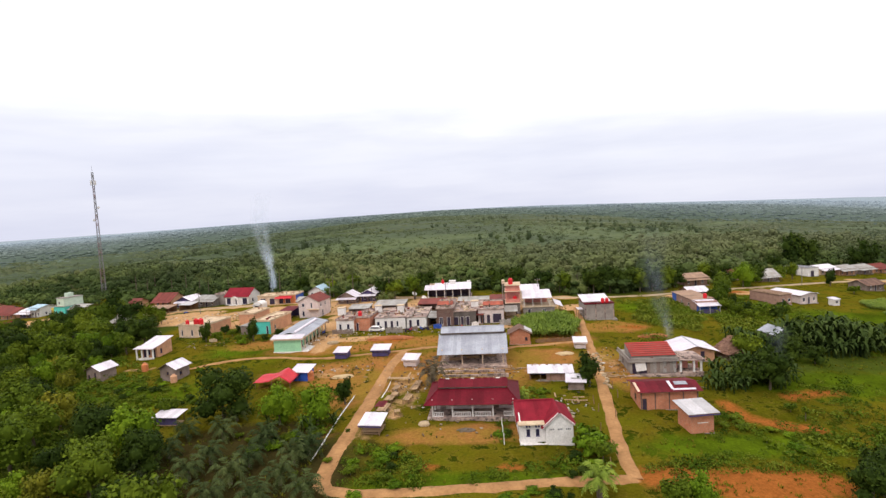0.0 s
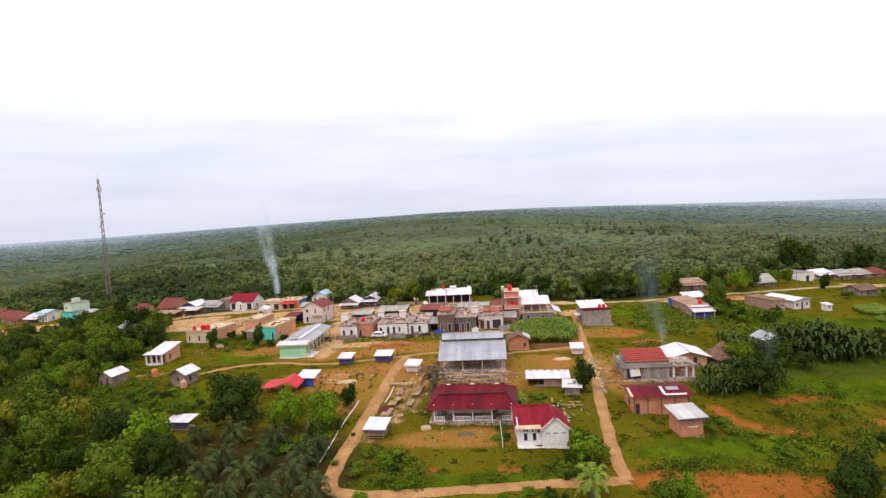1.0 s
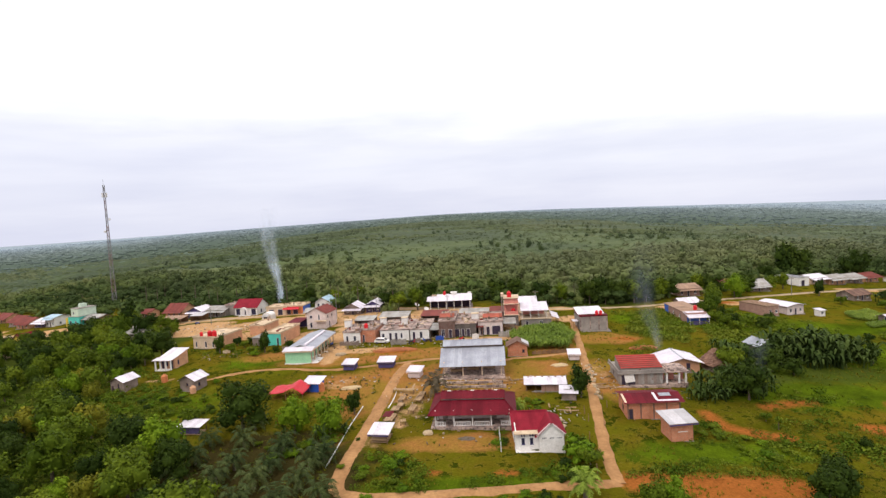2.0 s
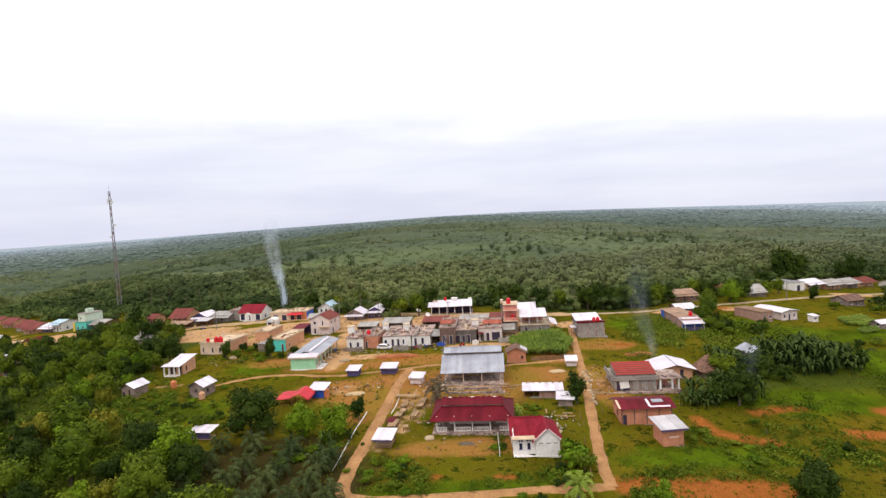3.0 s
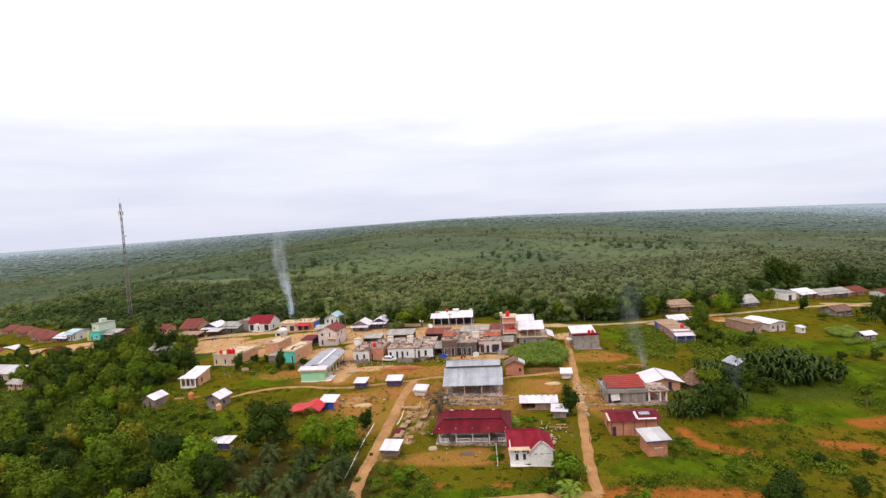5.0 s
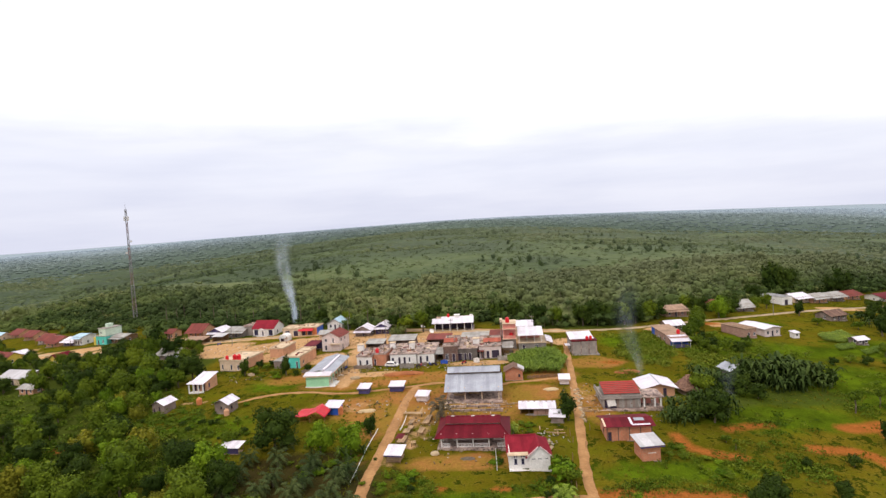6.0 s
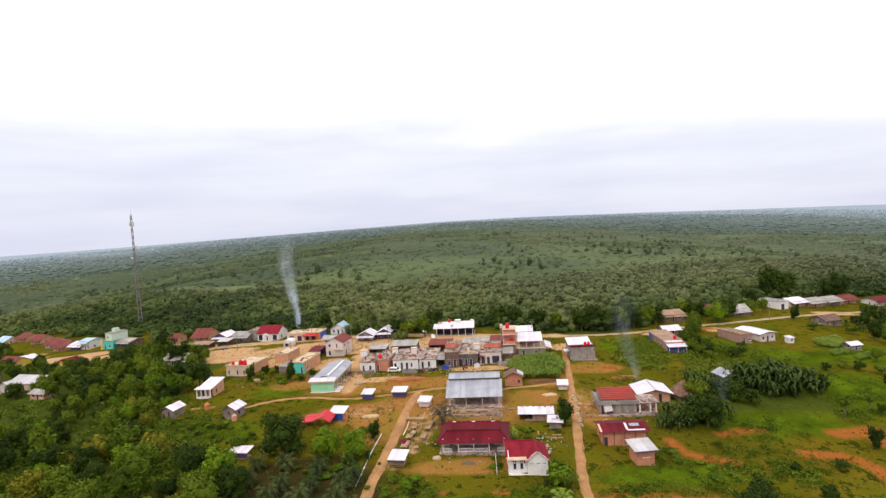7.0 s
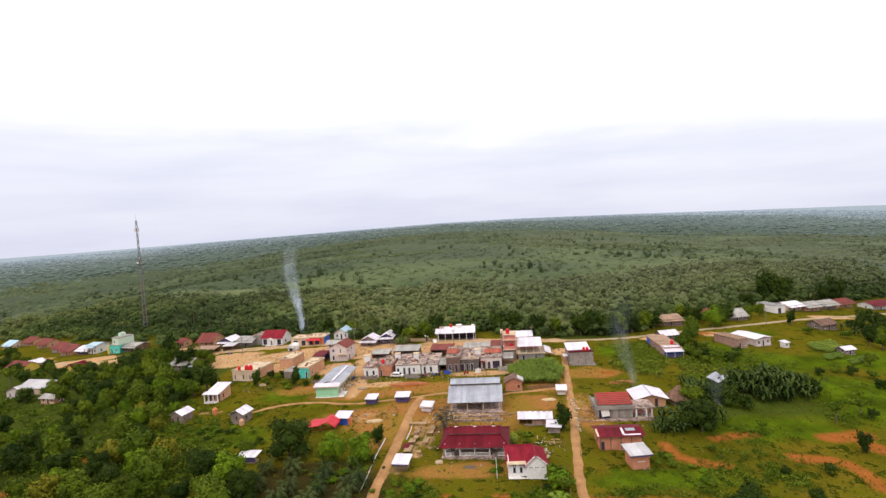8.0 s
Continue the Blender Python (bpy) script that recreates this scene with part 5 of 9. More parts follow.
school()
flat_house(-67.0, 150.0, -16, 8.6, 11, 3.2, CREAM, PEACH, PALESLAB, "cream flat-roofed house with red water tanks on the roof",
           front=[(0.7, 1.3, 0.4, 2.1), (3.9, 4.6, 0.4, 2.1), (6.4, 7.0, 0.4, 2.1)], tanks=((0.6, 1.2, 1.2), (2.0, 1.4, 1.2), (-2.4, 1.3, 0.9)), seed=1)
flat_house(-46.3, 146.3, -12, 4.6, 12, 3.4, TURQ, PEACH, PALESLAB, "turquoise-fronted flat-roofed house with a red stain on its slab",
           front=[(3.3, 4.0, 0.02, 2.2)], right=[(2, 2.8, 0.9, 2.0)], seed=2)
flat_house(-50.8, 147.7, -12, 4.2, 6, 2.2, WOOD, WOOD, ZINCO, "low grey lean-to house beside a turquoise house", seed=3, parapet=0, junk=3)
h = flat_house(-56.2, 162.3, -12, 5.0, 9, 2.9, PEACH, PEACH, PALESLAB, "peach flat-roofed back house", seed=4, junk=4)
flat_house(-23.2, 141.5, -10, 4.8, 10, 3.0, WHITE, BRICK, SLAB, "half-built white and brick house with an open slab roof",
           front=[(0.7, 1.4, 0.3, 2.1), (2.8, 3.6, 0.6, 2.1)], seed=5, junk=18)
flat_house(-18.8, 141.7, -10, 4.2, 11, 3.4, BRICK, BRICK, SLAB, "brick half of an unfinished house with a red water tank",
           front=[(0.5, 1.2, 0.02, 2.1)], tanks=((-0.8, 1.4, 1.0),), seed=6, junk=16)
flat_house(-11.4, 141.6, -6, 8.0, 14, 3.0, WHITE, WHITE, SLAB, "white-rendered unfinished row house with a dark weathered slab",
           front=[(0.4, 1.2, 0.6, 2.1), (2.4, 3.2, 0.02, 2.2), (4.0, 4.8, 0.02, 2.2), (5.6, 6.2, 0.6, 2.1)], seed=7, junk=36, parapet=0.0)
flat_house(-4.5, 141.3, -6, 5.2, 14, 2.8, WHITE, WHITE, SLAB, "white unfinished row house with open doorways",
           front=[(0.6, 1.4, 0.02, 2.2), (2.6, 3.4, 0.4, 2.2)], seed=8, junk=24, parapet=0.0)
# The next two fronts, brick and concrete, carry shade in their base colour.
flat_house(3.1, 141.4, -6, 4.4, 14, 4.6, BRICKD, BRICKD, SLAB, "dark brick unfinished house with broken roof slabs",
           front=[(0.6, 1.6, 0.4, 2.4), (2.6, 3.6, 0.02, 2.4)], seed=9, junk=32, parapet=0.2)
flat_house(8.0, 141.7, -6, 6.4, 15, 3.6, DARKCON, DARKCON, SLAB, "grey concrete unfinished house with open bays, coloured dark for shade",
           front=[(0.4, 1.8, 0.02, 2.3), (2.3, 3.2, 0.02, 2.3), (3.7, 4.7, 0.02, 2.3)], seed=10, junk=28, parapet=0.0)
flat_house(15.3, 142.9, -6, 6.8, 14, 3.6, MAUVE, CONCRETE, SLAB, "stained mauve house front with a rusty tiled roof edge",
           front=[(0.5, 1.6, 0.02, 2.4), (2.2, 3.2, 0.02, 2.3), (3.8, 6.2, 0.1, 2.5)], seed=11, junk=24, parapet=0.2)


def tile_heap(x, y, z, w, d, rise, label):
    """A low-pitched patch of old red tiles on a slab roof."""
    h = new("tile_roof")
    h.matrix_world = pose(x, y, z, 0, 0, -6)
    tagged(h, label, "roof", "tile patches on the row houses")
    roof_slope(h, (-w / 2, 0, 0.1), (w / 2, 0, 0.1), (0, d / 2, rise), REDOLD, TIMBER)
    roof_slope(h, (w / 2, d, 0.1), (-w / 2, d, 0.1), (0, -d / 2, rise), REDOLD, TIMBER)
    block("base", SLAB, h, -w / 2 + 0.1, w / 2 - 0.1, 0.1, d - 0.1, -0.05, 0.12)


def board_screen(x, y, yaw, w, hh, mat, label):
    """Upright boards on two posts, standing before a house."""
    h = thing("board_screen", x, y, yaw, label, "screen", "board screens")
    n = max(3, int(w / 0.45))
    for i in range(n):
        block("board", mat, h, -w / 2 + i * w / n, -w / 2 + (i + 0.92) * w / n, 0, 0.05, 0.05, hh + 0.12 * ((i * 7) % 3 - 1))
    for s in (-1, 1):
        post(h, s * (w / 2 - 0.2), 0.11, -0.4, hh, 0.05, TIMBER)


def motorbike(x, y, yaw, mat, label):
    h = thing("motorbike", x, y, yaw, label, "motorbike", "parked motorbikes")
    for px in (-0.62, 0.62):
        bm = bmesh.new()
        tube(bm, [(-0.05, 0.30), (0.05, 0.30)], 12)
        bmesh.ops.transform(bm, matrix=pose(px, 0, 0.3, 90), verts=bm.verts[:])
        part("wheel", bm, DOOR, h)
    bm = bmesh.new()
    prism(bm, [(-0.85, -0.11, 0.62), (-0.1, -0.11, 0.42), (0.45, -0.11, 0.55), (0.5, -0.11, 0.95), (0.3, -0.11, 0.75), (-0.3, -0.11, 0.68), (-0.8, -0.11, 0.8)], (0, 0.22, 0))
    part("body", bm, mat, h)
    block("seat", DOOR, h, -0.75, 0.1, -0.13, 0.13, 0.76, 0.86)
    block("handlebar", STEEL, h, 0.42, 0.47, -0.32, 0.32, 0.98, 1.03)


def lean_to(x, y, yaw, w, d, h0, h1, roof, wall_mat, label):
    h = thing("lean_to", x, y, yaw, label, "lean-to", "lean-tos")
    plinth(h, w, d, SLAB, top=0.05)
    for px in (-w / 2 + 0.1, w / 2 - 0.1):
        post(h, px, 0.1, -0.3, h0, 0.07, TIMBER, square=True)
    block("back_wall", wall_mat, h, -w / 2, w / 2, d - 0.14, d, 0, h1 - 0.05)
    block("side_wall", wall_mat, h, -w / 2, -w / 2 + 0.12, 0.25, d - 0.15, 0, h0 - 0.1)
    mono_roof(h, w, d, h0, h1, roof, over=0.25)


lean_to(-16.5, 144.9, -8, 2.6, 6, 2.2, 2.7, RUST, WOOD, "rusty lean-to between two unfinished houses")
lean_to(-0.3, 142.1, -8, 2.4, 6, 2.3, 2.8, ZINCO, WOOD, "old zinc lean-to beside a white row house")
lean_to(11.9, 142.2, -8, 2.2, 5, 2.4, 2.9, RUST, BRICKD, "rusty lean-to against a concrete house")
lean_to(21.1, 146.1, -8, 3.0, 5, 2.2, 2.8, ZINCO, CREAM, "lean-to kitchen beside a coral house")
lean_to(-13.3, 161.7, -8, 9.0, 6, 2.6, 3.2, ZINCO, WOOD, "long rusty workshop roof behind the row houses")
lean_to(-0.5, 159.0, -8, 8.0, 6, 2.8, 3.4, RUST, WOOD, "rust-red workshop roof behind the row houses")
lean_to(11.7, 158.7, -8, 9.0, 6, 2.8, 3.4, ZINCO, TIMBER, "patched workshop roof beside the main road")
lean_to(19.6, 160.5, -8, 5.0, 6, 2.8, 3.4, RUST, TIMBER, "rust-red shed roof beside a coral house")
lean_to(-22.5, 161.3, -8, 6.0, 5, 2.2, 2.7, ZINCO, WOOD, "low grey shed roof behind a half-built house")
lean_to(-101.5, 198.5, -12, 9.0, 4.5, 2.1, 2.6, TANROOF, TIMBER, "open timber roadside stall under a brown roof")
lean_to(-92.0, 199.5, -12, 5.0, 4.0, 2.2, 2.7, ZINCM, TIMBER, "small open roadside stall with a dull zinc roof")
lean_to(-103.0, 176.5, -12, 7.0, 5.0, 2.2, 2.8, ZINCO, WOOD, "old zinc lean-to among trees")
lean_to(-45.4, 164.5, -12, 4.0, 6, 2.4, 2.9, MAROON, PURPLE, "dark red lean-to beside a turquoise house")


for (x, y), z, w, d, lab in (((3.2, 145.5), 4.8, 4.2, 6, "low patch of old red tiles on a brick house"), ((16.4, 146.9), 3.9, 5.6, 6, "broken red tile roof on a cream house")):
    tile_heap(x, y, gz(x, y) + z, w, d, 0.5, lab)
for (x, y), w, hh, mt, lab in (((-10.1, 137.0), 4.4, 1.5, CONCRETE, "low grey board screen before a white row house"), ((-23.6, 139.4), 5.6, 1.2, WOOD, "grey board screen before a half-built house"), ((1.0, 139.3), 2.2, 1.2, BLUETARP, "blue board screen beside a row house"),
                               ((10.7, 138.7), 1.8, 1.5, WHITE, "pale board leaning by a concrete house"), ((-4.9, 138.2), 1.6, 1.2, WOOD, "short grey board screen by a doorway"), ((18.6, 139.7), 3.0, 1.6, ZINCO, "rusty sheet screen beside a cream house"),
                               ((-40.7, 139.6), 2.6, 1.1, WOOD, "short grey board screen by a school wall"), ((-57.9, 141.8), 2.2, 0.9, PALESLAB, "low pale board screen in a garden")):
    board_screen(x, y, -8, w, hh, mt, lab)
for i, (x, y) in enumerate(((-6.7, 137.5), (-5.9, 137.9), (-3.3, 138.5), (-2.0, 138.3), (6.9, 138.2), (-28.7, 140.7), (-30.5, 154.7), (-57.0, 183.5), (-88.5, 192.7), (5.8, 170.9), (-47.2, 181.4), (-25.4, 173.0))):
    motorbike(x, y, 35 + 40 * (i % 4), (DOOR, REDPLASTIC, BLUE)[i % 3], ("dark motorbike parked by the houses", "red motorbike parked by the houses", "blue motorbike parked by the houses")[i % 3])


for i in range(9):
    (ax, ay), (bx, by) = (23.0, 122.2), (33.3, 123.0)
    t = (i + 0.5) / 9
    board_screen(ax + (bx - ax) * t, ay + (by - ay) * t, -3, 1.05, 0.9, TIMBER, "dark rough board fence before the crop plot")


def roof_stub(x, y, z, s, label):
    """A small rendered stair hut standing on a slab roof."""
    h = new("roof_hut")
    h.matrix_world = pose(x, y, z, 0, 0, -8)
    tagged(h, label, "roof hut")
    block("wall", WHITE, h, -s / 2, s / 2, -s / 2, s / 2, 0, s * 1.1)
    block("slab", PALESLAB, h, -s / 2 - 0.15, s / 2 + 0.15, -s / 2 - 0.15, s / 2 + 0.15, s * 1.1, s * 1.1 + 0.12)


for x, y, s in ((-15.1, 149.9, 1.6), (-8.8, 148.2, 1.7), (-25.2, 149.2, 1.8), (11.5, 147.9, 1.9)):
    roof_stub(x, y, gz(x, y) + 3.1, s, "small rendered stair hut on a flat roof")


def two_storey():
    h = thing("two_storey_house", -37.9, 164.2, -14, "two-storey pale mauve house with a dull red gable roof", "house")
    w, d, eh = 6.6, 8.0, 5.0
    plinth(h, w, d)
    walls(h, w, d, eh, MAUVE, front=[(1.0, 1.9, 3.3, 4.4), (3.9, 4.5, 2.9, 4.6), (1, 1.8, 0.3, 2.1)], right=[(1, 1.8, 3.2, 4.3), (4, 4.8, 3.2, 4.3), (2, 2.9, 0, 2.1)], frame_mat=WHITE)
    gable_roof(h, w, d, eh, 1.7, RUST, over=0.35, wall_mat=MAUVE, along_x=False, under=TIMBER)
    block("balcony_slab", PALESLAB, h, -0.2, w / 2 + 0.5, -1.0, -0.01, 2.6, 2.75)


def tower_house():
    h = thing("coral_house", 22.8, 153.1, -8, "narrow three-storey coral house with open decks", "house")
    w, d = 4.0, 6.0
    plinth(h, w, d)
    for k, z in enumerate((0, 3.3, 6.5)):
        hh = 3.15 if k < 2 else 1.7
        if k == 1:
            for x in (-w / 2 + 0.15, w / 2 - 0.15):
                for y in (0.15, d - 0.15):
                    post(h, x, y, z, z + hh, 0.14, CORAL, "column", True)
            block("rail", CORAL, h, -w / 2 + 0.3, w / 2 - 0.3, 0.05, 0.15, z, z + 1.0)
            block("inner_wall", CORAL, h, -w / 2 + 0.32, w / 2 - 0.32, 1.6, d - 0.3, z, z + hh - 0.004)
        else:
            walls(h, w, d, hh, CORAL if k else CONCRETE, front=[(0.5, 1.5, 0.3, 2.1), (2.2, 3.2, 0.02, 2.2)] if k == 0 else [], z0=z, frame_mat=WHITE)
        block("floor_slab", PALESLAB if k == 2 else CREAM, h, -w / 2 - 0.3, w / 2 + 0.3, -0.6, d + 0.2, z + hh, z + hh + 0.15)
    p = on_house(h, -0.5, 1.5, 8.35)
    water_tank(p.x, p.y, p.z, 1.2)
    p = on_house(h, 0.6, 0.75, 3.3)
    water_tank(p.x, p.y, p.z, 1.2)
    for x in (-2.8, -2.3):
        post(h, x, 1.0, 0, 8.6, 0.11, CONCRETE, "column", True)
    block("stair_wall", CREAM, h, -3.0, -2.2, 0.9, 3.5, 8.6, 9.5)
    # open terrace with a bright roof on thin posts, above a concrete ground floor
    a = thing("terrace_house", 29.4, 149.1, -8, "concrete house with a roofed open terrace on thin posts", "house")
    w2, d2 = 8.6, 9.0
    plinth(a, w2, d2)
    walls(a, w2, d2, 2.6, CONCRETE, front=[(1.2, 2.1, 0.02, 2.1), (5.2, 6.2, 0.8, 2.0)], frame_mat=WHITE)
    block("terrace_slab", PALESLAB, a, -w2 / 2 - 0.3, w2 / 2 + 0.4, -0.4, d2 + 0.2, 2.6, 2.8)
    for x in (-4.0, -1.6, 0.8, 3.0):
        for y in (0.2, 4.0, 8.4):
            post(a, x, y, 2.8, 5.2 + y * 0.09, 0.07, WHITE)
    roof_slope(a, (-4.5, -0.6, 5.15), (3.6, -0.6, 5.15), (0, 9.8, 0.9), ZINCW, TIMBER)
    roof_slope(a, (6.6, -0.2, 2.5), (6.6, 8.8, 2.5), (-2.2, 0, 0.8), ZINCW, TIMBER)
    for y in (0.2, 4.3, 8.3):
        post(a, 6.3, y, -0.4, 2.55, 0.07, TIMBER)
    block("back_room", CORAL, a, -3.6, 2.6, 6.4, 8.2, 2.81, 4.7)
    b = thing("back_house", 28.4, 165.9, -8, "house with a bright zinc roof behind a coral house", "house")
    plinth(b, 8, 6)
    walls(b, 8, 6, 4.6, CREAM, front=[(1, 2, 3, 4)], frame_mat=WHITE)
    gable_roof(b, 8, 6, 4.6, 1.3, ZINCW, over=0.5, wall_mat=CREAM, under=TIMBER)


def concrete_block_house():
    h = thing("concrete_house", 44.4, 143.1, -4, "bare concrete house with pilasters, a bright roof and red tanks", "house")
    w, d, eh = 7.6, 8.0, 4.2
    plinth(h, w, d, over=0.7, top=0.1)
    walls(h, w, d, eh, CONCRETE, left=[(2, 3, 1, 2), (4.4, 5.4, 0, 2.2)], t=0.2)
    for x in (-w / 2, -1.1, 1.3, w / 2 - 0.25):
        block("pilaster", SLAB, h, x, x + 0.25, -0.1, -0.004, 0, eh)
    block("ring_beam", MAROON, h, -w / 2 - 0.15, w / 2 + 0.15, -0.16, -0.005, eh, eh + 0.3)
    roof_slope(h, (-w / 2 - 0.4, 0.9, eh + 0.5), (w / 2 - 0.6, 0.9, eh + 0.5), (0, 6.6, 1.0), ZINCW, TIMBER)
    block("roof_slab", MAROON, h, -w / 2 - 0.14, w / 2 + 0.14, 0.0, d, eh + 0.02, eh + 0.28)
    block("attic_wall", CONCRETE, h, -w / 2 + 0.1, w / 2 - 1.0, 1.1, 7.2, eh + 0.28, eh + 0.5)
    block("lean_to", ZINCW, h, -w / 2 - 1.6, -w / 2 - 0.1, 1.5, 4.5, 2.6, 2.7)
    for y in (1.6, 4.4):
        post(h, -w / 2 - 1.5, y, -0.4, 2.6, 0.08, TIMBER)
    for x in (1.0, 2.1):
        p = on_house(h, x, 0.5, eh + 0.28)
        water_tank(p.x, p.y, p.z, 0.82)


two_storey()
tower_house()
concrete_block_house()
bc = gable_hut(19.4, 121.4, -8, 4.6, 4.2, 2.6, 1.15, BRICK, BROWNTILE, "orange brick hut with a steep patched brown roof", front=[(3.4, 4.0, 0.9, 1.7)], name="brick_cottage")
roof_slope(bc, (2.75, 1.2, 2.48), (2.75, 4.4, 2.48), (-1.7, 0, 0.85), ZINCM, TIMBER)


# ---------------------------------------------------------------- houses along the main road
def simple_house(x, y, yaw, w, d, eh, rise, wall_mat, roof, label, along_x=True, front=None, over=0.6, veranda=0.0, name="house", frame_mat=None):
    h = thing(name, x, y, yaw, label, "house", "main road houses")
    plinth(h, w, d, over=0.3)
    if front is None:
        front = [(w * 0.15, w * 0.15 + 0.9, 0.8, 2.0), (w * 0.45, w * 0.45 + 0.9, 0.02, 2.1), (w * 0.75, w * 0.75 + 0.9, 0.8, 2.0)]
    walls(h, w, d, eh, wall_mat, front=front, right=[(d * 0.3, d * 0.3 + 0.9, 0.8, 2.0)], left=[(d * 0.5, d * 0.5 + 0.9, 0.8, 2.0)], frame_mat=frame_mat or WHITE)
    gable_roof(h, w, d, eh, rise, roof, over=over, wall_mat=wall_mat, along_x=along_x, under=TIMBER)
    if veranda:
        roof_slope(h, (-w / 2 - 0.4, -veranda, eh - 0.75), (w / 2 + 0.4, -veranda, eh - 0.75), (0, veranda - 0.02, 0.55), roof, TIMBER)
        n = max(3, int(w / 2.6))
        for i in range(n):
            post(h, -w / 2 + 0.1 + i * (w - 0.2) / (n - 1), -veranda + 0.2, -0.4, eh - 0.72, 0.08, TIMBER)
    return h


def arch_house():
    h = simple_house(-73.9, 202.4, -14, 9.6, 8, 3.2, 2.6, WHITE, REDTILE, "white house with a deep red roof and an arched porch", over=0.5, frame_mat=PURPLE,
                     front=[(0.5, 2.4, 0.3, 2.5), (4.2, 5.4, 0.02, 2.4), (7.2, 9.1, 0.3, 2.5)])
    bm = bmesh.new()
    n = 12
    outer = [(1.5, -0.3)] + [(1.5 * math.cos(math.pi * i / n), 1.9 + 1.5 * math.sin(math.pi * i / n)) for i in range(n + 1)] + [(-1.5, -0.3)]
    inner = [(1.05, -0.3)] + [(1.05 * math.cos(math.pi * i / n), 1.7 + 1.05 * math.sin(math.pi * i / n)) for i in range(n + 1)] + [(-1.05, -0.3)]
    rings = [[bm.verts.new((x, y, z)) for x, z in line] for line, y in ((outer, -1.6), (inner, -1.6), (inner, -1.3), (outer, -1.3))]
    for a, b in zip(rings, rings[1:] + rings[:1]):
        for i in range(n + 2):
            bm.faces.new((a[i], a[i + 1], b[i + 1], b[i]))
    for i in (0, n + 2):
        bm.faces.new([ring[i] for ring in rings])
    part("porch_arch", bm, WHITE, h)
    block("porch_floor", WHITE, h, -2.4, 2.4, -1.7, -0.35, -0.6, 0.12)


arch_house()
simple_house(-108.9, 216.6, -14, 8.0, 8, 2.8, 2.4, PEACH, RUST, "house with a dark red tiled roof at the roadside", veranda=2.2)
simple_house(-96.5, 208.5, -14, 6.4, 7, 2.7, 1.5, PURPLE, ZINCW, "violet-painted shop with a bright zinc roof", along_x=False, veranda=1.8, name="shop")
simple_house(-86.7, 205.5, -14, 8.0, 8, 2.8, 1.0, CONCRETE, ZINCO, "low grey house under an old zinc roof", veranda=2.0)
flat_house(-81.4, 206.2, -14, 4.0, 7, 3.9, CONCRETE, CONCRETE, SLAB, "bare concrete box house", seed=21, junk=3)
flat_house(-59.9, 195.3, -9, 8.0, 7, 2.9, CREAM, PEACH, PALESLAB, "cream roadside shop with a flat slab roof", front=[(1, 3, 0.02, 2.3), (4.5, 6.5, 0.02, 2.3)], seed=22, name="shop", category="shop")
sh = flat_house(-53.4, 194.7, -9, 7.6, 7, 3.0, ORANGE, BLUE, PALESLAB, "roadside shop with orange front, red awning and blue end wall", front=[(0.8, 2.8, 0.02, 2.3), (3.6, 5.6, 0.02, 2.3)], seed=23, name="shop", category="shop")
bm = bmesh.new()
prism(bm, [(-3.6, -0.02, 2.75), (2.6, -0.02, 2.75), (2.6, -1.7, 2.1), (-3.6, -1.7, 2.1)], (0, 0, 0.05))
part("awning", bm, REDTARP, sh, "faded red awning")
dome = thing("rounded_shed", -61.2, 187.4, -10, "small white shed with a rounded roof", "shed")
bm = bmesh.new()
prism(bm, [(-1.7, 0, -0.4), (1.7, 0, -0.4), (1.7, 0, 1.5)] + [(1.7 * math.cos(math.pi * i / 10), 0, 1.5 + 1.2 * math.sin(math.pi * i / 10)) for i in range(1, 10)] + [(-1.7, 0, 1.5)], (0, 3.6, 0))
part("shell", bm, WHITE, dome)
# Dark plate on the closed shell; its colour stands in for a shaded doorway.
block("opening", DOOR, dome, -1.1, 0.2, -0.05, 0.0, 0.0, 1.6)
mono_roof(dome, 2.4, 1.4, 1.5, 1.9, ZINCO, y0=-1.5, over=0.2)
simple_house(-43.9, 202.1, -10, 6.4, 8, 2.5, 1.9, WHITE, ZINCB, "house with a pale blue and white zinc roof", along_x=False)
simple_house(-42.7, 182.4, -10, 7.0, 5, 2.4, 1.0, CREAM, ZINCO, "low shop behind a mauve two-storey house", name="shop")
simple_house(-29.7, 184.6, -10, 6.2, 6, 2.3, 1.6, WOOD, ZINCW, "timber house with a pale patched roof and open veranda", along_x=False, veranda=1.6)
simple_house(-22.5, 186.2, -8, 5.0, 7, 2.8, 1.2, PURPLE, ZINCW, "violet-walled house with a pale zinc roof and dark veranda", along_x=False, veranda=1.6)


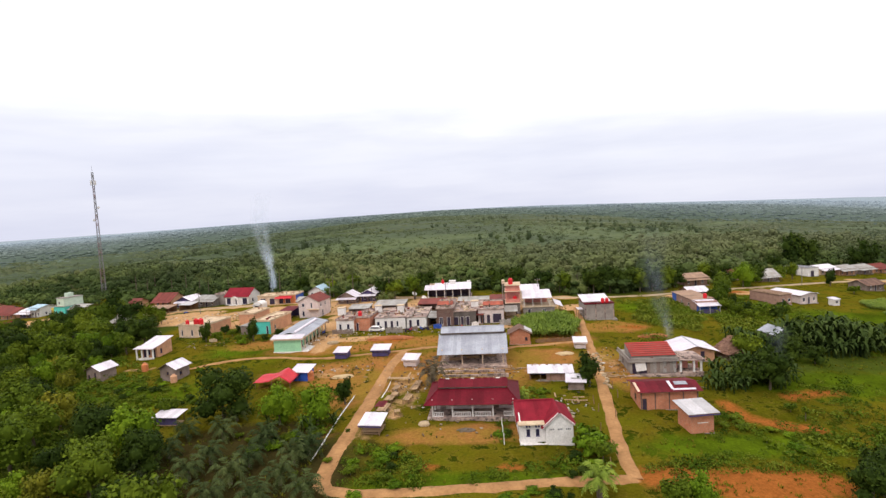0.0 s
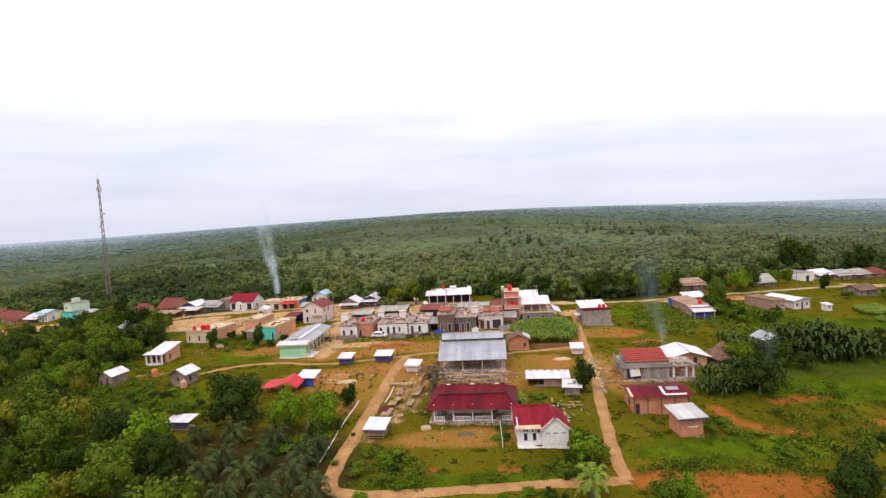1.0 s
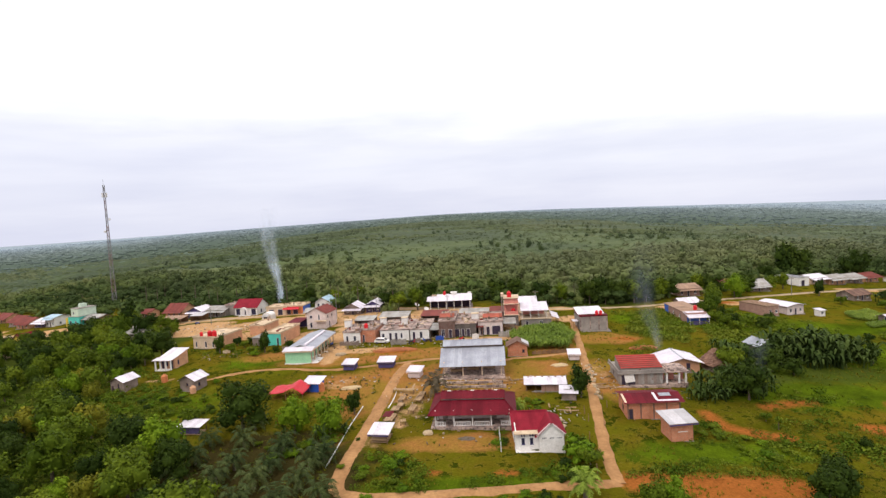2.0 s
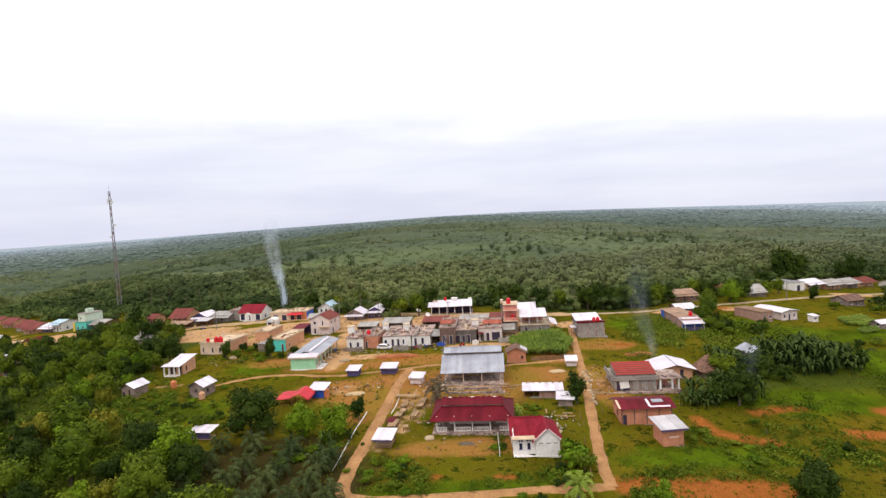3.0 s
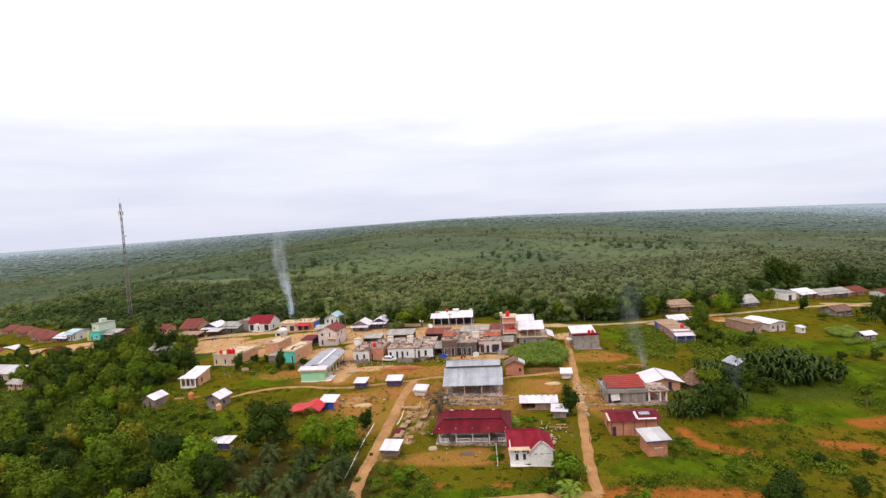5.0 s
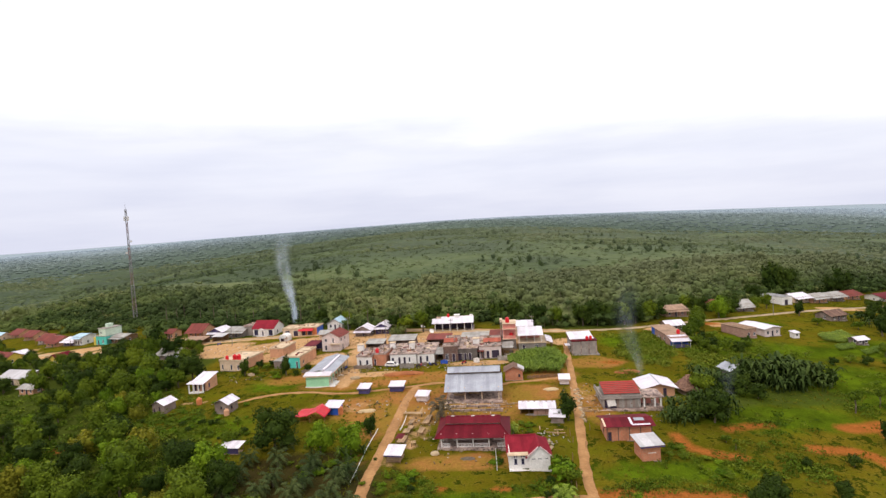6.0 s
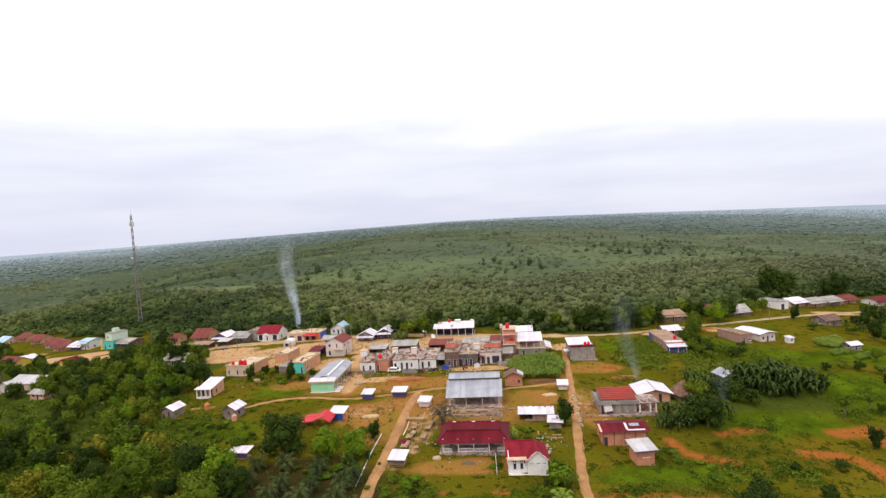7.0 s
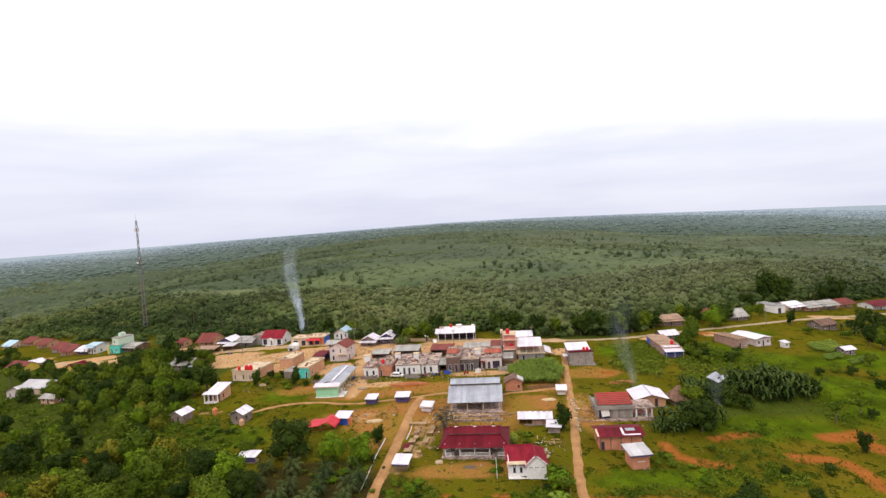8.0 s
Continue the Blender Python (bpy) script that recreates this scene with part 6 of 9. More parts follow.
def white_long():
    h = thing("roadside_hall", 5.3, 183.7, -5, "long roadside building with a pale roof and dark open front", "building")
    w, d, eh = 14.5, 9.0, 3.0
    plinth(h, w, d, SLAB, over=0.6)
    block("back_wall", CREAM, h, -w / 2, w / 2, d - 0.2, d, 0, eh + 1.0)
    for s in (-1, 1):
        block("side_wall", PURPLE, h, s * w / 2 - 0.1, s * w / 2 + 0.1, 2.0, d - 0.2, 0, eh)
    # Solid dark box whose colour stands in for the shaded interior.
    block("room", DOOR, h, -w / 2 + 0.2, w / 2 - 0.2, 4.0, d - 0.3, 0, eh - 0.1)
    for i in range(6):
        post(h, -w / 2 + 0.2 + i * (w - 0.4) / 5, 0.1, -0.3, eh, 0.1, WHITE, square=True)
    roof_slope(h, (-w / 2 + 2.2, -0.8, eh), (w / 2 + 0.5, -0.8, eh), (0, 6.6, 1.5), ZINCW, TIMBER)
    roof_slope(h, (w / 2 + 0.5, d + 0.6, eh + 0.4), (-w / 2 + 2.2, d + 0.6, eh + 0.4), (0, -3.8, 1.1), ZINCW, TIMBER)
    roof_slope(h, (-w / 2 - 1.2, 0.2, eh - 0.1), (-w / 2 + 2.2, 0.2, eh - 0.1), (0, 5.2, 1.0), ZINCW, TIMBER)
    block("roof_box", WHITE, h, 0.2, 2.2, 4.4, 6.2, eh + 0.9, eh + 2.1)
    block("roof_box_cap", WHITE, h, 0.0, 2.4, 4.2, 6.4, eh + 2.1, eh + 2.3)
    block("roof_box", WHITE, h, w / 2 - 1.0, w / 2 + 0.2, 5.6, 6.6, eh + 0.9, eh + 1.9)
    p = on_house(h, -2.2, 5.4, eh + 1.35)
    water_tank(p.x, p.y, p.z, 0.9)


white_long()


# right-hand stretch of the main road
def blue_end_house():
    h = thing("long_house", 77.4, 150.9, -4, "long brown house with a blue front porch and rusty slab roof", "house")
    w, d, eh = 5.8, 18, 3.2
    plinth(h, w, d)
    walls(h, w, d, eh, TAUPE, left=[(2, 3, 1, 2), (7, 8, 1, 2), (12, 13, 1, 2)], t=0.2)
    roof_slope(h, (-w / 2 - 0.3, d + 0.3, eh), (-w / 2 - 0.3, 2.6, eh), (w + 0.6, 0, 0.25), TANROOF, TIMBER)
    mono_roof(h, w, 2.8, 2.6, 3.1, ZINCW, over=0.2, y0=-0.3)
    block("porch_panel", BLUE, h, -w / 2 + 0.1, w / 2 - 0.1, -0.1, -0.01, 0, 1.9)
    for x in (-w / 2 + 0.15, 0, w / 2 - 0.15):
        post(h, x, -2.0, -0.5, 2.2, 0.08, WHITE)
    roof_slope(h, (-w / 2 - 0.2, -2.3, 2.1), (w / 2 + 0.2, -2.3, 2.1), (0, 2.5, 0.6), ZINCW, TIMBER)
    block("porch_screen", PURPLE, h, -w / 2 + 0.1, w / 2 - 0.1, -2.05, -2.0, 0, 1.2)
    block("end_panel", BLUE, h, -w / 2 - 0.1, -w / 2 - 0.01, d - 3.5, d - 0.4, 0, eh)
    p = on_house(h, 1.0, 3.4, eh + 0.15)
    water_tank(p.x, p.y, p.z, 1.0)


blue_end_house()
simple_house(97.5, 197.3, 4, 9.0, 9, 3.0, 1.2, TAUPE, TANROOF, "brown house with a tan roof at the wood's edge", veranda=1.8)
simple_house(86.0, 172.2, 4, 6.0, 6, 2.2, 1.2, WOOD, ZINCW, "low hut with a patched zinc roof half hidden by shrubs", name="hut")
hb = flat_house(107.1, 161.5, 14, 4.6, 11, 3.3, TAUPE, TAUPE, TANROOF, "long brown house with a ribbed old roof", front=[(1.0, 1.9, 0.02, 2.1), (3.2, 4.2, 0.9, 2.0)], seed=31, junk=0, parapet=0)
for i in range(5):
    block("roof_rib", TIMBER, hb, -2.5 + i * 1.2, -2.3 + i * 1.2, 0.2, 10.8, 3.46, 3.54)
simple_house(116.7, 164.9, 14, 6.6, 11, 2.9, 0.6, MAUVE, ZINCW, "pale house with a bright zinc roof beside a long brown house", along_x=False, over=0.6)
simple_house(132.4, 209.0, 10, 9.0, 7, 2.4, 2.2, WOOD, ZINCO, "open pavilion with a steep grey roof", veranda=1.6, name="pavilion")
simple_house(120.4, 212.0, 10, 6.0, 6, 2.6, 1.4, PEACH, RUST, "small house with a rusty roof between trees", name="cottage")
kb = thing("kiosk", 123.7, 162.4, 10, "small white kiosk on the grass", "kiosk")
plinth(kb, 2.0, 2.0)
walls(kb, 2.0, 2.0, 2.0, WHITE, front=[(0.5, 1.5, 0.8, 1.6)], t=0.1)
mono_roof(kb, 2.0, 2.0, 2.0, 2.3, ZINCW, over=0.3)
lw = flat_house(163.1, 226.5, 16, 6, 12, 3.8, WHITE, WHITE, ZINCO, "long white warehouse with a grey ribbed roof", front=[(1.5, 3.5, 0.02, 2.6)], seed=33, junk=0, parapet=0, name="warehouse", category="warehouse")
for i in range(7):
    block("roof_rib", ZINC, lw, -2.9 + i * 0.9, -2.75 + i * 0.9, 0.2, 11.8, 3.96, 4.04)
for (x, y), w, wm, rf, lab in (((174.7, 233.5), 9, CREAM, ZINCW, "roadside shop with a bright roof and deep veranda"), ((183.8, 234.0), 9, PEACH, ZINCO, "roadside shop with an old brown roof"),
                               ((197.2, 240.4), 9, WOOD, ZINCO, "dark timber shop under an old roof"), ((210.5, 247.2), 9, PEACH, RUST, "roadside shop with a rusty tiled roof"),
                               ((228.3, 245.9), 12, WHITE, MAROON, "roadside house with a maroon roof and white gutter")):
    simple_house(x, y, 14, w, 8, 3.0, 1.2, wm, rf, lab, veranda=2.6, name="shop")
simple_house(162.2, 193.5, 14, 8, 7, 2.4, 1.6, WOOD, BROWNTILE, "low timber house with a brown tiled roof behind shrubs", name="cottage")
simple_house(141.3, 155.8, 10, 4, 3.5, 1.9, 0.7, WOOD, ZINCW, "field hut with a patched zinc roof", name="field_hut")

# left-hand stretch of the main road
def green_tall():
    h = thing("green_tower_house", -158.0, 227.9, -22, "tall narrow house, green below with a pale mint upper storey", "house")
    w, d = 7.0, 8.0
    plinth(h, w, d)
    walls(h, w, d, 4.0, TURQ, front=[(1, 2, 0.02, 2.2), (4, 5.2, 0.8, 2.2)], right=[(2, 3, 1, 2.2)])
    walls(h, w - 2.4, d, 3.4, PALEMINT, front=[(1.0, 1.8, 0.8, 2.0)], z0=4.15, x0=-w / 2 + 2.3)
    block("floor_slab", CONCRETE, h, -w / 2 - 0.2, w / 2 + 0.2, -0.4, d + 0.1, 4.0, 4.15)
    block("roof_slab", CONCRETE, h, -w / 2 + 2.0, w / 2 + 0.2, -0.3, d + 0.1, 7.55, 7.7)
    block("stair_tower", PALEMINT, h, -0.6, 1.4, 3.0, 5.5, 7.7, 9.3)
    block("yellow_pier", YELLOW, h, -w / 2 - 1.2, -w / 2 - 0.02, -0.3, 1.0, -0.5, 3.4)


green_tall()
simple_house(-174.1, 235.7, -22, 6.0, 7, 4.2, 0.8, WHITE, ZINCB, "two-level shop with a pale blue roof", name="shop", veranda=2.0)
simple_house(-180.0, 238.4, -22, 9.0, 7, 2.6, 1.0, PURPLE, ZINCW, "shop with a bright roof and dark blue shade", name="shop", veranda=2.2)
simple_house(-191.7, 242.4, -22, 9.0, 8, 2.8, 2.0, PEACH, RUST, "house with a dull red tiled roof on the main road", veranda=1.5)
simple_house(-149.6, 227.1, -20, 8.0, 7, 2.8, 0.8, TIMBER, ZINCO, "dark open shop with a brown roof", name="shop", veranda=2.0)
for (x, y), wm, rf, lab in (((-232.9, 280.9), PEACH, RUST, "row house with a brick-red tiled roof"), ((-256.2, 300.3), PEACH, RUST, "far row house with a red roof"), ((-206.0, 256.0), MAUVE, RUST, "row house with a broad red roof and awning"),
                            ((-269.3, 300.8), CREAM, ZINCB, "far house with a pale green zinc roof")):
    simple_house(x, y, -24, 9, 8, 2.8, 2.0, wm, rf, lab, veranda=1.6)
simple_house(-196.6, 215.3, -24, 12, 8, 2.8, 2.2, YELLOW, RUST, "yellow-walled house with a wide rust-red roof")
simple_house(-195.5, 220.5, -24, 6, 7, 2.6, 1.3, WHITE, ZINCW, "white lean-to house beside a yellow house", along_x=False)
simple_house(-155.3, 193.3, -20, 4.5, 6, 3.0, 1.6, YELLOW, MAROON, "small yellow house with a maroon gable roof", along_x=False)
simple_house(-150.8, 167.4, -16, 13, 8, 3.0, 1.7, CREAM, ZINCM, "cream house with a dull weathered zinc roof behind trees")
simple_house(-156.9, 166.7, -16, 9.0, 7, 2.8, 1.6, MAUVE, ZINCM, "grey gabled house among trees", along_x=False)
simple_house(-134.2, 151.8, -16, 6.0, 4, 2.2, 0.8, PEACH, ZINCO, "low lean-to with an old roof", name="lean_to_house")
simple_house(-122.6, 219.9, -14, 4.0, 6, 2.6, 1.4, PEACH, RUST, "small house with an orange tiled roof", name="cottage")
simple_house(-99.8, 173.0, -12, 9, 8, 2.6, 1.6, WOOD, ZINCO, "weathered timber house with a grey roof among trees")
simple_house(-93.0, 162.1, -12, 5, 5, 2.2, 1.3, WOOD, ZINC, "small shed with a pale zinc roof among trees", along_x=False, name="shed")


# ---------------------------------------------------------------- telecom mast
def mast():
    x, y = -174.4, 285.1
    z = gz(x, y)
    H = 65.3
    h = new("telecom_mast")
    h.matrix_world = pose(x, y, z, 0, 0, 20)
    tagged(h, "tall red and white lattice telecom mast above the trees", "mast")

    def half(zz):
        return 1.0 - 0.62 * min(1, zz / (H * 0.75))
    n = 18
    zs = [H * i / n for i in range(n + 1)]
    for sx, sy in ((-1, -1), (1, -1), (1, 1), (-1, 1)):
        bm = bmesh.new()
        tube(bm, [(zz, 0.09, sx * half(zz), sy * half(zz)) for zz in zs], 6)
        part("leg", bm, STEEL, h)
    for i in range(n):
        a, b = half(zs[i]), half(zs[i + 1])
        c = [(-1, -1), (1, -1), (1, 1), (-1, 1)]
        for k in range(4):
            p, q = c[k], c[(k + 1) % 4]
            for s, e in (((p[0] * a, p[1] * a, zs[i]), (q[0] * b, q[1] * b, zs[i + 1])), ((q[0] * a, q[1] * a, zs[i]), (p[0] * b, p[1] * b, zs[i + 1])),
                         ((p[0] * b, p[1] * b, zs[i + 1]), (q[0] * b, q[1] * b, zs[i + 1]))):
                s, e = Vector(s), Vector(e)
                d = e - s
                bm = bmesh.new()
                box(bm, -0.04, 0.04, -0.04, 0.04, 0, d.length, Matrix.Translation(s) @ d.to_track_quat("Z", "Y").to_matrix().to_4x4())
                part("strut", bm, STEELRED if (i // 2) % 2 else STEEL, h)
    for zz, ang in ((H * 0.72, 30), (H * 0.62, 200), (H * 0.55, 90), (H * 0.66, 120)):
        bm = bmesh.new()
        tube(bm, [(0, 0.55), (0.12, 0.6), (0.4, 0.6), (0.45, 0.5)], 14)
        m = pose(1.2 * math.cos(radians(ang)), 1.2 * math.sin(radians(ang)), zz, 90, 0, ang)
        bmesh.ops.transform(bm, matrix=m, verts=bm.verts[:])
        part("dish", bm, WHITE, h)
    for k in range(6):
        ang = k * 60
        bm = bmesh.new()
        cx, cy = 1.15 * math.cos(radians(ang)), 1.15 * math.sin(radians(ang))
        box(bm, cx - 0.16, cx + 0.16, cy - 0.1, cy + 0.1, H * 0.9, H * 0.9 + 2.4)
        part("antenna", bm, WHITE, h)
    bm = bmesh.new()
    tube(bm, [(H, 0.07), (H + 3.5, 0.03)], 6)
    part("rod", bm, STEEL, h)


mast()


# ---------------------------------------------------------------- vegetation kit
def cube_ball(n=2):
    """Unit ball of quads: (verts, quads)."""
    verts, quads = [], []
    for ax in range(3):
        for s in (-1, 1):
            base = len(verts)
            for i in range(n + 1):
                for j in range(n + 1):
                    p = [0, 0, 0]
                    p[ax], p[(ax + 1) % 3], p[(ax + 2) % 3] = s, -1 + 2 * i / n, -1 + 2 * j / n
                    v = np.array(p, float)
                    verts.append(v / np.linalg.norm(v))
            for i in range(n):
                for j in range(n):
                    a = base + i * (n + 1) + j
                    q = (a, a + n + 1, a + n + 2, a + 1)
                    quads.append(q if s > 0 else q[::-1])
    return np.array(verts), np.array(quads)


def lobe(n=2, low=-2.0):
    """Unit ball of quads with shared corners, without the faces below low."""
    verts, quads = cube_ball(n)
    seen, pick = {}, []
    for v in verts:
        pick.append(seen.setdefault(tuple(np.round(v, 4)), len(seen)))
    pick = np.array(pick)
    shared = np.array(list(seen))
    quads = np.array([q for q in pick[quads] if shared[q, 2].mean() > low])
    return shared, quads


BALL = lobe(2, -0.45)


def leaf_cloud(seed, blobs, n, size, core=0.8, jitter=0.5, low=-0.45, up=0.0, cores=None):
    """Leaves (folded kites) over a set of ellipsoids, with an uneven solid core in each: arrays of verts and quads."""
    r = np.random.RandomState(seed)
    blobs = np.array(blobs, float)
    V, Q, off = [], [], 0
    if core:
        for b in blobs[:cores]:
            v = BALL[0] * (b[3:6] * core) * r.uniform(0.82, 1.14, (len(BALL[0]), 1)) + b[:3]
            V.append(v)
            Q.append(BALL[1] + off)
            off += len(v)
    wgt = blobs[:, 3] * blobs[:, 4]
    k = r.choice(len(blobs), n, p=wgt / wgt.sum())
    d = r.normal(size=(n * 4, 3))
    d /= np.linalg.norm(d, axis=1, keepdims=True)
    d = d[d[:, 2] > low][:n]
    n = len(d)
    k = k[:n]
    c = blobs[k, :3] + d * blobs[k, 3:6] * r.uniform(0.84, 1.1, (n, 1))
    nrm = d + r.normal(size=(n, 3)) * jitter + np.array([0, 0, up])
    nrm /= np.linalg.norm(nrm, axis=1, keepdims=True)
    t = np.cross(nrm, r.normal(size=(n, 3)))
    t /= np.linalg.norm(t, axis=1, keepdims=True)
    b = np.cross(nrm, t)
    s = size * r.uniform(0.6, 1.35, (n, 1))
    v = np.stack([c - t * s * 0.6, c + b * s * 0.4 + nrm * s * 0.1, c + t * s * 0.6 - nrm * s * 0.1, c - b * s * 0.4 + nrm * s * 0.1], 1).reshape(-1, 3)
    V.append(v)
    Q.append(np.arange(n * 4).reshape(n, 4) + off)
    return np.concatenate(V), np.concatenate(Q)


def tufts(seed, blobs, n, k=0.46):
    """Smaller clumps that stand out of the upper side of each of the given ones."""
    r = random.Random(seed)
    out = []
    for x, y, z, rx, ry, rz in blobs:
        for i in range(n):
            a, e = 6.283 * (i + r.uniform(-0.3, 0.3)) / n, r.uniform(0.15, 1.05)
            h = r.uniform(0.32, k + 0.1)
            out.append((x + rx * 0.78 * math.sin(e * 1.5) * math.cos(a), y + ry * 0.78 * math.sin(e * 1.5) * math.sin(a), z + rz * 0.8 * math.cos(e * 1.5), rx * h, ry * h, rz * h))
    return out


def limb(bm, a, b, ra, rb, sides=6):
    a, b = Vector(a), Vector(b)
    q = (b - a).to_track_quat("Z", "Y").to_matrix()
    l0, l1 = [], []
    for k in range(sides):
        c = Vector((math.cos(2 * math.pi * k / sides), math.sin(2 * math.pi * k / sides), 0))
        l0.append(bm.verts.new(a + q @ (c * ra)))
        l1.append(bm.verts.new(b + q @ (c * rb)))
    for k in range(sides):
        bm.faces.new((l0[k], l0[(k + 1) % sides], l1[(k + 1) % sides], l1[k]))


def crown_blobs(seed, r_, zc, hz, n, spread=0.62):
    r = random.Random(seed)
    out = [(0, 0, zc, r_ * 0.62, r_ * 0.62, hz * 0.62)]
    for i in range(n):
        a = 2 * math.pi * i / n + r.uniform(-0.4, 0.4)
        e = r.uniform(0.55, 1.0) * spread * r_
        z = zc + r.uniform(-0.55, 0.6) * hz
        k = r.uniform(0.30, 0.52)
        out.append((e * math.cos(a), e * math.sin(a), z, r_ * k, r_ * k, hz * k * 1.05))
    return out


def tree(name, seed, height, radius, mat, label, n=520, leaf=0.62, clear=0.28, blobs=9, core=0.7, hz=None, category="tree", group="trees round the village"):
    """A tree at the origin, to be copied: tapered trunk with limbs, and a crown of leaf clumps."""
    ob = new(name)
    tagged(ob, label, category, group)
    hz = hz or height * (1 - clear) / 2
    zc = height - hz * 1.0
    bl = crown_blobs(seed, radius, zc, hz, blobs)
    r = random.Random(seed)
    bm = bmesh.new()
    tr = 0.035 * height
    top = (r.uniform(-0.3, 0.3), r.uniform(-0.3, 0.3), zc)
    mid = (top[0] * 0.3 + r.uniform(-0.15, 0.15), top[1] * 0.3, zc * 0.5)
    limb(bm, (0, 0, -0.6), mid, tr, tr * 0.75, 8)
    limb(bm, mid, top, tr * 0.75, tr * 0.45, 8)
    for b in bl[1:]:
        limb(bm, (top[0] * 0.6, top[1] * 0.6, zc * r.uniform(0.5, 0.85)), b[:3], tr * 0.35, tr * 0.1, 5)
    part("trunk", bm, BARK, ob)
    me = quad_mesh("crown", *leaf_cloud(seed, bl + tufts(seed, bl, 5), n, leaf, core, 0.42, -0.55, 0.25, len(bl)), True)
    me.materials.append(mat)
    c = new("crown", me)
    c.parent = ob
    return ob


def place(proto, x, y, s=1.0, rot=0.0, sz=None, sink=0.0):
    ob = copy_thing(proto, pose(x, y, gz(x, y) - sink, 0, 0, rot))
    ob.scale = (s, s, sz or s)
    return ob


def put_away(*protos):
    for p in protos:
        for o in (*p.children_recursive, p):
            bpy.data.objects.remove(o)


def frond(V, Q, base, yaw, length, rise, droop, width, pairs, seed, broad=0.09):
    """One feather frond: a midrib strip and pairs of leaflets."""
    r = np.random.RandomState(seed)
    ca, sa = math.cos(yaw), math.sin(yaw)

    def at(t):
        out = length * (t - 0.10 * t * t)
        z = rise * math.sin(min(1.0, t * 1.25) * math.pi / 2) - droop * t ** 2.3
        return np.array([base[0] + ca * out, base[1] + sa * out, base[2] + z])
    side = np.array([-sa, ca, 0])
    for i in range(6):
        a, b = at(i / 6), at((i + 1) / 6)
        w = 0.06 * (1 - i / 7)
        o = len(V)
        V.extend([a - side * w, a + side * w, b + side * w * 0.8, b - side * w * 0.8])
        Q.append((o, o + 1, o + 2, o + 3))
    for i in range(pairs):
        t = 0.16 + 0.82 * i / (pairs - 1)
        p, q = at(t), at(min(1, t + 0.05))
        f = q - p
        f /= np.linalg.norm(f) + 1e-6
        l = width * math.sin(math.pi * (0.12 + 0.8 * t)) * r.uniform(0.85, 1.15)
        for s in (-1, 1):
            tip = p + side * s * l * 0.82 + f * l * 0.55 - np.array([0, 0, l * r.uniform(0.15, 0.5)])
            o = len(V)
            V.extend([p - f * broad, p + f * broad, tip + f * broad * 0.4, tip - f * broad * 0.4])
            Q.append((o, o + 1, o + 2, o + 3))


def palm(name, seed, trunk_h, n, length, label, mat=LEAF_PALM, group="oil palms"):
    ob = new(name)
    tagged(ob, label, "palm", group)
    r = random.Random(seed)
    bm = bmesh.new()
    rad = 0.34 if trunk_h < 3 else 0.17
    tube(bm, [(-0.5, rad * 1.1), (trunk_h * 0.4, rad), (trunk_h * 0.8, rad * 0.95), (trunk_h + 0.35, rad * 0.6)], 9)
    part("trunk", bm, BARK, ob)
    V, Q = [], []
    for i in range(n):
        k = i / n
        frond(V, Q, (0, 0, trunk_h + 0.2), i * 2.39996 + r.uniform(-0.2, 0.2), length * r.uniform(0.85, 1.1), length * (1.05 - 0.85 * k), length * (0.45 + 0.25 * k), length * 0.25, 11, seed * 100 + i, 0.13 if trunk_h < 3 else 0.09)
    me = quad_mesh("crown", V, Q)
    me.materials.append(mat)
    c = new("crown", me)
    c.parent = ob
    return ob


def banana(name, seed, h, label):
    """A banana plant: stem and large arching blades, each with a raised midrib."""
    ob = new(name)
    tagged(ob, label, "banana plant", "banana plants")
    r = random.Random(seed)
    bm = bmesh.new()
    stem = h * 0.42
    for dx, dy, k in ((0, 0, 1.0), (0.5, 0.3, 0.7)):
        tube(bm, [(-0.4, 0.16 * k, dx, dy), (stem * k, 0.10 * k, dx * 1.1, dy)], 7)
    part("stem", bm, LEAF_BANANA, ob)
    for i in range(10):
        k = 1.0 if i < 7 else 0.68
        ox, oy = (0, 0) if i < 7 else (0.55, 0.3)
        yaw = i * 2.4 + r.uniform(-0.3, 0.3)
        L, W = h * r.uniform(0.42, 0.66) * k, 0.22 * k
        up, dr = h * r.uniform(0.02, 0.62) * k, h * r.uniform(0.14, 0.46) * k
        ca, sa = math.cos(yaw), math.sin(yaw)
        V, Q = [], []
        m = 6
        for j in range(m + 1):
            t = j / m
            out, z = L * (t - 0.15 * t * t), stem * k * 0.9 + up * math.sin(t * 2.0) - dr * t ** 2.2
            w = W * (0.25 if j == 0 else math.sin(math.pi * min(0.97, 0.16 + 0.84 * t)) ** 0.6)
            for s in (-1, 0, 1):
                V.append((ox + ca * out - sa * s * w, oy + sa * out + ca * s * w, z + (0 if s == 0 else 0.10 * k)))
        for j in range(m):
            for s in (0, 1):
                o = j * 3 + s
                Q.append((o, o + 3, o + 4, o + 1))
        me = quad_mesh("leaf", V, Q)
        me.materials.append(LEAF_BANANA)
        c = new("leaf", me)
        c.parent = ob
    return ob


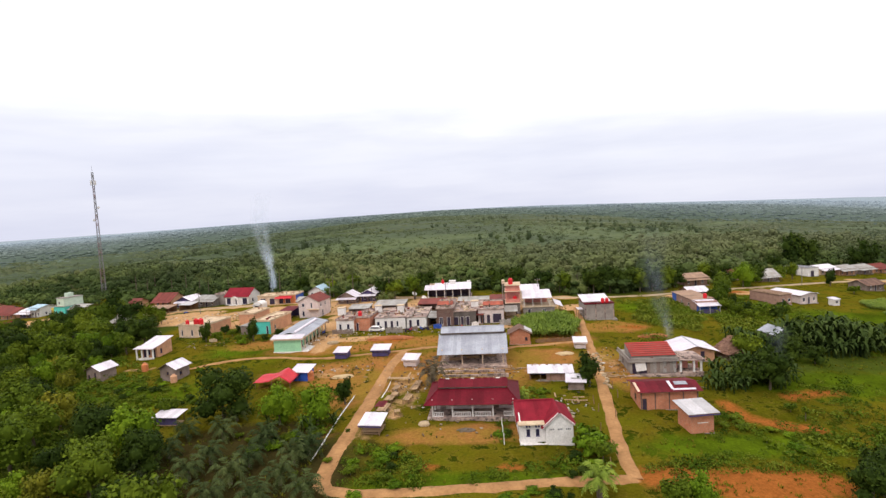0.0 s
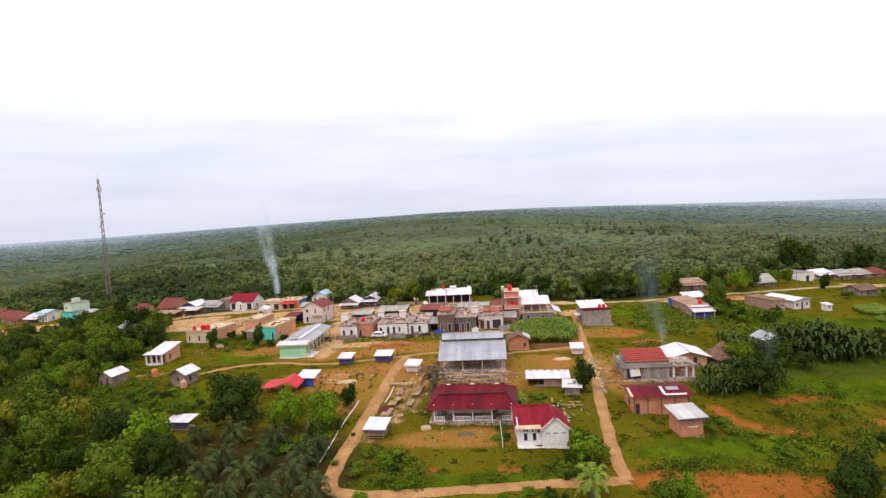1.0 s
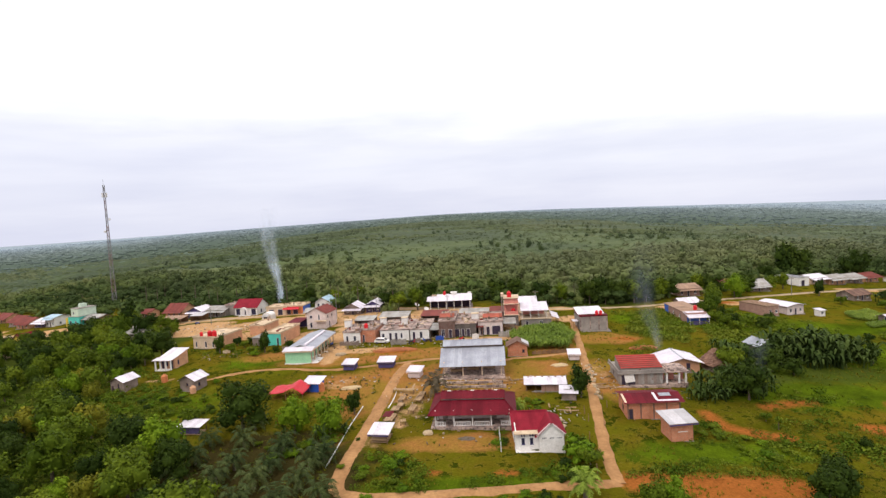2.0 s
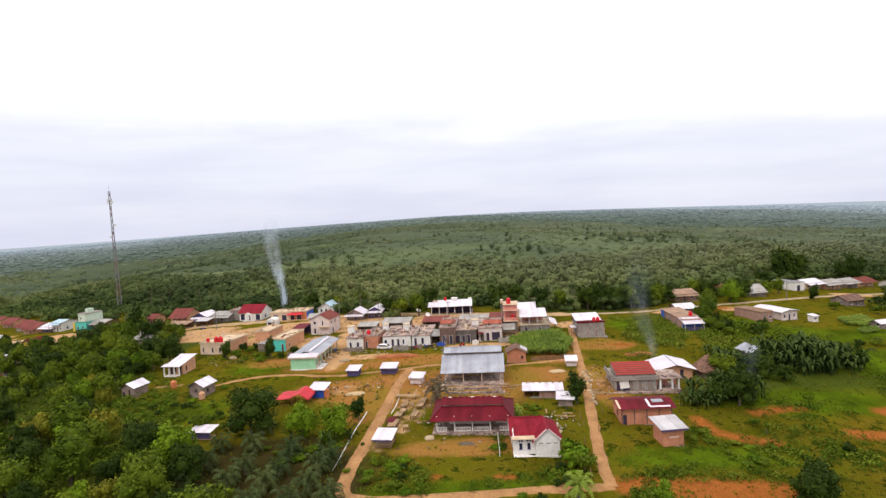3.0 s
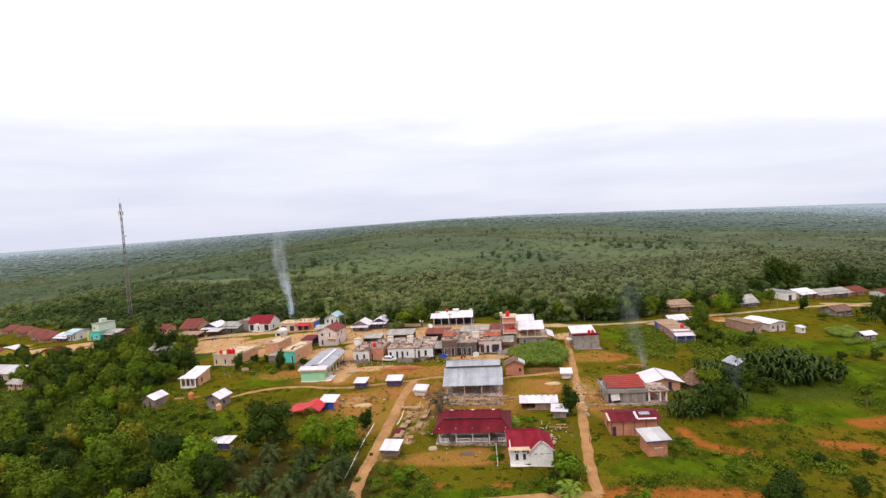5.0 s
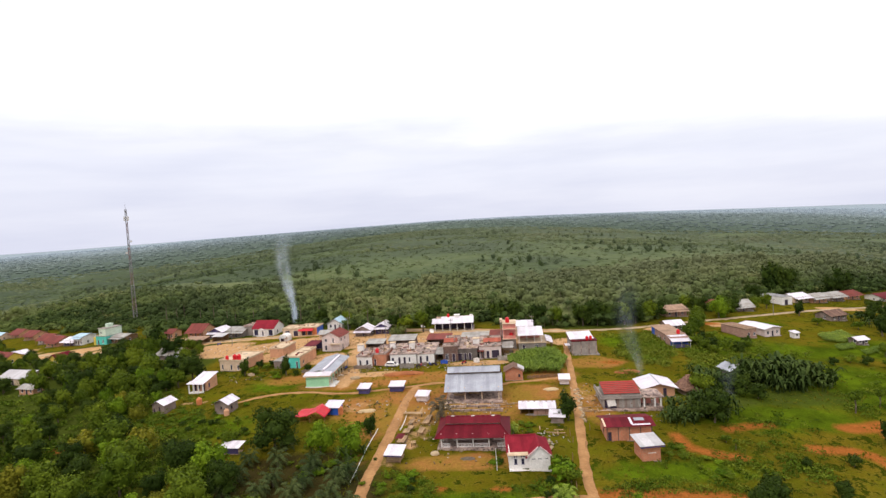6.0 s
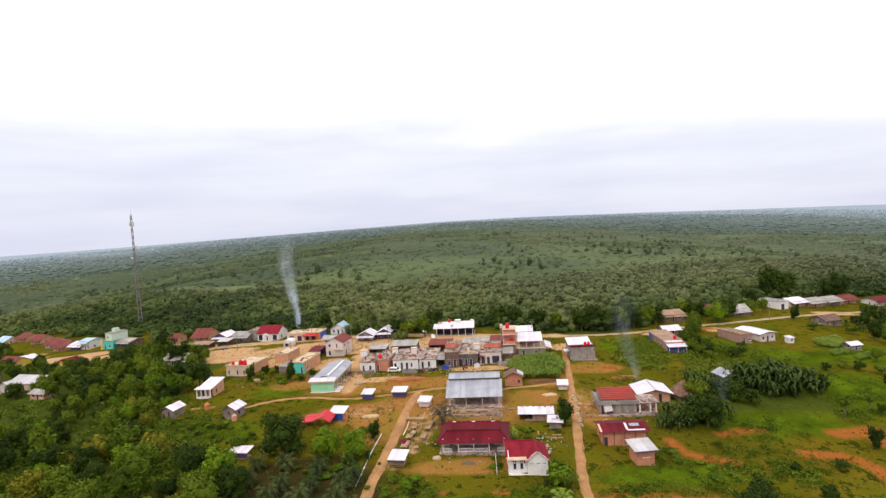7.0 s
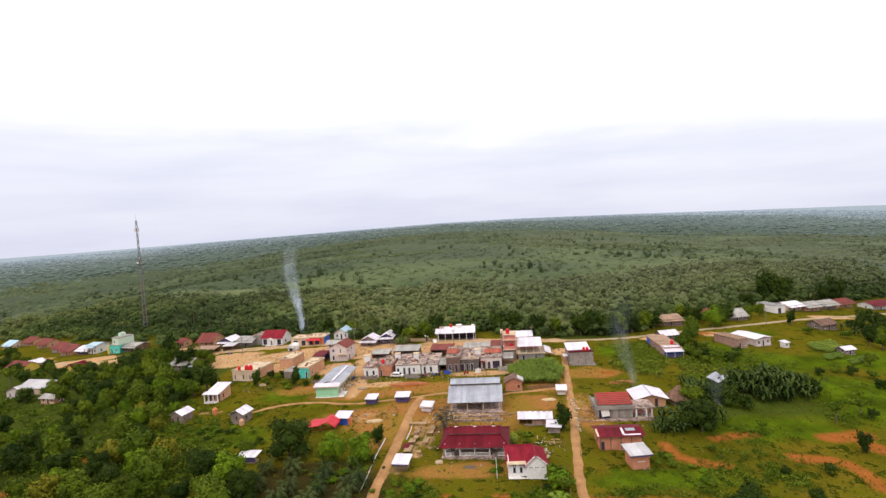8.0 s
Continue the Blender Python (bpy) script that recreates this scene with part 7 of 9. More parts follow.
def scatter(name, protos, xyz, scale, rot, pick, mat, label, category, tint=None, kind="stuff", squash=None, smooth=False, pale=None):
    """Many small plants joined into one mesh."""
    V, Q, T, P, off = [], [], [], [], 0
    for i in range(len(xyz)):
        v, q = protos[pick[i]]
        c, s = math.cos(rot[i]), math.sin(rot[i])
        z = v[:, 2] * (squash[i] if squash is not None else 1.0)
        w = np.stack([v[:, 0] * c - v[:, 1] * s, v[:, 0] * s + v[:, 1] * c, z], -1) * scale[i] + xyz[i]
        V.append(w)
        Q.append(q + off)
        off += len(v)
        if tint is not None:
            T.append(np.full(len(v), tint[i]))
        if pale is not None:
            P.append(np.full(len(v), pale[i]))
    me = quad_mesh(name, np.concatenate(V), np.concatenate(Q), smooth)
    if tint is not None:
        at = me.attributes.new("tint", "FLOAT", "POINT")
        at.data.foreach_set("value", np.concatenate(T).astype(np.float32))
    if pale is not None:
        at = me.attributes.new("pale", "FLOAT", "POINT")
        at.data.foreach_set("value", np.concatenate(P).astype(np.float32))
    me.materials.append(mat)
    return tagged(new(name, me), label, category, kind=kind)


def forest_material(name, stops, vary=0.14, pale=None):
    """Leaves from dark to dry by the tint of each plant; pale names a haze colour painted in with distance."""
    m, nt, ln, bsdf = nodes_of(name)
    geo = nt.new("ShaderNodeNewGeometry")
    a = nt.new("ShaderNodeAttribute")
    a.attribute_name = "tint"
    r = nt.new("ShaderNodeValToRGB")
    r.color_ramp.elements[0].position, r.color_ramp.elements[0].color = 0.0, (*stops[0], 1)
    r.color_ramp.elements[1].position, r.color_ramp.elements[1].color = 1.0, (*stops[-1], 1)
    for i, c in enumerate(stops[1:-1]):
        e = r.color_ramp.elements.new((i + 1) / (len(stops) - 1))
        e.color = (*c, 1)
    ln.new(a.outputs["Fac"], r.inputs[0])
    v = ramp_node(nt, ln, geo.outputs["Random Per Island"], 0, 1, (1 - vary, 1 - vary, 1 - vary, 1), (1 + vary, 1 + vary, 1 + vary * 0.85, 1))
    col = mix_node(nt, ln, 1.0, r.outputs[0], v.outputs[0], "MULTIPLY")
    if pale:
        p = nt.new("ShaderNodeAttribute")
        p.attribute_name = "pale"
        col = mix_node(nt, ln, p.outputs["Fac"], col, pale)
    ln.new(col, bsdf.inputs["Base Color"])
    bsdf.inputs["Roughness"].default_value = 0.7
    bsdf.inputs["Specular IOR Level"].default_value = 0.03
    return m


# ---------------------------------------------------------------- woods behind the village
# The last colour of each is distance haze, mixed into the leaves by pale.
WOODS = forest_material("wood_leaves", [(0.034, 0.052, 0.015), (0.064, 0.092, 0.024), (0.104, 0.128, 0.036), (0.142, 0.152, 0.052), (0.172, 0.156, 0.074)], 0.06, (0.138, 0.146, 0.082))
MIDWOODS = forest_material("middle_leaves_with_haze", [(0.036, 0.052, 0.024), (0.058, 0.080, 0.030), (0.082, 0.106, 0.036), (0.108, 0.122, 0.048), (0.122, 0.122, 0.064)], 0.08, (0.110, 0.124, 0.084))
FARWOODS = forest_material("far_leaves_with_haze", [(0.056, 0.078, 0.058), (0.068, 0.094, 0.064), (0.082, 0.112, 0.068), (0.102, 0.134, 0.074), (0.118, 0.138, 0.086)], 0.04, (0.350, 0.410, 0.480))


def clumps(x, y, s):
    return 0.5 + 0.5 * np.sin(x / s + 1.7 * np.sin(y / (s * 1.3))) * np.sin(y / (s * 0.9) + 1.1 * np.sin(x / (s * 1.7)))


def patches(x, y, s):
    """Stands of trees: the same waves with steeper borders."""
    return np.clip((clumps(x, y, s) - 0.5) * 2.0 + 0.5, 0, 1)


def wood_points(r0, r1, n, rng, az=52):
    a = np.radians(rng.uniform(-az, az, n))
    r = np.sqrt(rng.uniform(r0 * r0, r1 * r1, n))
    return r * np.sin(a), r * np.cos(a)


def build_woods():
    rng = np.random.RandomState(11)

    # pale: share of haze colour painted into each crown, growing with distance.
    def stand(name, protos, x, y, mat, label, height, size, tint, pale, sq):
        m = len(x)
        z = ground_height(x, y)
        scatter(name, protos, np.stack([x, y, z + height], -1), size, rng.uniform(0, 6.28, m), rng.randint(0, len(protos), m), mat, label, "woodland", np.clip(tint, 0, 1), squash=rng.uniform(*sq, m), smooth=True, pale=np.clip(pale, 0, 1))
        return z

    def mottle(x, y, patch, jit):
        """Stands of one kind and age, with single trees that differ."""
        m = len(x)
        t = 0.22 + 0.44 * patches(x, y * 0.5, patch) + 0.30 * clumps(x + 31, y * 0.4 - 17, patch * 0.41) - 0.12 * clumps(x - 70, y, patch * 2.3)
        return t + rng.uniform(-jit, jit, m) - 0.40 * (rng.uniform(0, 1, m) > 0.90)

    def crown(k, r_, hz, lobes, n, leaf, jit=0.4, up=0.5, cores=3):
        bl = crown_blobs(k, r_, 0, hz, lobes, 0.66)
        return leaf_cloud(k, bl, n, leaf, 0.8, jit, -0.3, up, cores)

    def west(x, y):
        """1 over the woods west of the village, where painted haze and tint are reduced, 0 over the rest."""
        return 1 / (1 + np.exp((np.degrees(np.arctan2(x, y)) + 9) / 4))

    def undergrowth(name, X, Y, Z, mat, label, tint, pale):
        """A closed, uneven leaf-coloured sheet, added to fill the dark gaps between the crowns."""
        ny, nx = X.shape
        i = np.arange(ny * nx).reshape(ny, nx)
        quads = np.stack([i[:-1, :-1], i[:-1, 1:], i[1:, 1:], i[1:, :-1]], -1).reshape(-1, 4)
        me = quad_mesh(name, np.stack([X, Y, Z], -1).reshape(-1, 3), quads, True)
        for key, arr in (("tint", tint), ("pale", pale)):
            at = me.attributes.new(key, "FLOAT", "POINT")
            at.data.foreach_set("value", np.clip(arr, 0, 1).astype(np.float32).ravel())
        me.materials.append(mat)
        tagged(new(name, me), label, "undergrowth", kind="stuff")

    # the wood that begins behind the last houses
    X, D = np.meshgrid(np.arange(-350, 351, 2.4), np.arange(9, 130, 2.4))
    X = X + rng.uniform(-0.9, 0.9, X.shape)
    Y = treeline(X) + D + rng.uniform(-0.9, 0.9, X.shape)
    tint = 0.20 + 0.44 * clumps(X, Y * 0.5, 34) + 0.30 * clumps(X + 31, Y * 0.4 - 17, 14) - 0.12 * clumps(X - 70, Y, 78) + 0.34 * np.exp(-((X - 4) / 62) ** 2) * np.exp(-((D - 30) / 34) ** 2) - 0.18 * np.clip((np.abs(X - 4) - 60) / 50, 0, 1) + rng.uniform(-0.2, 0.2, X.shape)
    Z = ground_height(X, Y) + (2.9 + 2.9 * clumps(X + 40, Y, 30)) * np.clip((D - 8) / 26, 0.02, 1) + rng.uniform(-0.8, 0.8, X.shape)
    undergrowth("young_wood", X, Y, Z, WOODS, "closed leaf sheet added to fill dark gaps between woodland trees", tint - 0.06, D / 240 + 0.30 / (1 + np.exp(-(X - 15) / 22)) * np.clip((D - 4) / 26, 0, 1))
    A, R = np.meshgrid(np.radians(np.arange(-50, 50.1, 0.55)), np.geomspace(300, 1500, 190))
    A, R = A + rng.uniform(-0.0035, 0.0035, A.shape), R * (1 + rng.uniform(-0.003, 0.003, A.shape))
    X, Y = R * np.sin(A), R * np.cos(A)
    deep = np.clip((Y - treeline(X) - 95) / 30, -0.2, 1)
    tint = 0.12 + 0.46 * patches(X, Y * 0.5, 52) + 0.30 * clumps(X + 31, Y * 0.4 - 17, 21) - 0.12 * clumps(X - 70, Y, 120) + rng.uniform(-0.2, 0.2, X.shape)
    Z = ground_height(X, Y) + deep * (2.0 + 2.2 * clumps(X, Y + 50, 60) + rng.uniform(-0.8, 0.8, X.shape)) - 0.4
    # Tint falls with distance, painting in the shade of crown sides.
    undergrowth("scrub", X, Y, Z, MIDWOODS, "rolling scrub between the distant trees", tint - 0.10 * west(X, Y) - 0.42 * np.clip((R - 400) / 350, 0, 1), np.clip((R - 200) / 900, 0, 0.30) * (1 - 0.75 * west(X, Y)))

    gx, gy = np.meshgrid(np.arange(-350, 350, 6.1), np.arange(0, 128, 6.1))
    n = gx.size
    x = gx.ravel() + rng.uniform(-3, 3, n)
    y = treeline(x) - 32 * np.clip((-100 - x) / 25, 0, 1) + gy.ravel() + rng.uniform(-3, 3, n)
    ok = (np.abs(x) < 1.0 * (y + 30)) & (path_mask(x, y, MAIN, 8.0, 0.5) < 0.5)
    ok &= (x > -80) | (path_mask(x, y, MAIN, 16.0, 0.5) < 0.5)
    for fx, fy in FOOTPRINTS:
        ok &= (x - fx) ** 2 + (y - fy) ** 2 > 6.5 ** 2
    x, y = x[ok], y[ok]
    m = len(x)
    depth = y - treeline(x)
    h = (3.6 + 3.6 * clumps(x + 40, y, 30) * rng.uniform(0.7, 1, m) + 4.2 * rng.uniform(0, 1, m) ** 7) * np.clip(0.5 + depth / 34, 0.42, 1)
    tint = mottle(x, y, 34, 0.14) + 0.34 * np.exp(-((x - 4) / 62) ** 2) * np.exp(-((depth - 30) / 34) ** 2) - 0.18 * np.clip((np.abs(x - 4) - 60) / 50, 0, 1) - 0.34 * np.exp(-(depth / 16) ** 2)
    # The painted haze grows with depth and to the right of the village.
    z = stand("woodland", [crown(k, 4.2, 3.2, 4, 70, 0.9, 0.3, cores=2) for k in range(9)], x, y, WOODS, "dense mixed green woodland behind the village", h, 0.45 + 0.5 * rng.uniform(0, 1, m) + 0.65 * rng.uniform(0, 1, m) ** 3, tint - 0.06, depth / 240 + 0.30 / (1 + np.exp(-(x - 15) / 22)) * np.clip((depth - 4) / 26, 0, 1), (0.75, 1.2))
    near = depth < 40
    k = int(near.sum())
    trunk = [np.array([(-.09, -.09, 0), (.09, -.09, 0), (.09, .09, 0), (-.09, .09, 0), (-.05, -.05, 1), (.05, -.05, 1), (.05, .05, 1), (-.05, .05, 1)], float),
             np.array([(0, 1, 5, 4), (1, 2, 6, 5), (2, 3, 7, 6), (3, 0, 4, 7)])]
    scatter("woodland_trunks", [trunk], np.stack([x, y, z - 0.3], -1)[near], np.ones(k), np.zeros(k), np.zeros(k, int), BARK, "slender trunks along the woodland edge", "trunks", squash=h[near] + 0.4)
    # thicket under its edge
    x = rng.uniform(-1, 1, 1300) * 300
    y = treeline(x) + rng.uniform(-6, 12, len(x))
    ok = (path_mask(x, y, MAIN, 9.0, 0.5) < 0.5) & (y > treeline(x) - 7 + 6 * clumps(x, y, 9))
    for fx, fy in FOOTPRINTS:
        ok &= (x - fx) ** 2 + (y - fy) ** 2 > 6.5 ** 2
    x, y = x[ok], y[ok]
    m = len(x)
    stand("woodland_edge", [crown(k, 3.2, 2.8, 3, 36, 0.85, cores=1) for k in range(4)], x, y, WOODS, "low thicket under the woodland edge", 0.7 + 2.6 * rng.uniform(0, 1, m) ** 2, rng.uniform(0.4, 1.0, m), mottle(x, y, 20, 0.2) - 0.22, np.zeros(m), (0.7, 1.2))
    # mixed wood up to some six hundred metres
    x, y = wood_points(270, 760, 6400, rng, 50)
    ok = (y > treeline(x) + 100) & (clumps(x, y * 0.5, 38) + 0.5 * clumps(x + 9, y, 15) > rng.uniform(0, 1.2, len(x)) - 0.25)
    x, y = x[ok], y[ok]
    m = len(x)
    r = np.hypot(x, y)
    tint = mottle(x, y, 52, 0.12) - 0.12
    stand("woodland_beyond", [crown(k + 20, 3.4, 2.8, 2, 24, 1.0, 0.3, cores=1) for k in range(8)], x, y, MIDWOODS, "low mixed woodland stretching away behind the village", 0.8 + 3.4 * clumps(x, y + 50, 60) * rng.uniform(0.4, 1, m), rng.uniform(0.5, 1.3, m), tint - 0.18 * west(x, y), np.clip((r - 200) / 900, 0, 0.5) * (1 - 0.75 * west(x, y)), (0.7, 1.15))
    x, y = wood_points(300, 1300, 4200, rng, 50)
    ok = (y > treeline(x) + 60) & (clumps(x + 17, y * 0.4, 26) + 0.5 * clumps(x, y, 90) > rng.uniform(0.76, 1.4, len(x)))
    x, y = x[ok], y[ok]
    m = len(x)
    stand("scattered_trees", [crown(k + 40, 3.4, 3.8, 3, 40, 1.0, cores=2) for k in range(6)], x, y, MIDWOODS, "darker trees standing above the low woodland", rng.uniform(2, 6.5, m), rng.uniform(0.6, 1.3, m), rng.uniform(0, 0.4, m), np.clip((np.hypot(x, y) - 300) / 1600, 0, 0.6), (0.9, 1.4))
    # middle distance: one uneven crown a tree
    ball, faces = lobe(1, -0.6)
    single = [(ball * np.array([4.2, 4.2, 2.6]) * np.random.RandomState(k).uniform(0.72, 1.25, (len(ball), 1)), faces) for k in range(8)]
    x, y = wood_points(690, 1560, 16000, rng, 47)
    m = len(x)
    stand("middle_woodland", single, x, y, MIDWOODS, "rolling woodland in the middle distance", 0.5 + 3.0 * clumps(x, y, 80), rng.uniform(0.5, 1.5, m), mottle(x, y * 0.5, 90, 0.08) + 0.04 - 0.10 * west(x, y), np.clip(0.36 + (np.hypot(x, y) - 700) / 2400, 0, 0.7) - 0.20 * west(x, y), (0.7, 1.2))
    # far woods up to the horizon
    ball, faces = lobe(1, -0.6)
    lump = [(ball * np.array([7.4, 7.4, 2.6]) * np.random.RandomState(k).uniform(0.75, 1.2, (len(ball), 1)), faces) for k in range(6)]
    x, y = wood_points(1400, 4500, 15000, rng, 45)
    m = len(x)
    # far: distance share of the haze put into these crowns' colour.
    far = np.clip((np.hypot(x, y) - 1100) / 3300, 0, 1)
    stand("far_woodland", lump, x, y, FARWOODS, "woodland reaching the horizon, its leaf colour paled to paint haze", 0.6 + 3.5 * clumps(x, y, 190), rng.uniform(0.5, 1.5, m), mottle(x, y * 0.3, 260, 0.08), far ** 1.15 + 0.04, (0.6, 1.1))


build_woods()

# ---------------------------------------------------------------- trees, palms and bananas round the houses
broad_dark = tree("broad_tree", 1, 9.0, 4.9, LEAF_DARK, "broad dark evergreen tree with a dense rounded crown", 1350, 0.54, 0.02, 12)
broad_mid = tree("broad_tree", 2, 7.2, 3.6, LEAF_MID, "leafy green tree with an uneven rounded crown", 900, 0.53, 0.0, 8)
broad_mid2 = tree("broad_tree", 7, 8.4, 3.3, LEAF_MID, "tall leafy green tree with a loose crown", 900, 0.53, 0.05, 8)
near_mid = tree("broad_tree", 2, 7.2, 3.6, LEAF_MID, "leafy green tree with an uneven rounded crown", 1700, 0.34, 0.0, 9)
near_mid2 = tree("broad_tree", 7, 8.0, 3.5, LEAF_MID, "tall leafy green tree with a loose crown", 1700, 0.34, 0.05, 9)
near_dark = tree("broad_tree", 1, 9.0, 4.9, LEAF_DARK, "broad dark evergreen tree with a dense rounded crown", 2400, 0.41, 0.02, 12)
near_yellow = tree("fruit_tree", 12, 6.4, 3.1, LEAF_YELLOW, "yellowing green tree with a rounded crown", 1600, 0.33, 0.0, 8)
bright = tree("fruit_tree", 3, 6.0, 2.9, LEAF_BRIGHT, "bright green fruit tree with glossy leaves", 1500, 0.32, 0.0, 9, hz=3.3)
yellow = tree("fruit_tree", 12, 6.4, 3.1, LEAF_YELLOW, "yellowing green tree with a rounded crown", 950, 0.44, 0.0, 8)
dark_small = tree("fruit_tree", 4, 5.0, 1.7, LEAF_DARK, "small dense dark green tree", 640, 0.36, 0.0, 8, hz=2.8)
slender = tree("slender_tree", 5, 4.4, 1.3, LEAF_MID, "slender young tree with a thin open crown", 210, 0.5, 0.45, 5, core=0.5)
bush_mid = tree("bush", 6, 2.4, 1.7, LEAF_MID, "rounded green bush in the grass", 400, 0.3, 0.0, 7, category="bush", group="bushes")
bush_bright = tree("bush", 8, 2.2, 1.7, LEAF_BRIGHT, "rounded bright green bush in the grass", 400, 0.3, 0.0, 7, category="bush", group="bushes")
bush_dark = tree("bush", 9, 2.6, 1.6, LEAF_DARK, "dark green bush in the grass", 400, 0.3, 0.0, 7, category="bush", group="bushes")
oil = [palm("oil_palm", 1, 1.0, 20, 3.7, "young oil palm with long arching dark fronds"), palm("oil_palm", 2, 1.3, 19, 3.4, "young oil palm with drooping dark fronds")]
coco = palm("coconut_palm", 3, 9.0, 20, 3.4, "tall coconut palm at the woodland edge", group="coconut palms")
lowpalm = palm("palm", 4, 1.6, 18, 2.7, "low feathery palm by the lane", LEAF_CROP, "low palms")
drypalm = palm("palm", 5, 1.5, 18, 2.7, "drooping brownish palm beside the hall", LEAF_DRY, "low palms")
bananas = [banana("banana_plant", 1, 4.2, "banana plant with broad arching leaves"), banana("banana_plant", 2, 3.6, "banana plant with torn drooping leaves")]

tr_ = random.Random(5)
place(near_dark, -34.9, 89.9, 1.16, 20, 1.02, 0.5)
place(near_mid, -41.8, 66.5, 1.15, 20)
place(bright, -43.9, 78.8, 1.25, 75)
place(near_yellow, -46.6, 66.3, 0.95, 75)
place(near_mid, -61.7, 84.3, 1.2, 140)
place(near_mid2, -58.5, 75.6, 1.2, 100)
place(broad_mid, -45.3, 92.8, 0.55, 100)
place(bright, -24.7, 86.5, 1.05, 40)
place(bright, -18.4, 84.7, 1.1, 140)
place(dark_small, -15.4, 92.9, 0.9, 10)
place(dark_small, 27.5, 96.3, 1.4, 80, 1.2)
place(broad_dark, -75.9, 142.4, 0.98, 200)
place(dark_small, -60.0, 142.6, 1.05, 30)
place(bush_dark, -58.0, 150.4, 1.0, 30)
place(bush_mid, -54.7, 146.7, 0.9, 80)
place(bush_dark, -54.2, 150.3, 0.9, 130)
place(bush_mid, -56.7, 142.6, 0.7, 10)
place(bush_dark, -43.2, 138.2, 0.7, 10)
place(dark_small, -46.5, 139.2, 1.15, 60)
place(dark_small, -111.7, 189.7, 2.1, 60, 2.3)
for (x, y), k, s in (((-106.8, 176.4), broad_mid2, 1.2), ((-99.2, 176.7), broad_dark, 0.95), ((-118.8, 186.6), broad_mid, 1.2), ((-110.7, 191.0), broad_mid2, 1.1), ((-97.6, 179.9), broad_mid, 1.0), ((-124.5, 187.9), broad_dark, 0.9), ((-94.0, 152.5), broad_mid, 1.1), ((-13.2, 184.9), broad_mid, 1.1), ((-6.4, 185.1), broad_mid2, 1.1), ((-17.6, 191.1), broad_dark, 0.8), ((-53.2, 217.3), broad_dark, 0.8), ((-39.8, 210.8), broad_mid, 0.9), ((-31.5, 209.7), broad_mid2, 1.0), ((82.4, 157.1), broad_mid2, 0.8), ((82.5, 145.5), broad_mid, 0.62), ((187.1, 271.5), broad_dark, 1.4), ((194.2, 273.2), broad_dark, 1.3)):
    place(k, x, y, s, tr_.uniform(0, 360))
for (x, y), k, s in (((-92.8, 137.3), broad_mid, 1.0), ((-89.4, 139.7), bright, 1.1), ((-82.5, 139.1), bright, 0.95), ((-92.3, 132.6), broad_mid2, 1.0), ((-77.9, 137.4), broad_mid, 0.9),
                     ((-104.8, 141.9), broad_mid, 1.2), ((-108.0, 138.6), broad_dark, 1.0), ((-107.2, 165.9), broad_mid2, 1.1), ((-98.8, 162.0), broad_mid, 1.0), ((-123.3, 176.4), broad_dark, 0.9),
                     ((58.7, 93.9), broad_dark, 0.80), ((62.9, 107.9), broad_mid, 0.9), ((82.3, 149.7), broad_mid, 0.66), ((85.0, 151.6), dark_small, 1.0), ((118.3, 198.3), broad_mid, 1.25),
                     ((20.6, 72.6), bush_bright, 1.7), ((21.6, 70.6), bush_mid, 1.3), ((20.9, 74.8), bush_mid, 1.2), ((48.4, 60.1), broad_dark, 0.62), ((51.3, 61.8), broad_dark, 0.6), ((28.7, 59.3), bright, 0.7), ((26.3, 59.6), broad_mid, 0.55)):
    place(k, x, y, s, tr_.uniform(0, 360))
for (x, y), k, s in (((93.9, 99.6), slender, 1.15), ((102.5, 103.1), slender, 1.0), ((104.9, 102.1), bush_dark, 1.0), ((89.1, 85.2), dark_small, 0.95), ((52.7, 65.7), dark_small, 0.75),
                     ((64.5, 64.9), broad_dark, 0.36), ((65.6, 75.4), bush_dark, 0.75), ((75.0, 76.2), bush_dark, 0.9), ((64.6, 78.1), bush_mid, 0.6), ((56.2, 84.9), bush_mid, 0.7),
                     ((56.4, 81.9), slender, 0.5), ((121.0, 135.3), bush_mid, 1.1), ((124.1, 133.0), bush_dark, 1.2), ((128.1, 130.0), bush_mid, 1.2), ((123.5, 121.6), bush_dark, 1.2), ((113.4, 132.0), bush_dark, 1.0),
                     ((137.2, 142.2), broad_mid, 0.7), ((159.3, 163.6), broad_mid2, 0.8), ((170.9, 180.5), broad_dark, 0.7), ((151.4, 201.4), dark_small, 1.3), ((187.3, 206.2), broad_dark, 0.8), ((188.3, 201.3), broad_dark, 0.75), ((183.1, 191.1), broad_dark, 0.8), ((171.2, 189.2), dark_small, 1.5), ((159.6, 169.4), dark_small, 1.6), ((169.6, 176.2), broad_mid2, 0.8), ((175.7, 199.4), bush_dark, 1.4), ((146.8, 184.4), bush_mid, 1.4), ((158.4, 178.8), bush_mid, 1.5)):
    place(k, x, y, s, tr_.uniform(0, 360))
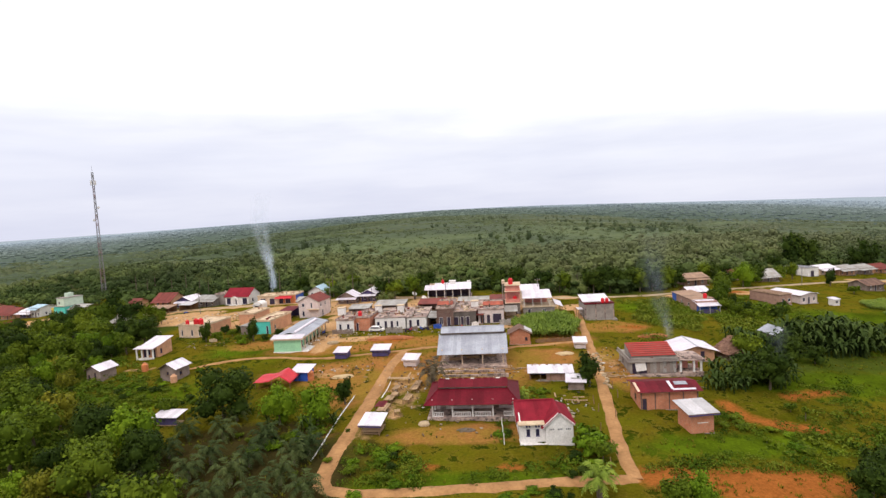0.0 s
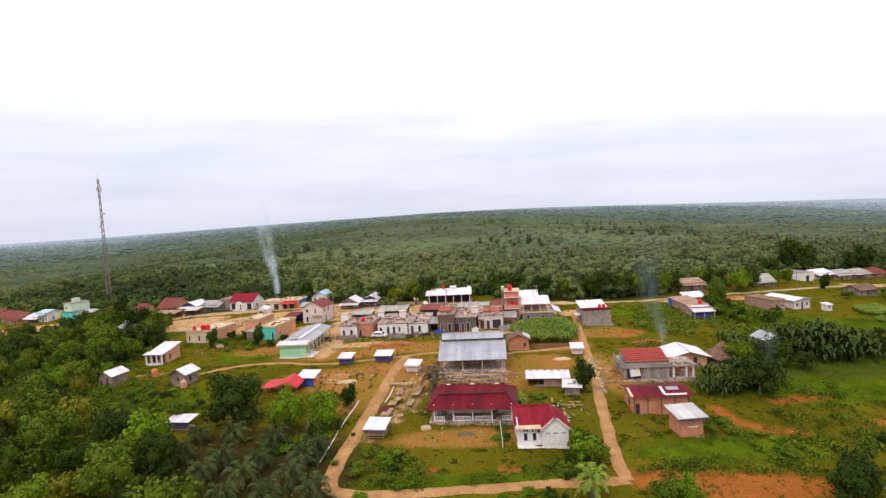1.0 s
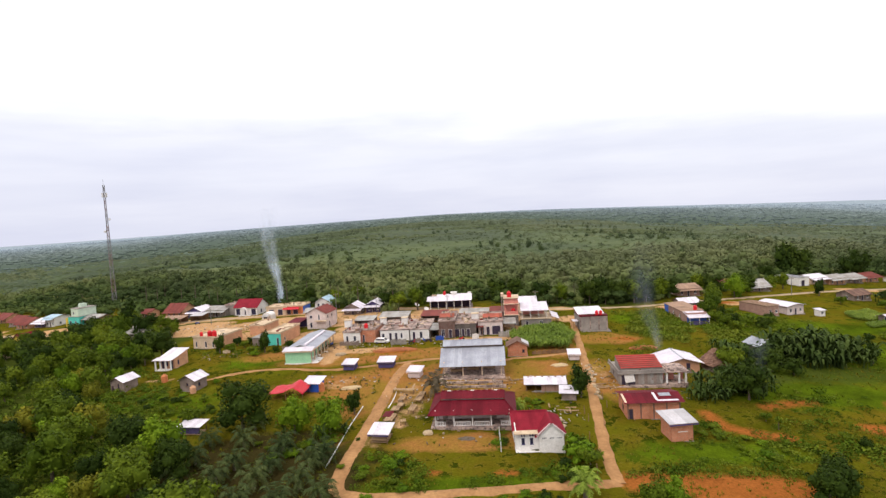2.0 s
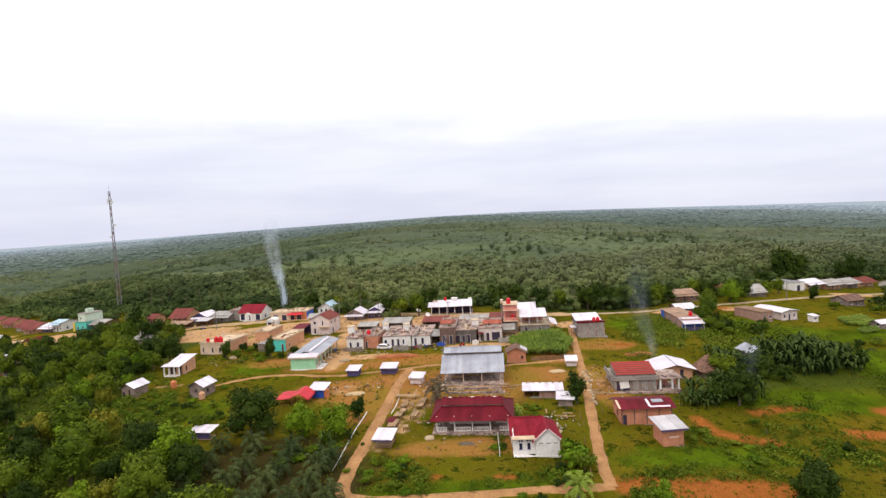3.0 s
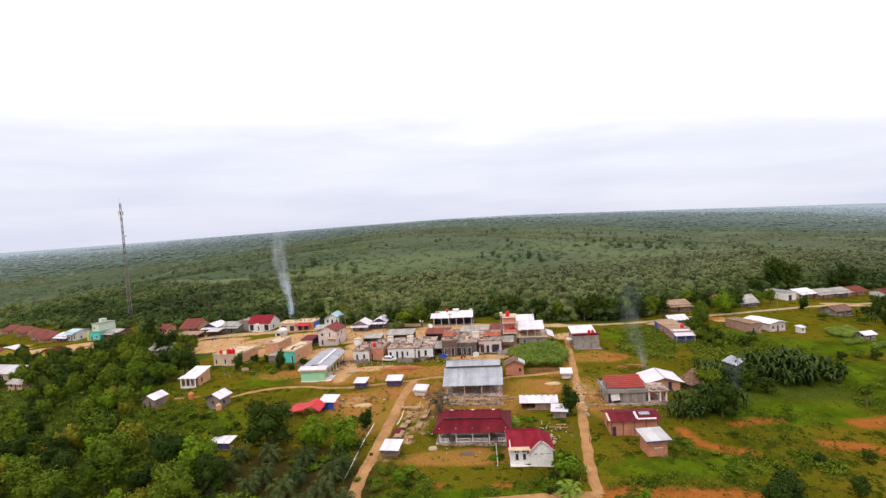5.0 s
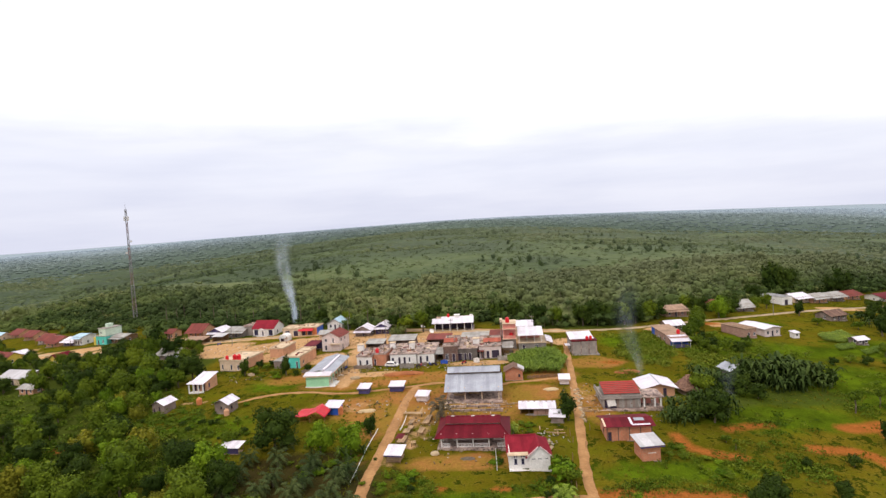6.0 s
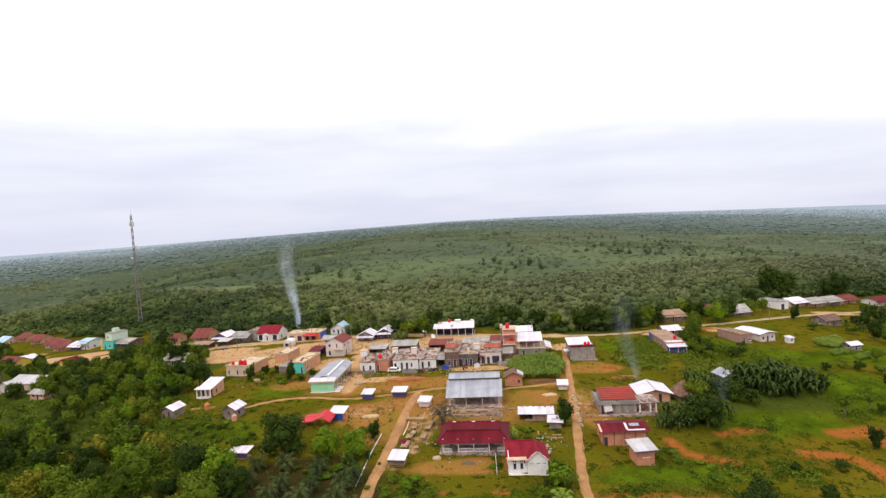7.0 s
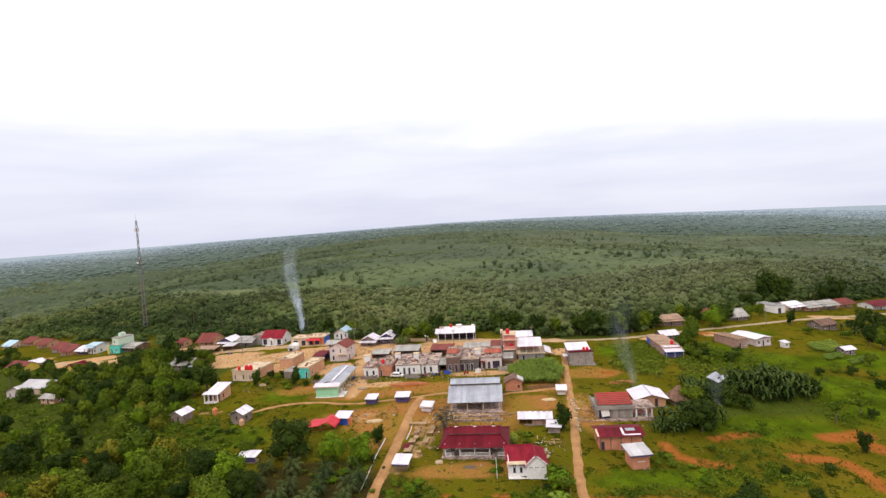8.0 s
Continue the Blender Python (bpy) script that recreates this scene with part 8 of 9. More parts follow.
for (x, y), k, s in (((-146, 186), broad_mid, 0.9), ((-138, 179), broad_dark, 0.8), ((-151, 181), broad_dark, 0.7), ((-166, 197), broad_mid2, 0.8), ((-173, 204), broad_dark, 0.7), ((-161, 184), broad_mid, 0.8), ((-178, 197), broad_mid, 0.8), ((-186, 204), broad_dark, 0.75), ((-169, 187), broad_dark, 0.7),
                     ((-138, 169), broad_mid2, 0.9), ((-146, 157), broad_dark, 0.62), ((-163, 159), broad_mid, 0.75), ((-169, 170), broad_dark, 0.7), ((-138, 158), broad_mid, 0.8), ((-128, 150), broad_mid2, 0.9), ((-149, 150), broad_mid, 0.7), ((-127, 160), broad_dark, 0.8), ((-120, 152), broad_mid, 1.0), ((-130, 168), broad_mid2, 0.8), ((-209, 225), broad_dark, 0.8), ((-204, 232), broad_mid, 0.7),
                     ((-215, 240), broad_mid2, 0.8), ((-225, 250), broad_dark, 0.9), ((-243, 262), broad_mid, 0.9), ((-155, 176), slender, 1.8), ((-176, 188), slender, 1.9), ((-117, 172), broad_dark, 0.9), ((-112, 160), broad_mid2, 1.0), ((-128, 186), broad_mid2, 0.85), ((-86, 150), broad_dark, 0.8), ((-57.5, 143.5), bush_mid, 1.1), ((-50.0, 139.0), bush_mid, 0.9), ((-48.5, 136.5), bush_bright, 0.8), ((-40.5, 141.5), bush_dark, 0.9)):
    place(k, x, y, s, tr_.uniform(0, 360))
for (x, y), k, s in (((55.2, 183.5), broad_dark, 1.0), ((60.5, 185.0), broad_dark, 1.1), ((66.0, 184.5), broad_dark, 1.0), ((71.5, 184.2), broad_mid2, 1.1), ((76.5, 186.0), broad_dark, 0.9), ((83.5, 190.5), broad_mid2, 1.05), ((88.0, 194.0), broad_dark, 0.85),
                     ((113.8, 194.6), bright, 1.45), ((117.0, 196.5), broad_mid, 1.1), ((110.5, 203.5), broad_dark, 0.9), ((105.8, 206.0), broad_mid2, 1.0), ((126.0, 207.0), broad_dark, 0.9), ((139.5, 213.5), broad_mid, 0.9), ((147.0, 216.5), broad_mid2, 0.9),
                     ((99.0, 181.5), broad_mid2, 1.0), ((96.5, 177.5), broad_mid, 0.9), ((93.0, 171.0), broad_mid, 0.8), ((88.5, 163.5), broad_mid2, 0.85), ((91.5, 158.5), bush_mid, 1.5), ((86.0, 147.5), bush_dark, 1.6), ((89.6, 146.5), bush_mid, 1.7), ((92.6, 143.5), bush_dark, 1.5), ((96.5, 147.0), bush_mid, 1.5), ((84.0, 141.5), bush_mid, 1.4), ((99.5, 151.5), bush_dark, 1.3),
                     ((173.5, 256.0), dark_small, 3.0), ((178.0, 258.0), dark_small, 3.4), ((182.5, 256.5), dark_small, 2.8), ((207.0, 254.5), broad_dark, 1.3), ((213.5, 258.0), dark_small, 3.0), ((154.0, 238.0), broad_dark, 0.9), ((24.0, 197.5), broad_dark, 0.9), ((31.5, 195.0), broad_dark, 1.0), ((38.5, 188.0), broad_dark, 0.9), ((45.5, 184.5), broad_mid2, 1.0), ((-2.5, 201.0), broad_dark, 0.9)):
    place(k, x, y, s, tr_.uniform(0, 360))
for x, y, s in ((54.5, 95.0, 1.5), (57.0, 96.5, 1.7), (60.5, 96.5, 1.6), (62.0, 99.5, 1.7), (64.0, 103.0, 1.6), (66.0, 107.0, 1.5), (50.5, 94.5, 1.2), (58.5, 101.5, 1.6), (68.5, 111.5, 1.7), (72.5, 108.5, 1.8), (73.5, 112.5, 1.9), (76.0, 106.5, 1.6)):
    place(bush_dark, x, y, s, tr_.uniform(0, 360))
for i in range(26):
    place(bananas[i % 2], 58.5 + tr_.uniform(-8, 8), 98.0 + tr_.uniform(-4.5, 4.5), tr_.uniform(0.85, 1.2), tr_.uniform(0, 360))
for i in range(9):
    place(bananas[i % 2], 67.0 + tr_.uniform(-3, 3), 112.0 + tr_.uniform(-3, 4), tr_.uniform(1.0, 1.35), tr_.uniform(0, 360))
for x, y in ((-38.2, 84.1), (-32.1, 82.6), (-24.7, 79.1), (-30.9, 75.1), (-25.1, 73.6), (-19.2, 73.4), (-38.0, 77.8), (-32.0, 70.9), (-26.1, 69.3), (-19.5, 68.3), (-17.7, 75.8),
             (-32.7, 65.8), (-26.6, 64.0), (-21.1, 63.2), (-15.5, 64.2), (-38.9, 72.3), (-32.5, 89.2)):
    place(oil[tr_.randrange(2)], x, y, tr_.uniform(0.70, 0.84), tr_.uniform(0, 360))
for x, y in ((-26.4, 85.7), (-20.5, 83.5), (-19.1, 82.2), (-25.1, 83.0), (-15.9, 84.4), (47.7, 93.9), (48.9, 93.5), (50.0, 92.9), (51.0, 98.4), (51.4, 92.3), (50.9, 95.8), (54.7, 98.4), (56.8, 99.0), (53.9, 99.5), (57.3, 97.4), (52.4, 95.4), (53.6, 94.4), (54.8, 93.9), (70.1, 116.5), (68.9, 121.5), (70.8, 114.2), (67.4, 123.4), (71.2, 121.6), (67.9, 118.2), (69.7, 117.4), (70.9, 115.7),
             (67.3, 120.7), (53.7, 92.8), (61.2, 182.0)):
    place(bananas[tr_.randrange(2)], x, y, tr_.uniform(0.8, 1.05) if x > 30 else tr_.uniform(0.6, 0.85), tr_.uniform(0, 360))
place(lowpalm, 18.6, 62.4, 1.0, 10)
place(drypalm, -0.3, 99.0, 1.25, 70)
place(lowpalm, 14.5, 90.3, 0.6, 70)
for i in range(110):
    u, v = tr_.random(), tr_.random()
    x, y = 74.7, 109.2
    a = 6.283 * u
    e = v ** 0.6
    place(bananas[tr_.randrange(2)], x + 14 + 12.5 * e * math.cos(a) + tr_.uniform(-1, 1), y + 8 + 8.5 * e * math.sin(a) + tr_.uniform(-1, 1), (1.9 - 0.6 * e) * tr_.uniform(0.75, 1.1), tr_.uniform(0, 360))
for u, v, k_ in ((0.05, 0.2, 1.0), (0.25, 0.8, 1.3), (0.45, 0.5, 1.2), (0.7, 0.9, 1.3), (0.9, 0.4, 1.1), (0.15, 0.6, 1.2), (0.6, 0.2, 0.9)):
    x, y = 74.7, 109.2
    place(dark_small, x + 28 * u, y + 14 * v, k_, 50 * u, k_ * 0.85)
for dx, dy, s in ((-3.4, -1.5, 0.8), (-2.2, -2.6, 0.9), (-0.6, -3.0, 0.75), (3.6, -1.6, 1.1), (4.4, 1.0, 1.2), (4.6, 3.2, 1.1), (-4.0, 1.6, 1.0), (3.0, -3.2, 0.95), (6.0, -1.0, 1.2), (6.5, 2.0, 1.3)):
    x, y = 78.2, 119.2
    place(bananas[tr_.randrange(2)], x + dx, y + dy, s, tr_.uniform(0, 360))
for i in range(16):
    x = -150 + i * 9.5 + tr_.uniform(-4, 4)
    place(coco, x, treeline(x) - 2 + tr_.uniform(0, 10), tr_.uniform(0.8, 1.2), tr_.uniform(0, 360))
for i in range(14):
    x, y = 177.9, 190.2
    place(bananas[i % 2], x + tr_.uniform(-12, 14), y + tr_.uniform(-8, 10), tr_.uniform(0.9, 1.3), tr_.uniform(0, 360))


CLEAR = [(-68.9, 111.5, 7), (-51.5, 106.5, 10), (-66.0, 123.7, 11), (-64.2, 116.6, 6), (-53.3, 116.4, 9), (-41.4, 84.9, 8), (-38.6, 80.0, 6), (-130.8, 141.3, 14), (-136.0, 141.0, 13), (-119.9, 127.0, 8), (-183.3, 198.7, 19), (-166.0, 177.2, 12), (-146.4, 180.6, 11), (-177.6, 207.3, 12), (-149.8, 197.5, 12), (-47.6, 99.6, 7), (-140.9, 154.5, 7), (-145.0, 151.1, 5), (-125.6, 141.6, 5), (-65.6, 148.1, 12)]
CLEAR += [(-94.7, 89.1, 5), (-86.9, 100.9, 5)]


def left_wood():
    """The thicket to the left of the palm rows, thinning out towards the huts."""
    r = random.Random(21)
    kept = [(-41.8, 66.5), (-43.9, 78.8), (-46.6, 66.3), (-61.7, 84.3), (-58.5, 75.6)]
    tries = 0
    while len(kept) < 186 and tries < 9000:
        tries += 1
        x, y = r.uniform(-150, -26), r.uniform(52, 190)
        if y < 92 and x > -33 - (y - 60) * 0.42 and y > 56:
            continue
        if y > 92 and x > -70 - (y - 92) * 0.22:
            continue
        if any((x - a) ** 2 + (y - b) ** 2 < c * c for a, b, c in CLEAR):
            continue
        if any((x - a) ** 2 + (y - b) ** 2 < (5.9 if y < 95 else 4.6) ** 2 for a, b in kept):
            continue
        if abs(x / (y + 25)) > 1.05:
            continue
        kept.append((x, y))
        k = r.choice([broad_mid, broad_mid, broad_mid2, broad_mid2, bright, broad_dark, broad_dark, dark_small, yellow])
        s = r.uniform(0.75, 1.3) * (0.72 if k is broad_dark else 1.0) * (0.72 if y > 105 else 1.0)
        if y < 88:
            k = {broad_mid: near_mid, broad_mid2: near_mid2, broad_dark: near_dark, yellow: near_yellow}.get(k, k)
        place(k, x, y, s, r.uniform(0, 360), s * r.uniform(0.85, 1.1))


left_wood()
r_ = random.Random(9)
SHRUBS = []
for (x, y), n, spread in (((-10.8, 70.5), 12, 6), ((-6.2, 71.4), 6, 6), ((80.8, 161.2), 10, 7), ((83.0, 139.4), 22, 9), ((93.5, 146.2), 18, 8), ((65.5, 161.6), 26, 8), ((66.8, 146.0), 10, 7), ((7.9, 85.9), 0, 4),
                          ((10.1, 79.0), 5, 1.6), ((16.6, 67.5), 9, 5), ((11.9, 62.1), 12, 3), ((44.3, 80.0), 6, 3), ((-9.9, 198.3), 12, 6), ((-17.3, 97.1), 5, 2.4), ((-52.0, 106.5), 10, 6),
                          ((-46.6, 97.5), 10, 6), ((51.0, 123.5), 6, 3), ((17.9, 92.9), 7, 3), ((-98.6, 168.8), 14, 6), ((47.1, 73.7), 8, 5), ((87.8, 153.9), 26, 7), ((90.3, 143.3), 22, 8), ((82.4, 151.2), 12, 4), ((94.6, 157.1), 14, 6), ((-64.0, 108.2), 26, 8), ((-74.7, 112.5), 18, 7), ((-59.7, 108.4), 16, 5), ((-17.9, 81.1), 14, 4), ((-24.6, 81.1), 12, 4)):
    for i in range(n):
        k = r_.choice([bush_mid, bush_mid, bush_bright, bush_bright, bush_dark])
        s = r_.uniform(0.3, 0.72)
        px, py = x + r_.gauss(0, spread * 0.55), y + r_.gauss(0, spread * 0.5)
        if py < 116:
            place(k, px, py, s, r_.uniform(0, 360), s * r_.uniform(0.6, 0.95))
        else:
            SHRUBS.append((px, py, gz(px, py) + 0.2, s * 2.3))
for poly, n in (([(-12.9, 67.2), (-13.2, 73.4), (-9.8, 77.1), (-4.5, 75.2), (-1.0, 70.1), (-2.7, 65.5)], 120), ([(1.8, 66.1), (4.0, 68.6), (13.7, 70.8), (22.6, 71.2), (21.8, 66.7), (12.8, 66.3)], 110),
                ([(25.2, 66.9), (27.7, 70.5), (39.6, 71.8), (51.6, 69.5), (50.6, 66.5)], 110), ([(59.6, 157.7), (75.5, 172.5), (72.2, 145.9), (63.9, 128.2), (56.5, 136.6)], 420), ([(77.8, 148.6), (85.7, 154.7), (81.7, 133.6), (76.5, 119.1), (71.7, 120.7), (70.8, 128.2)], 260), ([(-72.7, 148.5), (-59.3, 145.9), (-55.4, 152.0), (-43.1, 142.8), (-42.8, 137.0), (-53.9, 136.3)], 110), ([(113.8, 140.1), (136.2, 136.6), (108.4, 102.8), (91.2, 96.0), (100.1, 115.9)], 130), ([(43.6, 78.2), (59.7, 84.8), (75.6, 85.0), (68.6, 71.9), (42.1, 69.9)], 170), ([(62.0, 101.3), (83.0, 95.6), (77.4, 87.7), (57.6, 90.0)], 60), ([(93.2, 145.1), (109.7, 160.4), (118.1, 146.2), (104.4, 131.5), (91.3, 129.6)], 150), ([(-106.2, 155.0), (-84.9, 147.2), (-53.4, 108.4), (-63.1, 101.3), (-83.8, 115.9)], 330),
                ([(41.7, 83.1), (45.7, 83.9), (43.2, 76.6), (38.5, 74.0)], 50), ([(62.4, 93.9), (74.6, 96.7), (72.8, 87.4), (56.6, 83.0)], 40), ([(-90.2, 127.7), (-61.5, 110.7), (-45.8, 102.4), (-42.7, 93.3), (-70.5, 103.0)], 420),
                ([(9.4, 83.8), (11.3, 83.6), (10.4, 75.6), (8.7, 74.7)], 40), ([(-22.0, 100.5), (-15.2, 96.7), (-15.9, 81.9), (-19.6, 81.3)], 60)):
    k = 0
    while k < n:
        px, py = r_.uniform(min(p[0] for p in poly), max(p[0] for p in poly)), r_.uniform(min(p[1] for p in poly), max(p[1] for p in poly))
        k += 0.25
        if any((px - a) ** 2 + (py - b) ** 2 < 9 for a, b in FOOTPRINTS):
            continue
        c_ = poly
        inside = False
        for (ax, ay), (bx, by) in zip(c_, c_[1:] + c_[:1]):
            if (ay > py) != (by > py) and px < (bx - ax) * (py - ay) / (by - ay) + ax:
                inside = not inside
        if inside:
            k += 0.75
            SHRUBS.append((px, py, gz(px, py), 0.3 + 0.9 * r_.random() ** 2))
for poly, n, s0, s1 in (([(-112.0, 112.0), (-60.0, 104.0), (-45.0, 92.0), (-42.0, 70.0), (-36.0, 54.0), (-75.0, 52.0)], 430, 1.1, 2.4), ([(-179.2, 186.5), (-126.7, 150.8), (-104.5, 148.8), (-80.3, 115.0), (-82.1, 103.1), (-118.0, 112.9)], 330, 0.9, 2.3), ([(53.7, 146.5), (66.9, 165.2), (75.5, 170.5), (72.9, 145.8), (63.9, 128.2), (55.3, 133.7)], 150, 0.9, 1.9), ([(77.8, 148.6), (85.7, 154.7), (81.7, 133.6), (76.5, 119.1), (71.7, 120.7), (70.8, 128.2)], 90, 1.0, 2.2),
                        ([(-102.1, 147.9), (-81.9, 140.9), (-55.1, 108.8), (-63.1, 101.3), (-81.6, 112.0)], 120, 1.0, 2.0), ([(103.2, 120.2), (127.3, 126.2), (108.4, 102.8), (91.2, 96.0)], 36, 0.9, 1.8), ([(43.0, 71.7), (56.0, 78.0), (69.4, 76.0), (67.3, 70.0)], 40, 0.9, 1.7)):
    k = 0
    while k < n:
        px, py = r_.uniform(min(p[0] for p in poly), max(p[0] for p in poly)), r_.uniform(min(p[1] for p in poly), max(p[1] for p in poly))
        k += 0.2
        inside = False
        for (ax, ay), (bx, by) in zip(poly, poly[1:] + poly[:1]):
            if (ay > py) != (by > py) and px < (bx - ax) * (py - ay) / (by - ay) + ax:
                inside = not inside
        if inside and not any((px - a) ** 2 + (py - b) ** 2 < 9 for a, b in FOOTPRINTS):
            k += 0.8
            SHRUBS.append((px, py, gz(px, py), r_.uniform(s0, s1)))
sv = np.array(SHRUBS)
srng = np.random.RandomState(44)
scatter("shrubbery", [leaf_cloud(k, crown_blobs(k, 1.05, 0.22, 0.5, 5, 0.9), 58, 0.24, 0, 0.7, -0.3, 0.6) for k in range(6)], sv[:, :3], sv[:, 3] * srng.uniform(0.7, 1.3, len(sv)), srng.uniform(0, 6.28, len(sv)),
        srng.randint(0, 6, len(sv)), forest_material("shrub_leaves", [(0.032, 0.058, 0.004), (0.060, 0.094, 0.007), (0.088, 0.124, 0.010), (0.128, 0.148, 0.016)]), "low mixed shrubs on the open ground", "shrubs", np.clip(srng.uniform(0, 1, len(sv)) + 0.45 * (sv[:, 1] > 122) * (sv[:, 0] > 40), 0, 1))
put_away(near_mid, near_mid2, near_dark, near_yellow, broad_dark, broad_mid, broad_mid2, bright, dark_small, slender, yellow, bush_mid, bush_bright, bush_dark, coco, lowpalm, drypalm, *oil, *bananas)


# ---------------------------------------------------------------- crops, grass and weeds
def in_poly(x, y, poly):
    c = False
    for (ax, ay), (bx, by) in zip(poly, poly[1:] + poly[:1]):
        if (ay > y) != (by > y) and x < (bx - ax) * (y - ay) / (by - ay) + ax:
            c = not c
    return c


def crop_proto(seed, h, n):
    V, Q = [], []
    r = random.Random(seed)
    for i in range(n):
        a, b = r.uniform(0, 6.28), r.uniform(0.25, 0.7)
        z0, l = h * r.uniform(0.25, 0.75), h * r.uniform(0.3, 0.5)
        c, s, w = math.cos(a), math.sin(a), 0.13
        o = len(V)
        V += [(-s * w * .3, c * w * .3, z0), (s * w * .3, -c * w * .3, z0), (c * l * b + s * w, s * l * b - c * w, z0 + l * 0.6), (c * l * b - s * w, s * l * b + c * w, z0 + l * 0.6)]
        o2 = len(V)
        V += [(c * l * (b + .45), s * l * (b + .45), z0 + l * 0.35), (c * l * (b + .45), s * l * (b + .45), z0 + l * 0.34)]
        Q += [(o, o + 1, o + 2, o + 3), (o + 3, o + 2, o2, o2 + 1)]
    o = len(V)
    V += [(-.03, 0, -.1), (.03, 0, -.1), (.03, 0, h * .8), (-.03, 0, h * .8)]
    Q.append((o, o + 1, o + 2, o + 3))
    return np.array(V, float), np.array(Q)


def crop_field(name, poly, step, h, label, n=9, seed=0):
    r = random.Random(seed)
    xs, ys = [p[0] for p in poly], [p[1] for p in poly]
    pts = []
    x = min(xs)
    while x < max(xs):
        y = min(ys)
        while y < max(ys):
            px, py = x + r.uniform(-0.2, 0.2), y + r.uniform(-0.25, 0.25)
            if in_poly(px, py, poly):
                pts.append((px, py, gz(px, py)))
            y += step * 0.8
        x += step
    protos = [crop_proto(k + seed, h, n) for k in range(5)]
    m = len(pts)
    rng = np.random.RandomState(seed)
    scatter(name, protos, np.array(pts), rng.uniform(0.8, 1.2, m), rng.uniform(0, 6.28, m), rng.randint(0, 5, m), LEAF_CROP, label, "crop")


crop_field("cassava_field", [(19.6, 138.5), (25.6, 145.4), (35.9, 146.8), (37.1, 136.1), (32.6, 124.6), (24.0, 126.0), (21.0, 127.6)], 0.75, 2.1, "dense plot of tall green crops behind a brick cottage", 11, 3)
crop_field("vegetable_bed", [(133.8, 166.5), (147.6, 173.3), (145.1, 163.3), (135.1, 156.5), (130.9, 159.0)], 0.6, 1.15, "low green vegetable bed on the grass", 8, 4)
crop_field("vegetable_bed", [(129.1, 152.1), (137.9, 155.6), (134.5, 150.1), (126.7, 146.8)], 0.6, 1.15, "small green vegetable bed beside a field hut", 8, 5)
crop_field("vegetable_bed", [(133.1, 146.3), (145.7, 153.8), (142.4, 148.5), (132.2, 142.8)], 0.6, 1.15, "green vegetable bed in the field", 8, 6)


def weeds():
    """Grass tufts and weeds over the open ground, none on the roads."""
    rng = np.random.RandomState(17)
    n = 21000
    x, y = rng.uniform(-70, 112, n), 54 + 128 * rng.uniform(0, 1, n) ** 1.5
    bare = np.zeros(n)
    for line, w in ((ROAD_LEFT, 3.6), (ROAD_RIGHT, 3.6), (ROAD_FRONT, 3.0), (LANE, 2.2), (MAIN, 14)):
        bare = np.maximum(bare, path_mask(x, y, line, w, 0.4))
    for bx, by, rx, ry in ((-5.2, 98.0, 5, 13), (-6.7, 90.8, 3, 8), (7.2, 106.3, 9, 4), (-26.9, 132.9, 4, 11), (-27.7, 148.0, 6, 6)):
        bare = np.maximum(bare, blob_mask(x, y, bx, by, rx, ry))
    patch = clumps(x, y, 7.5) * 0.6 + clumps(x + 9, y, 2.7) * 0.4
    ok = (bare < 0.3) & (patch > rng.uniform(0.2, 0.75, n))
    x, y = x[ok], y[ok]
    protos = []
    for k in range(5):
        r = np.random.RandomState(k)
        V, Q = [], []
        for i in range(7):
            a, l, w = r.uniform(0, 6.28), r.uniform(0.25, 0.5), r.uniform(0.05, 0.11)
            c, s = math.cos(a), math.sin(a)
            bx, by = r.uniform(-.3, .3, 2)
            o = len(V)
            V += [(bx - s * w, by + c * w, -.05), (bx + s * w, by - c * w, -.05), (bx + c * l * .7 + s * w * .4, by + s * l * .7 - c * w * .4, l), (bx + c * l * .7 - s * w * .4, by + s * l * .7 + c * w * .4, l)]
            Q.append((o, o + 1, o + 2, o + 3))
        protos.append((np.array(V), np.array(Q)))
    m = len(x)
    tint = np.clip(clumps(x, y, 13) + rng.uniform(-0.3, 0.3, m), 0, 1)
    scatter("grass", protos, np.stack([x, y, ground_height(x, y)], -1), rng.uniform(0.3, 0.85, m), rng.uniform(0, 6.28, m), rng.randint(0, 5, m),
            forest_material("grass_blades", [(0.066, 0.086, 0.005), (0.096, 0.112, 0.007), (0.140, 0.128, 0.010), (0.135, 0.115, 0.016)]), "tufts of green and yellowing grass", "grass", tint)


weeds()


# ---------------------------------------------------------------- small things on the ground
def stone_mesh(seed):
    r = np.random.RandomState(seed)
    v = BALL[0] * r.uniform(0.75, 1.2, (len(BALL[0]), 1)) * (0.42, 0.32, 0.22)
    me = quad_mesh("stone", v, BALL[1], True)
    me.materials.append(STONE)
    return me


stones = [stone_mesh(k) for k in range(4)]
sr = random.Random(2)
for (ax, ay), (bx, by), n in (((33.9, 114.1), (30.6, 94.5), 22), ((20.8, 87.0), (20.8, 82.8), 6)):
    for i in range(n):
        t = (i + sr.random()) / n
        x, y = ax + (bx - ax) * t + sr.uniform(-0.5, 0.5), ay + (by - ay) * t
        ob = new("stone", sr.choice(stones))
        ob.matrix_world = pose(x, y, gz(x, y) + 0.1, 0, 0, sr.uniform(0, 360)) @ Matrix.Diagonal((1.3, 1.2, 1.2, 1))
        tagged(ob, "pale rough stone lying beside the earth road", "stone", "stones beside the road")


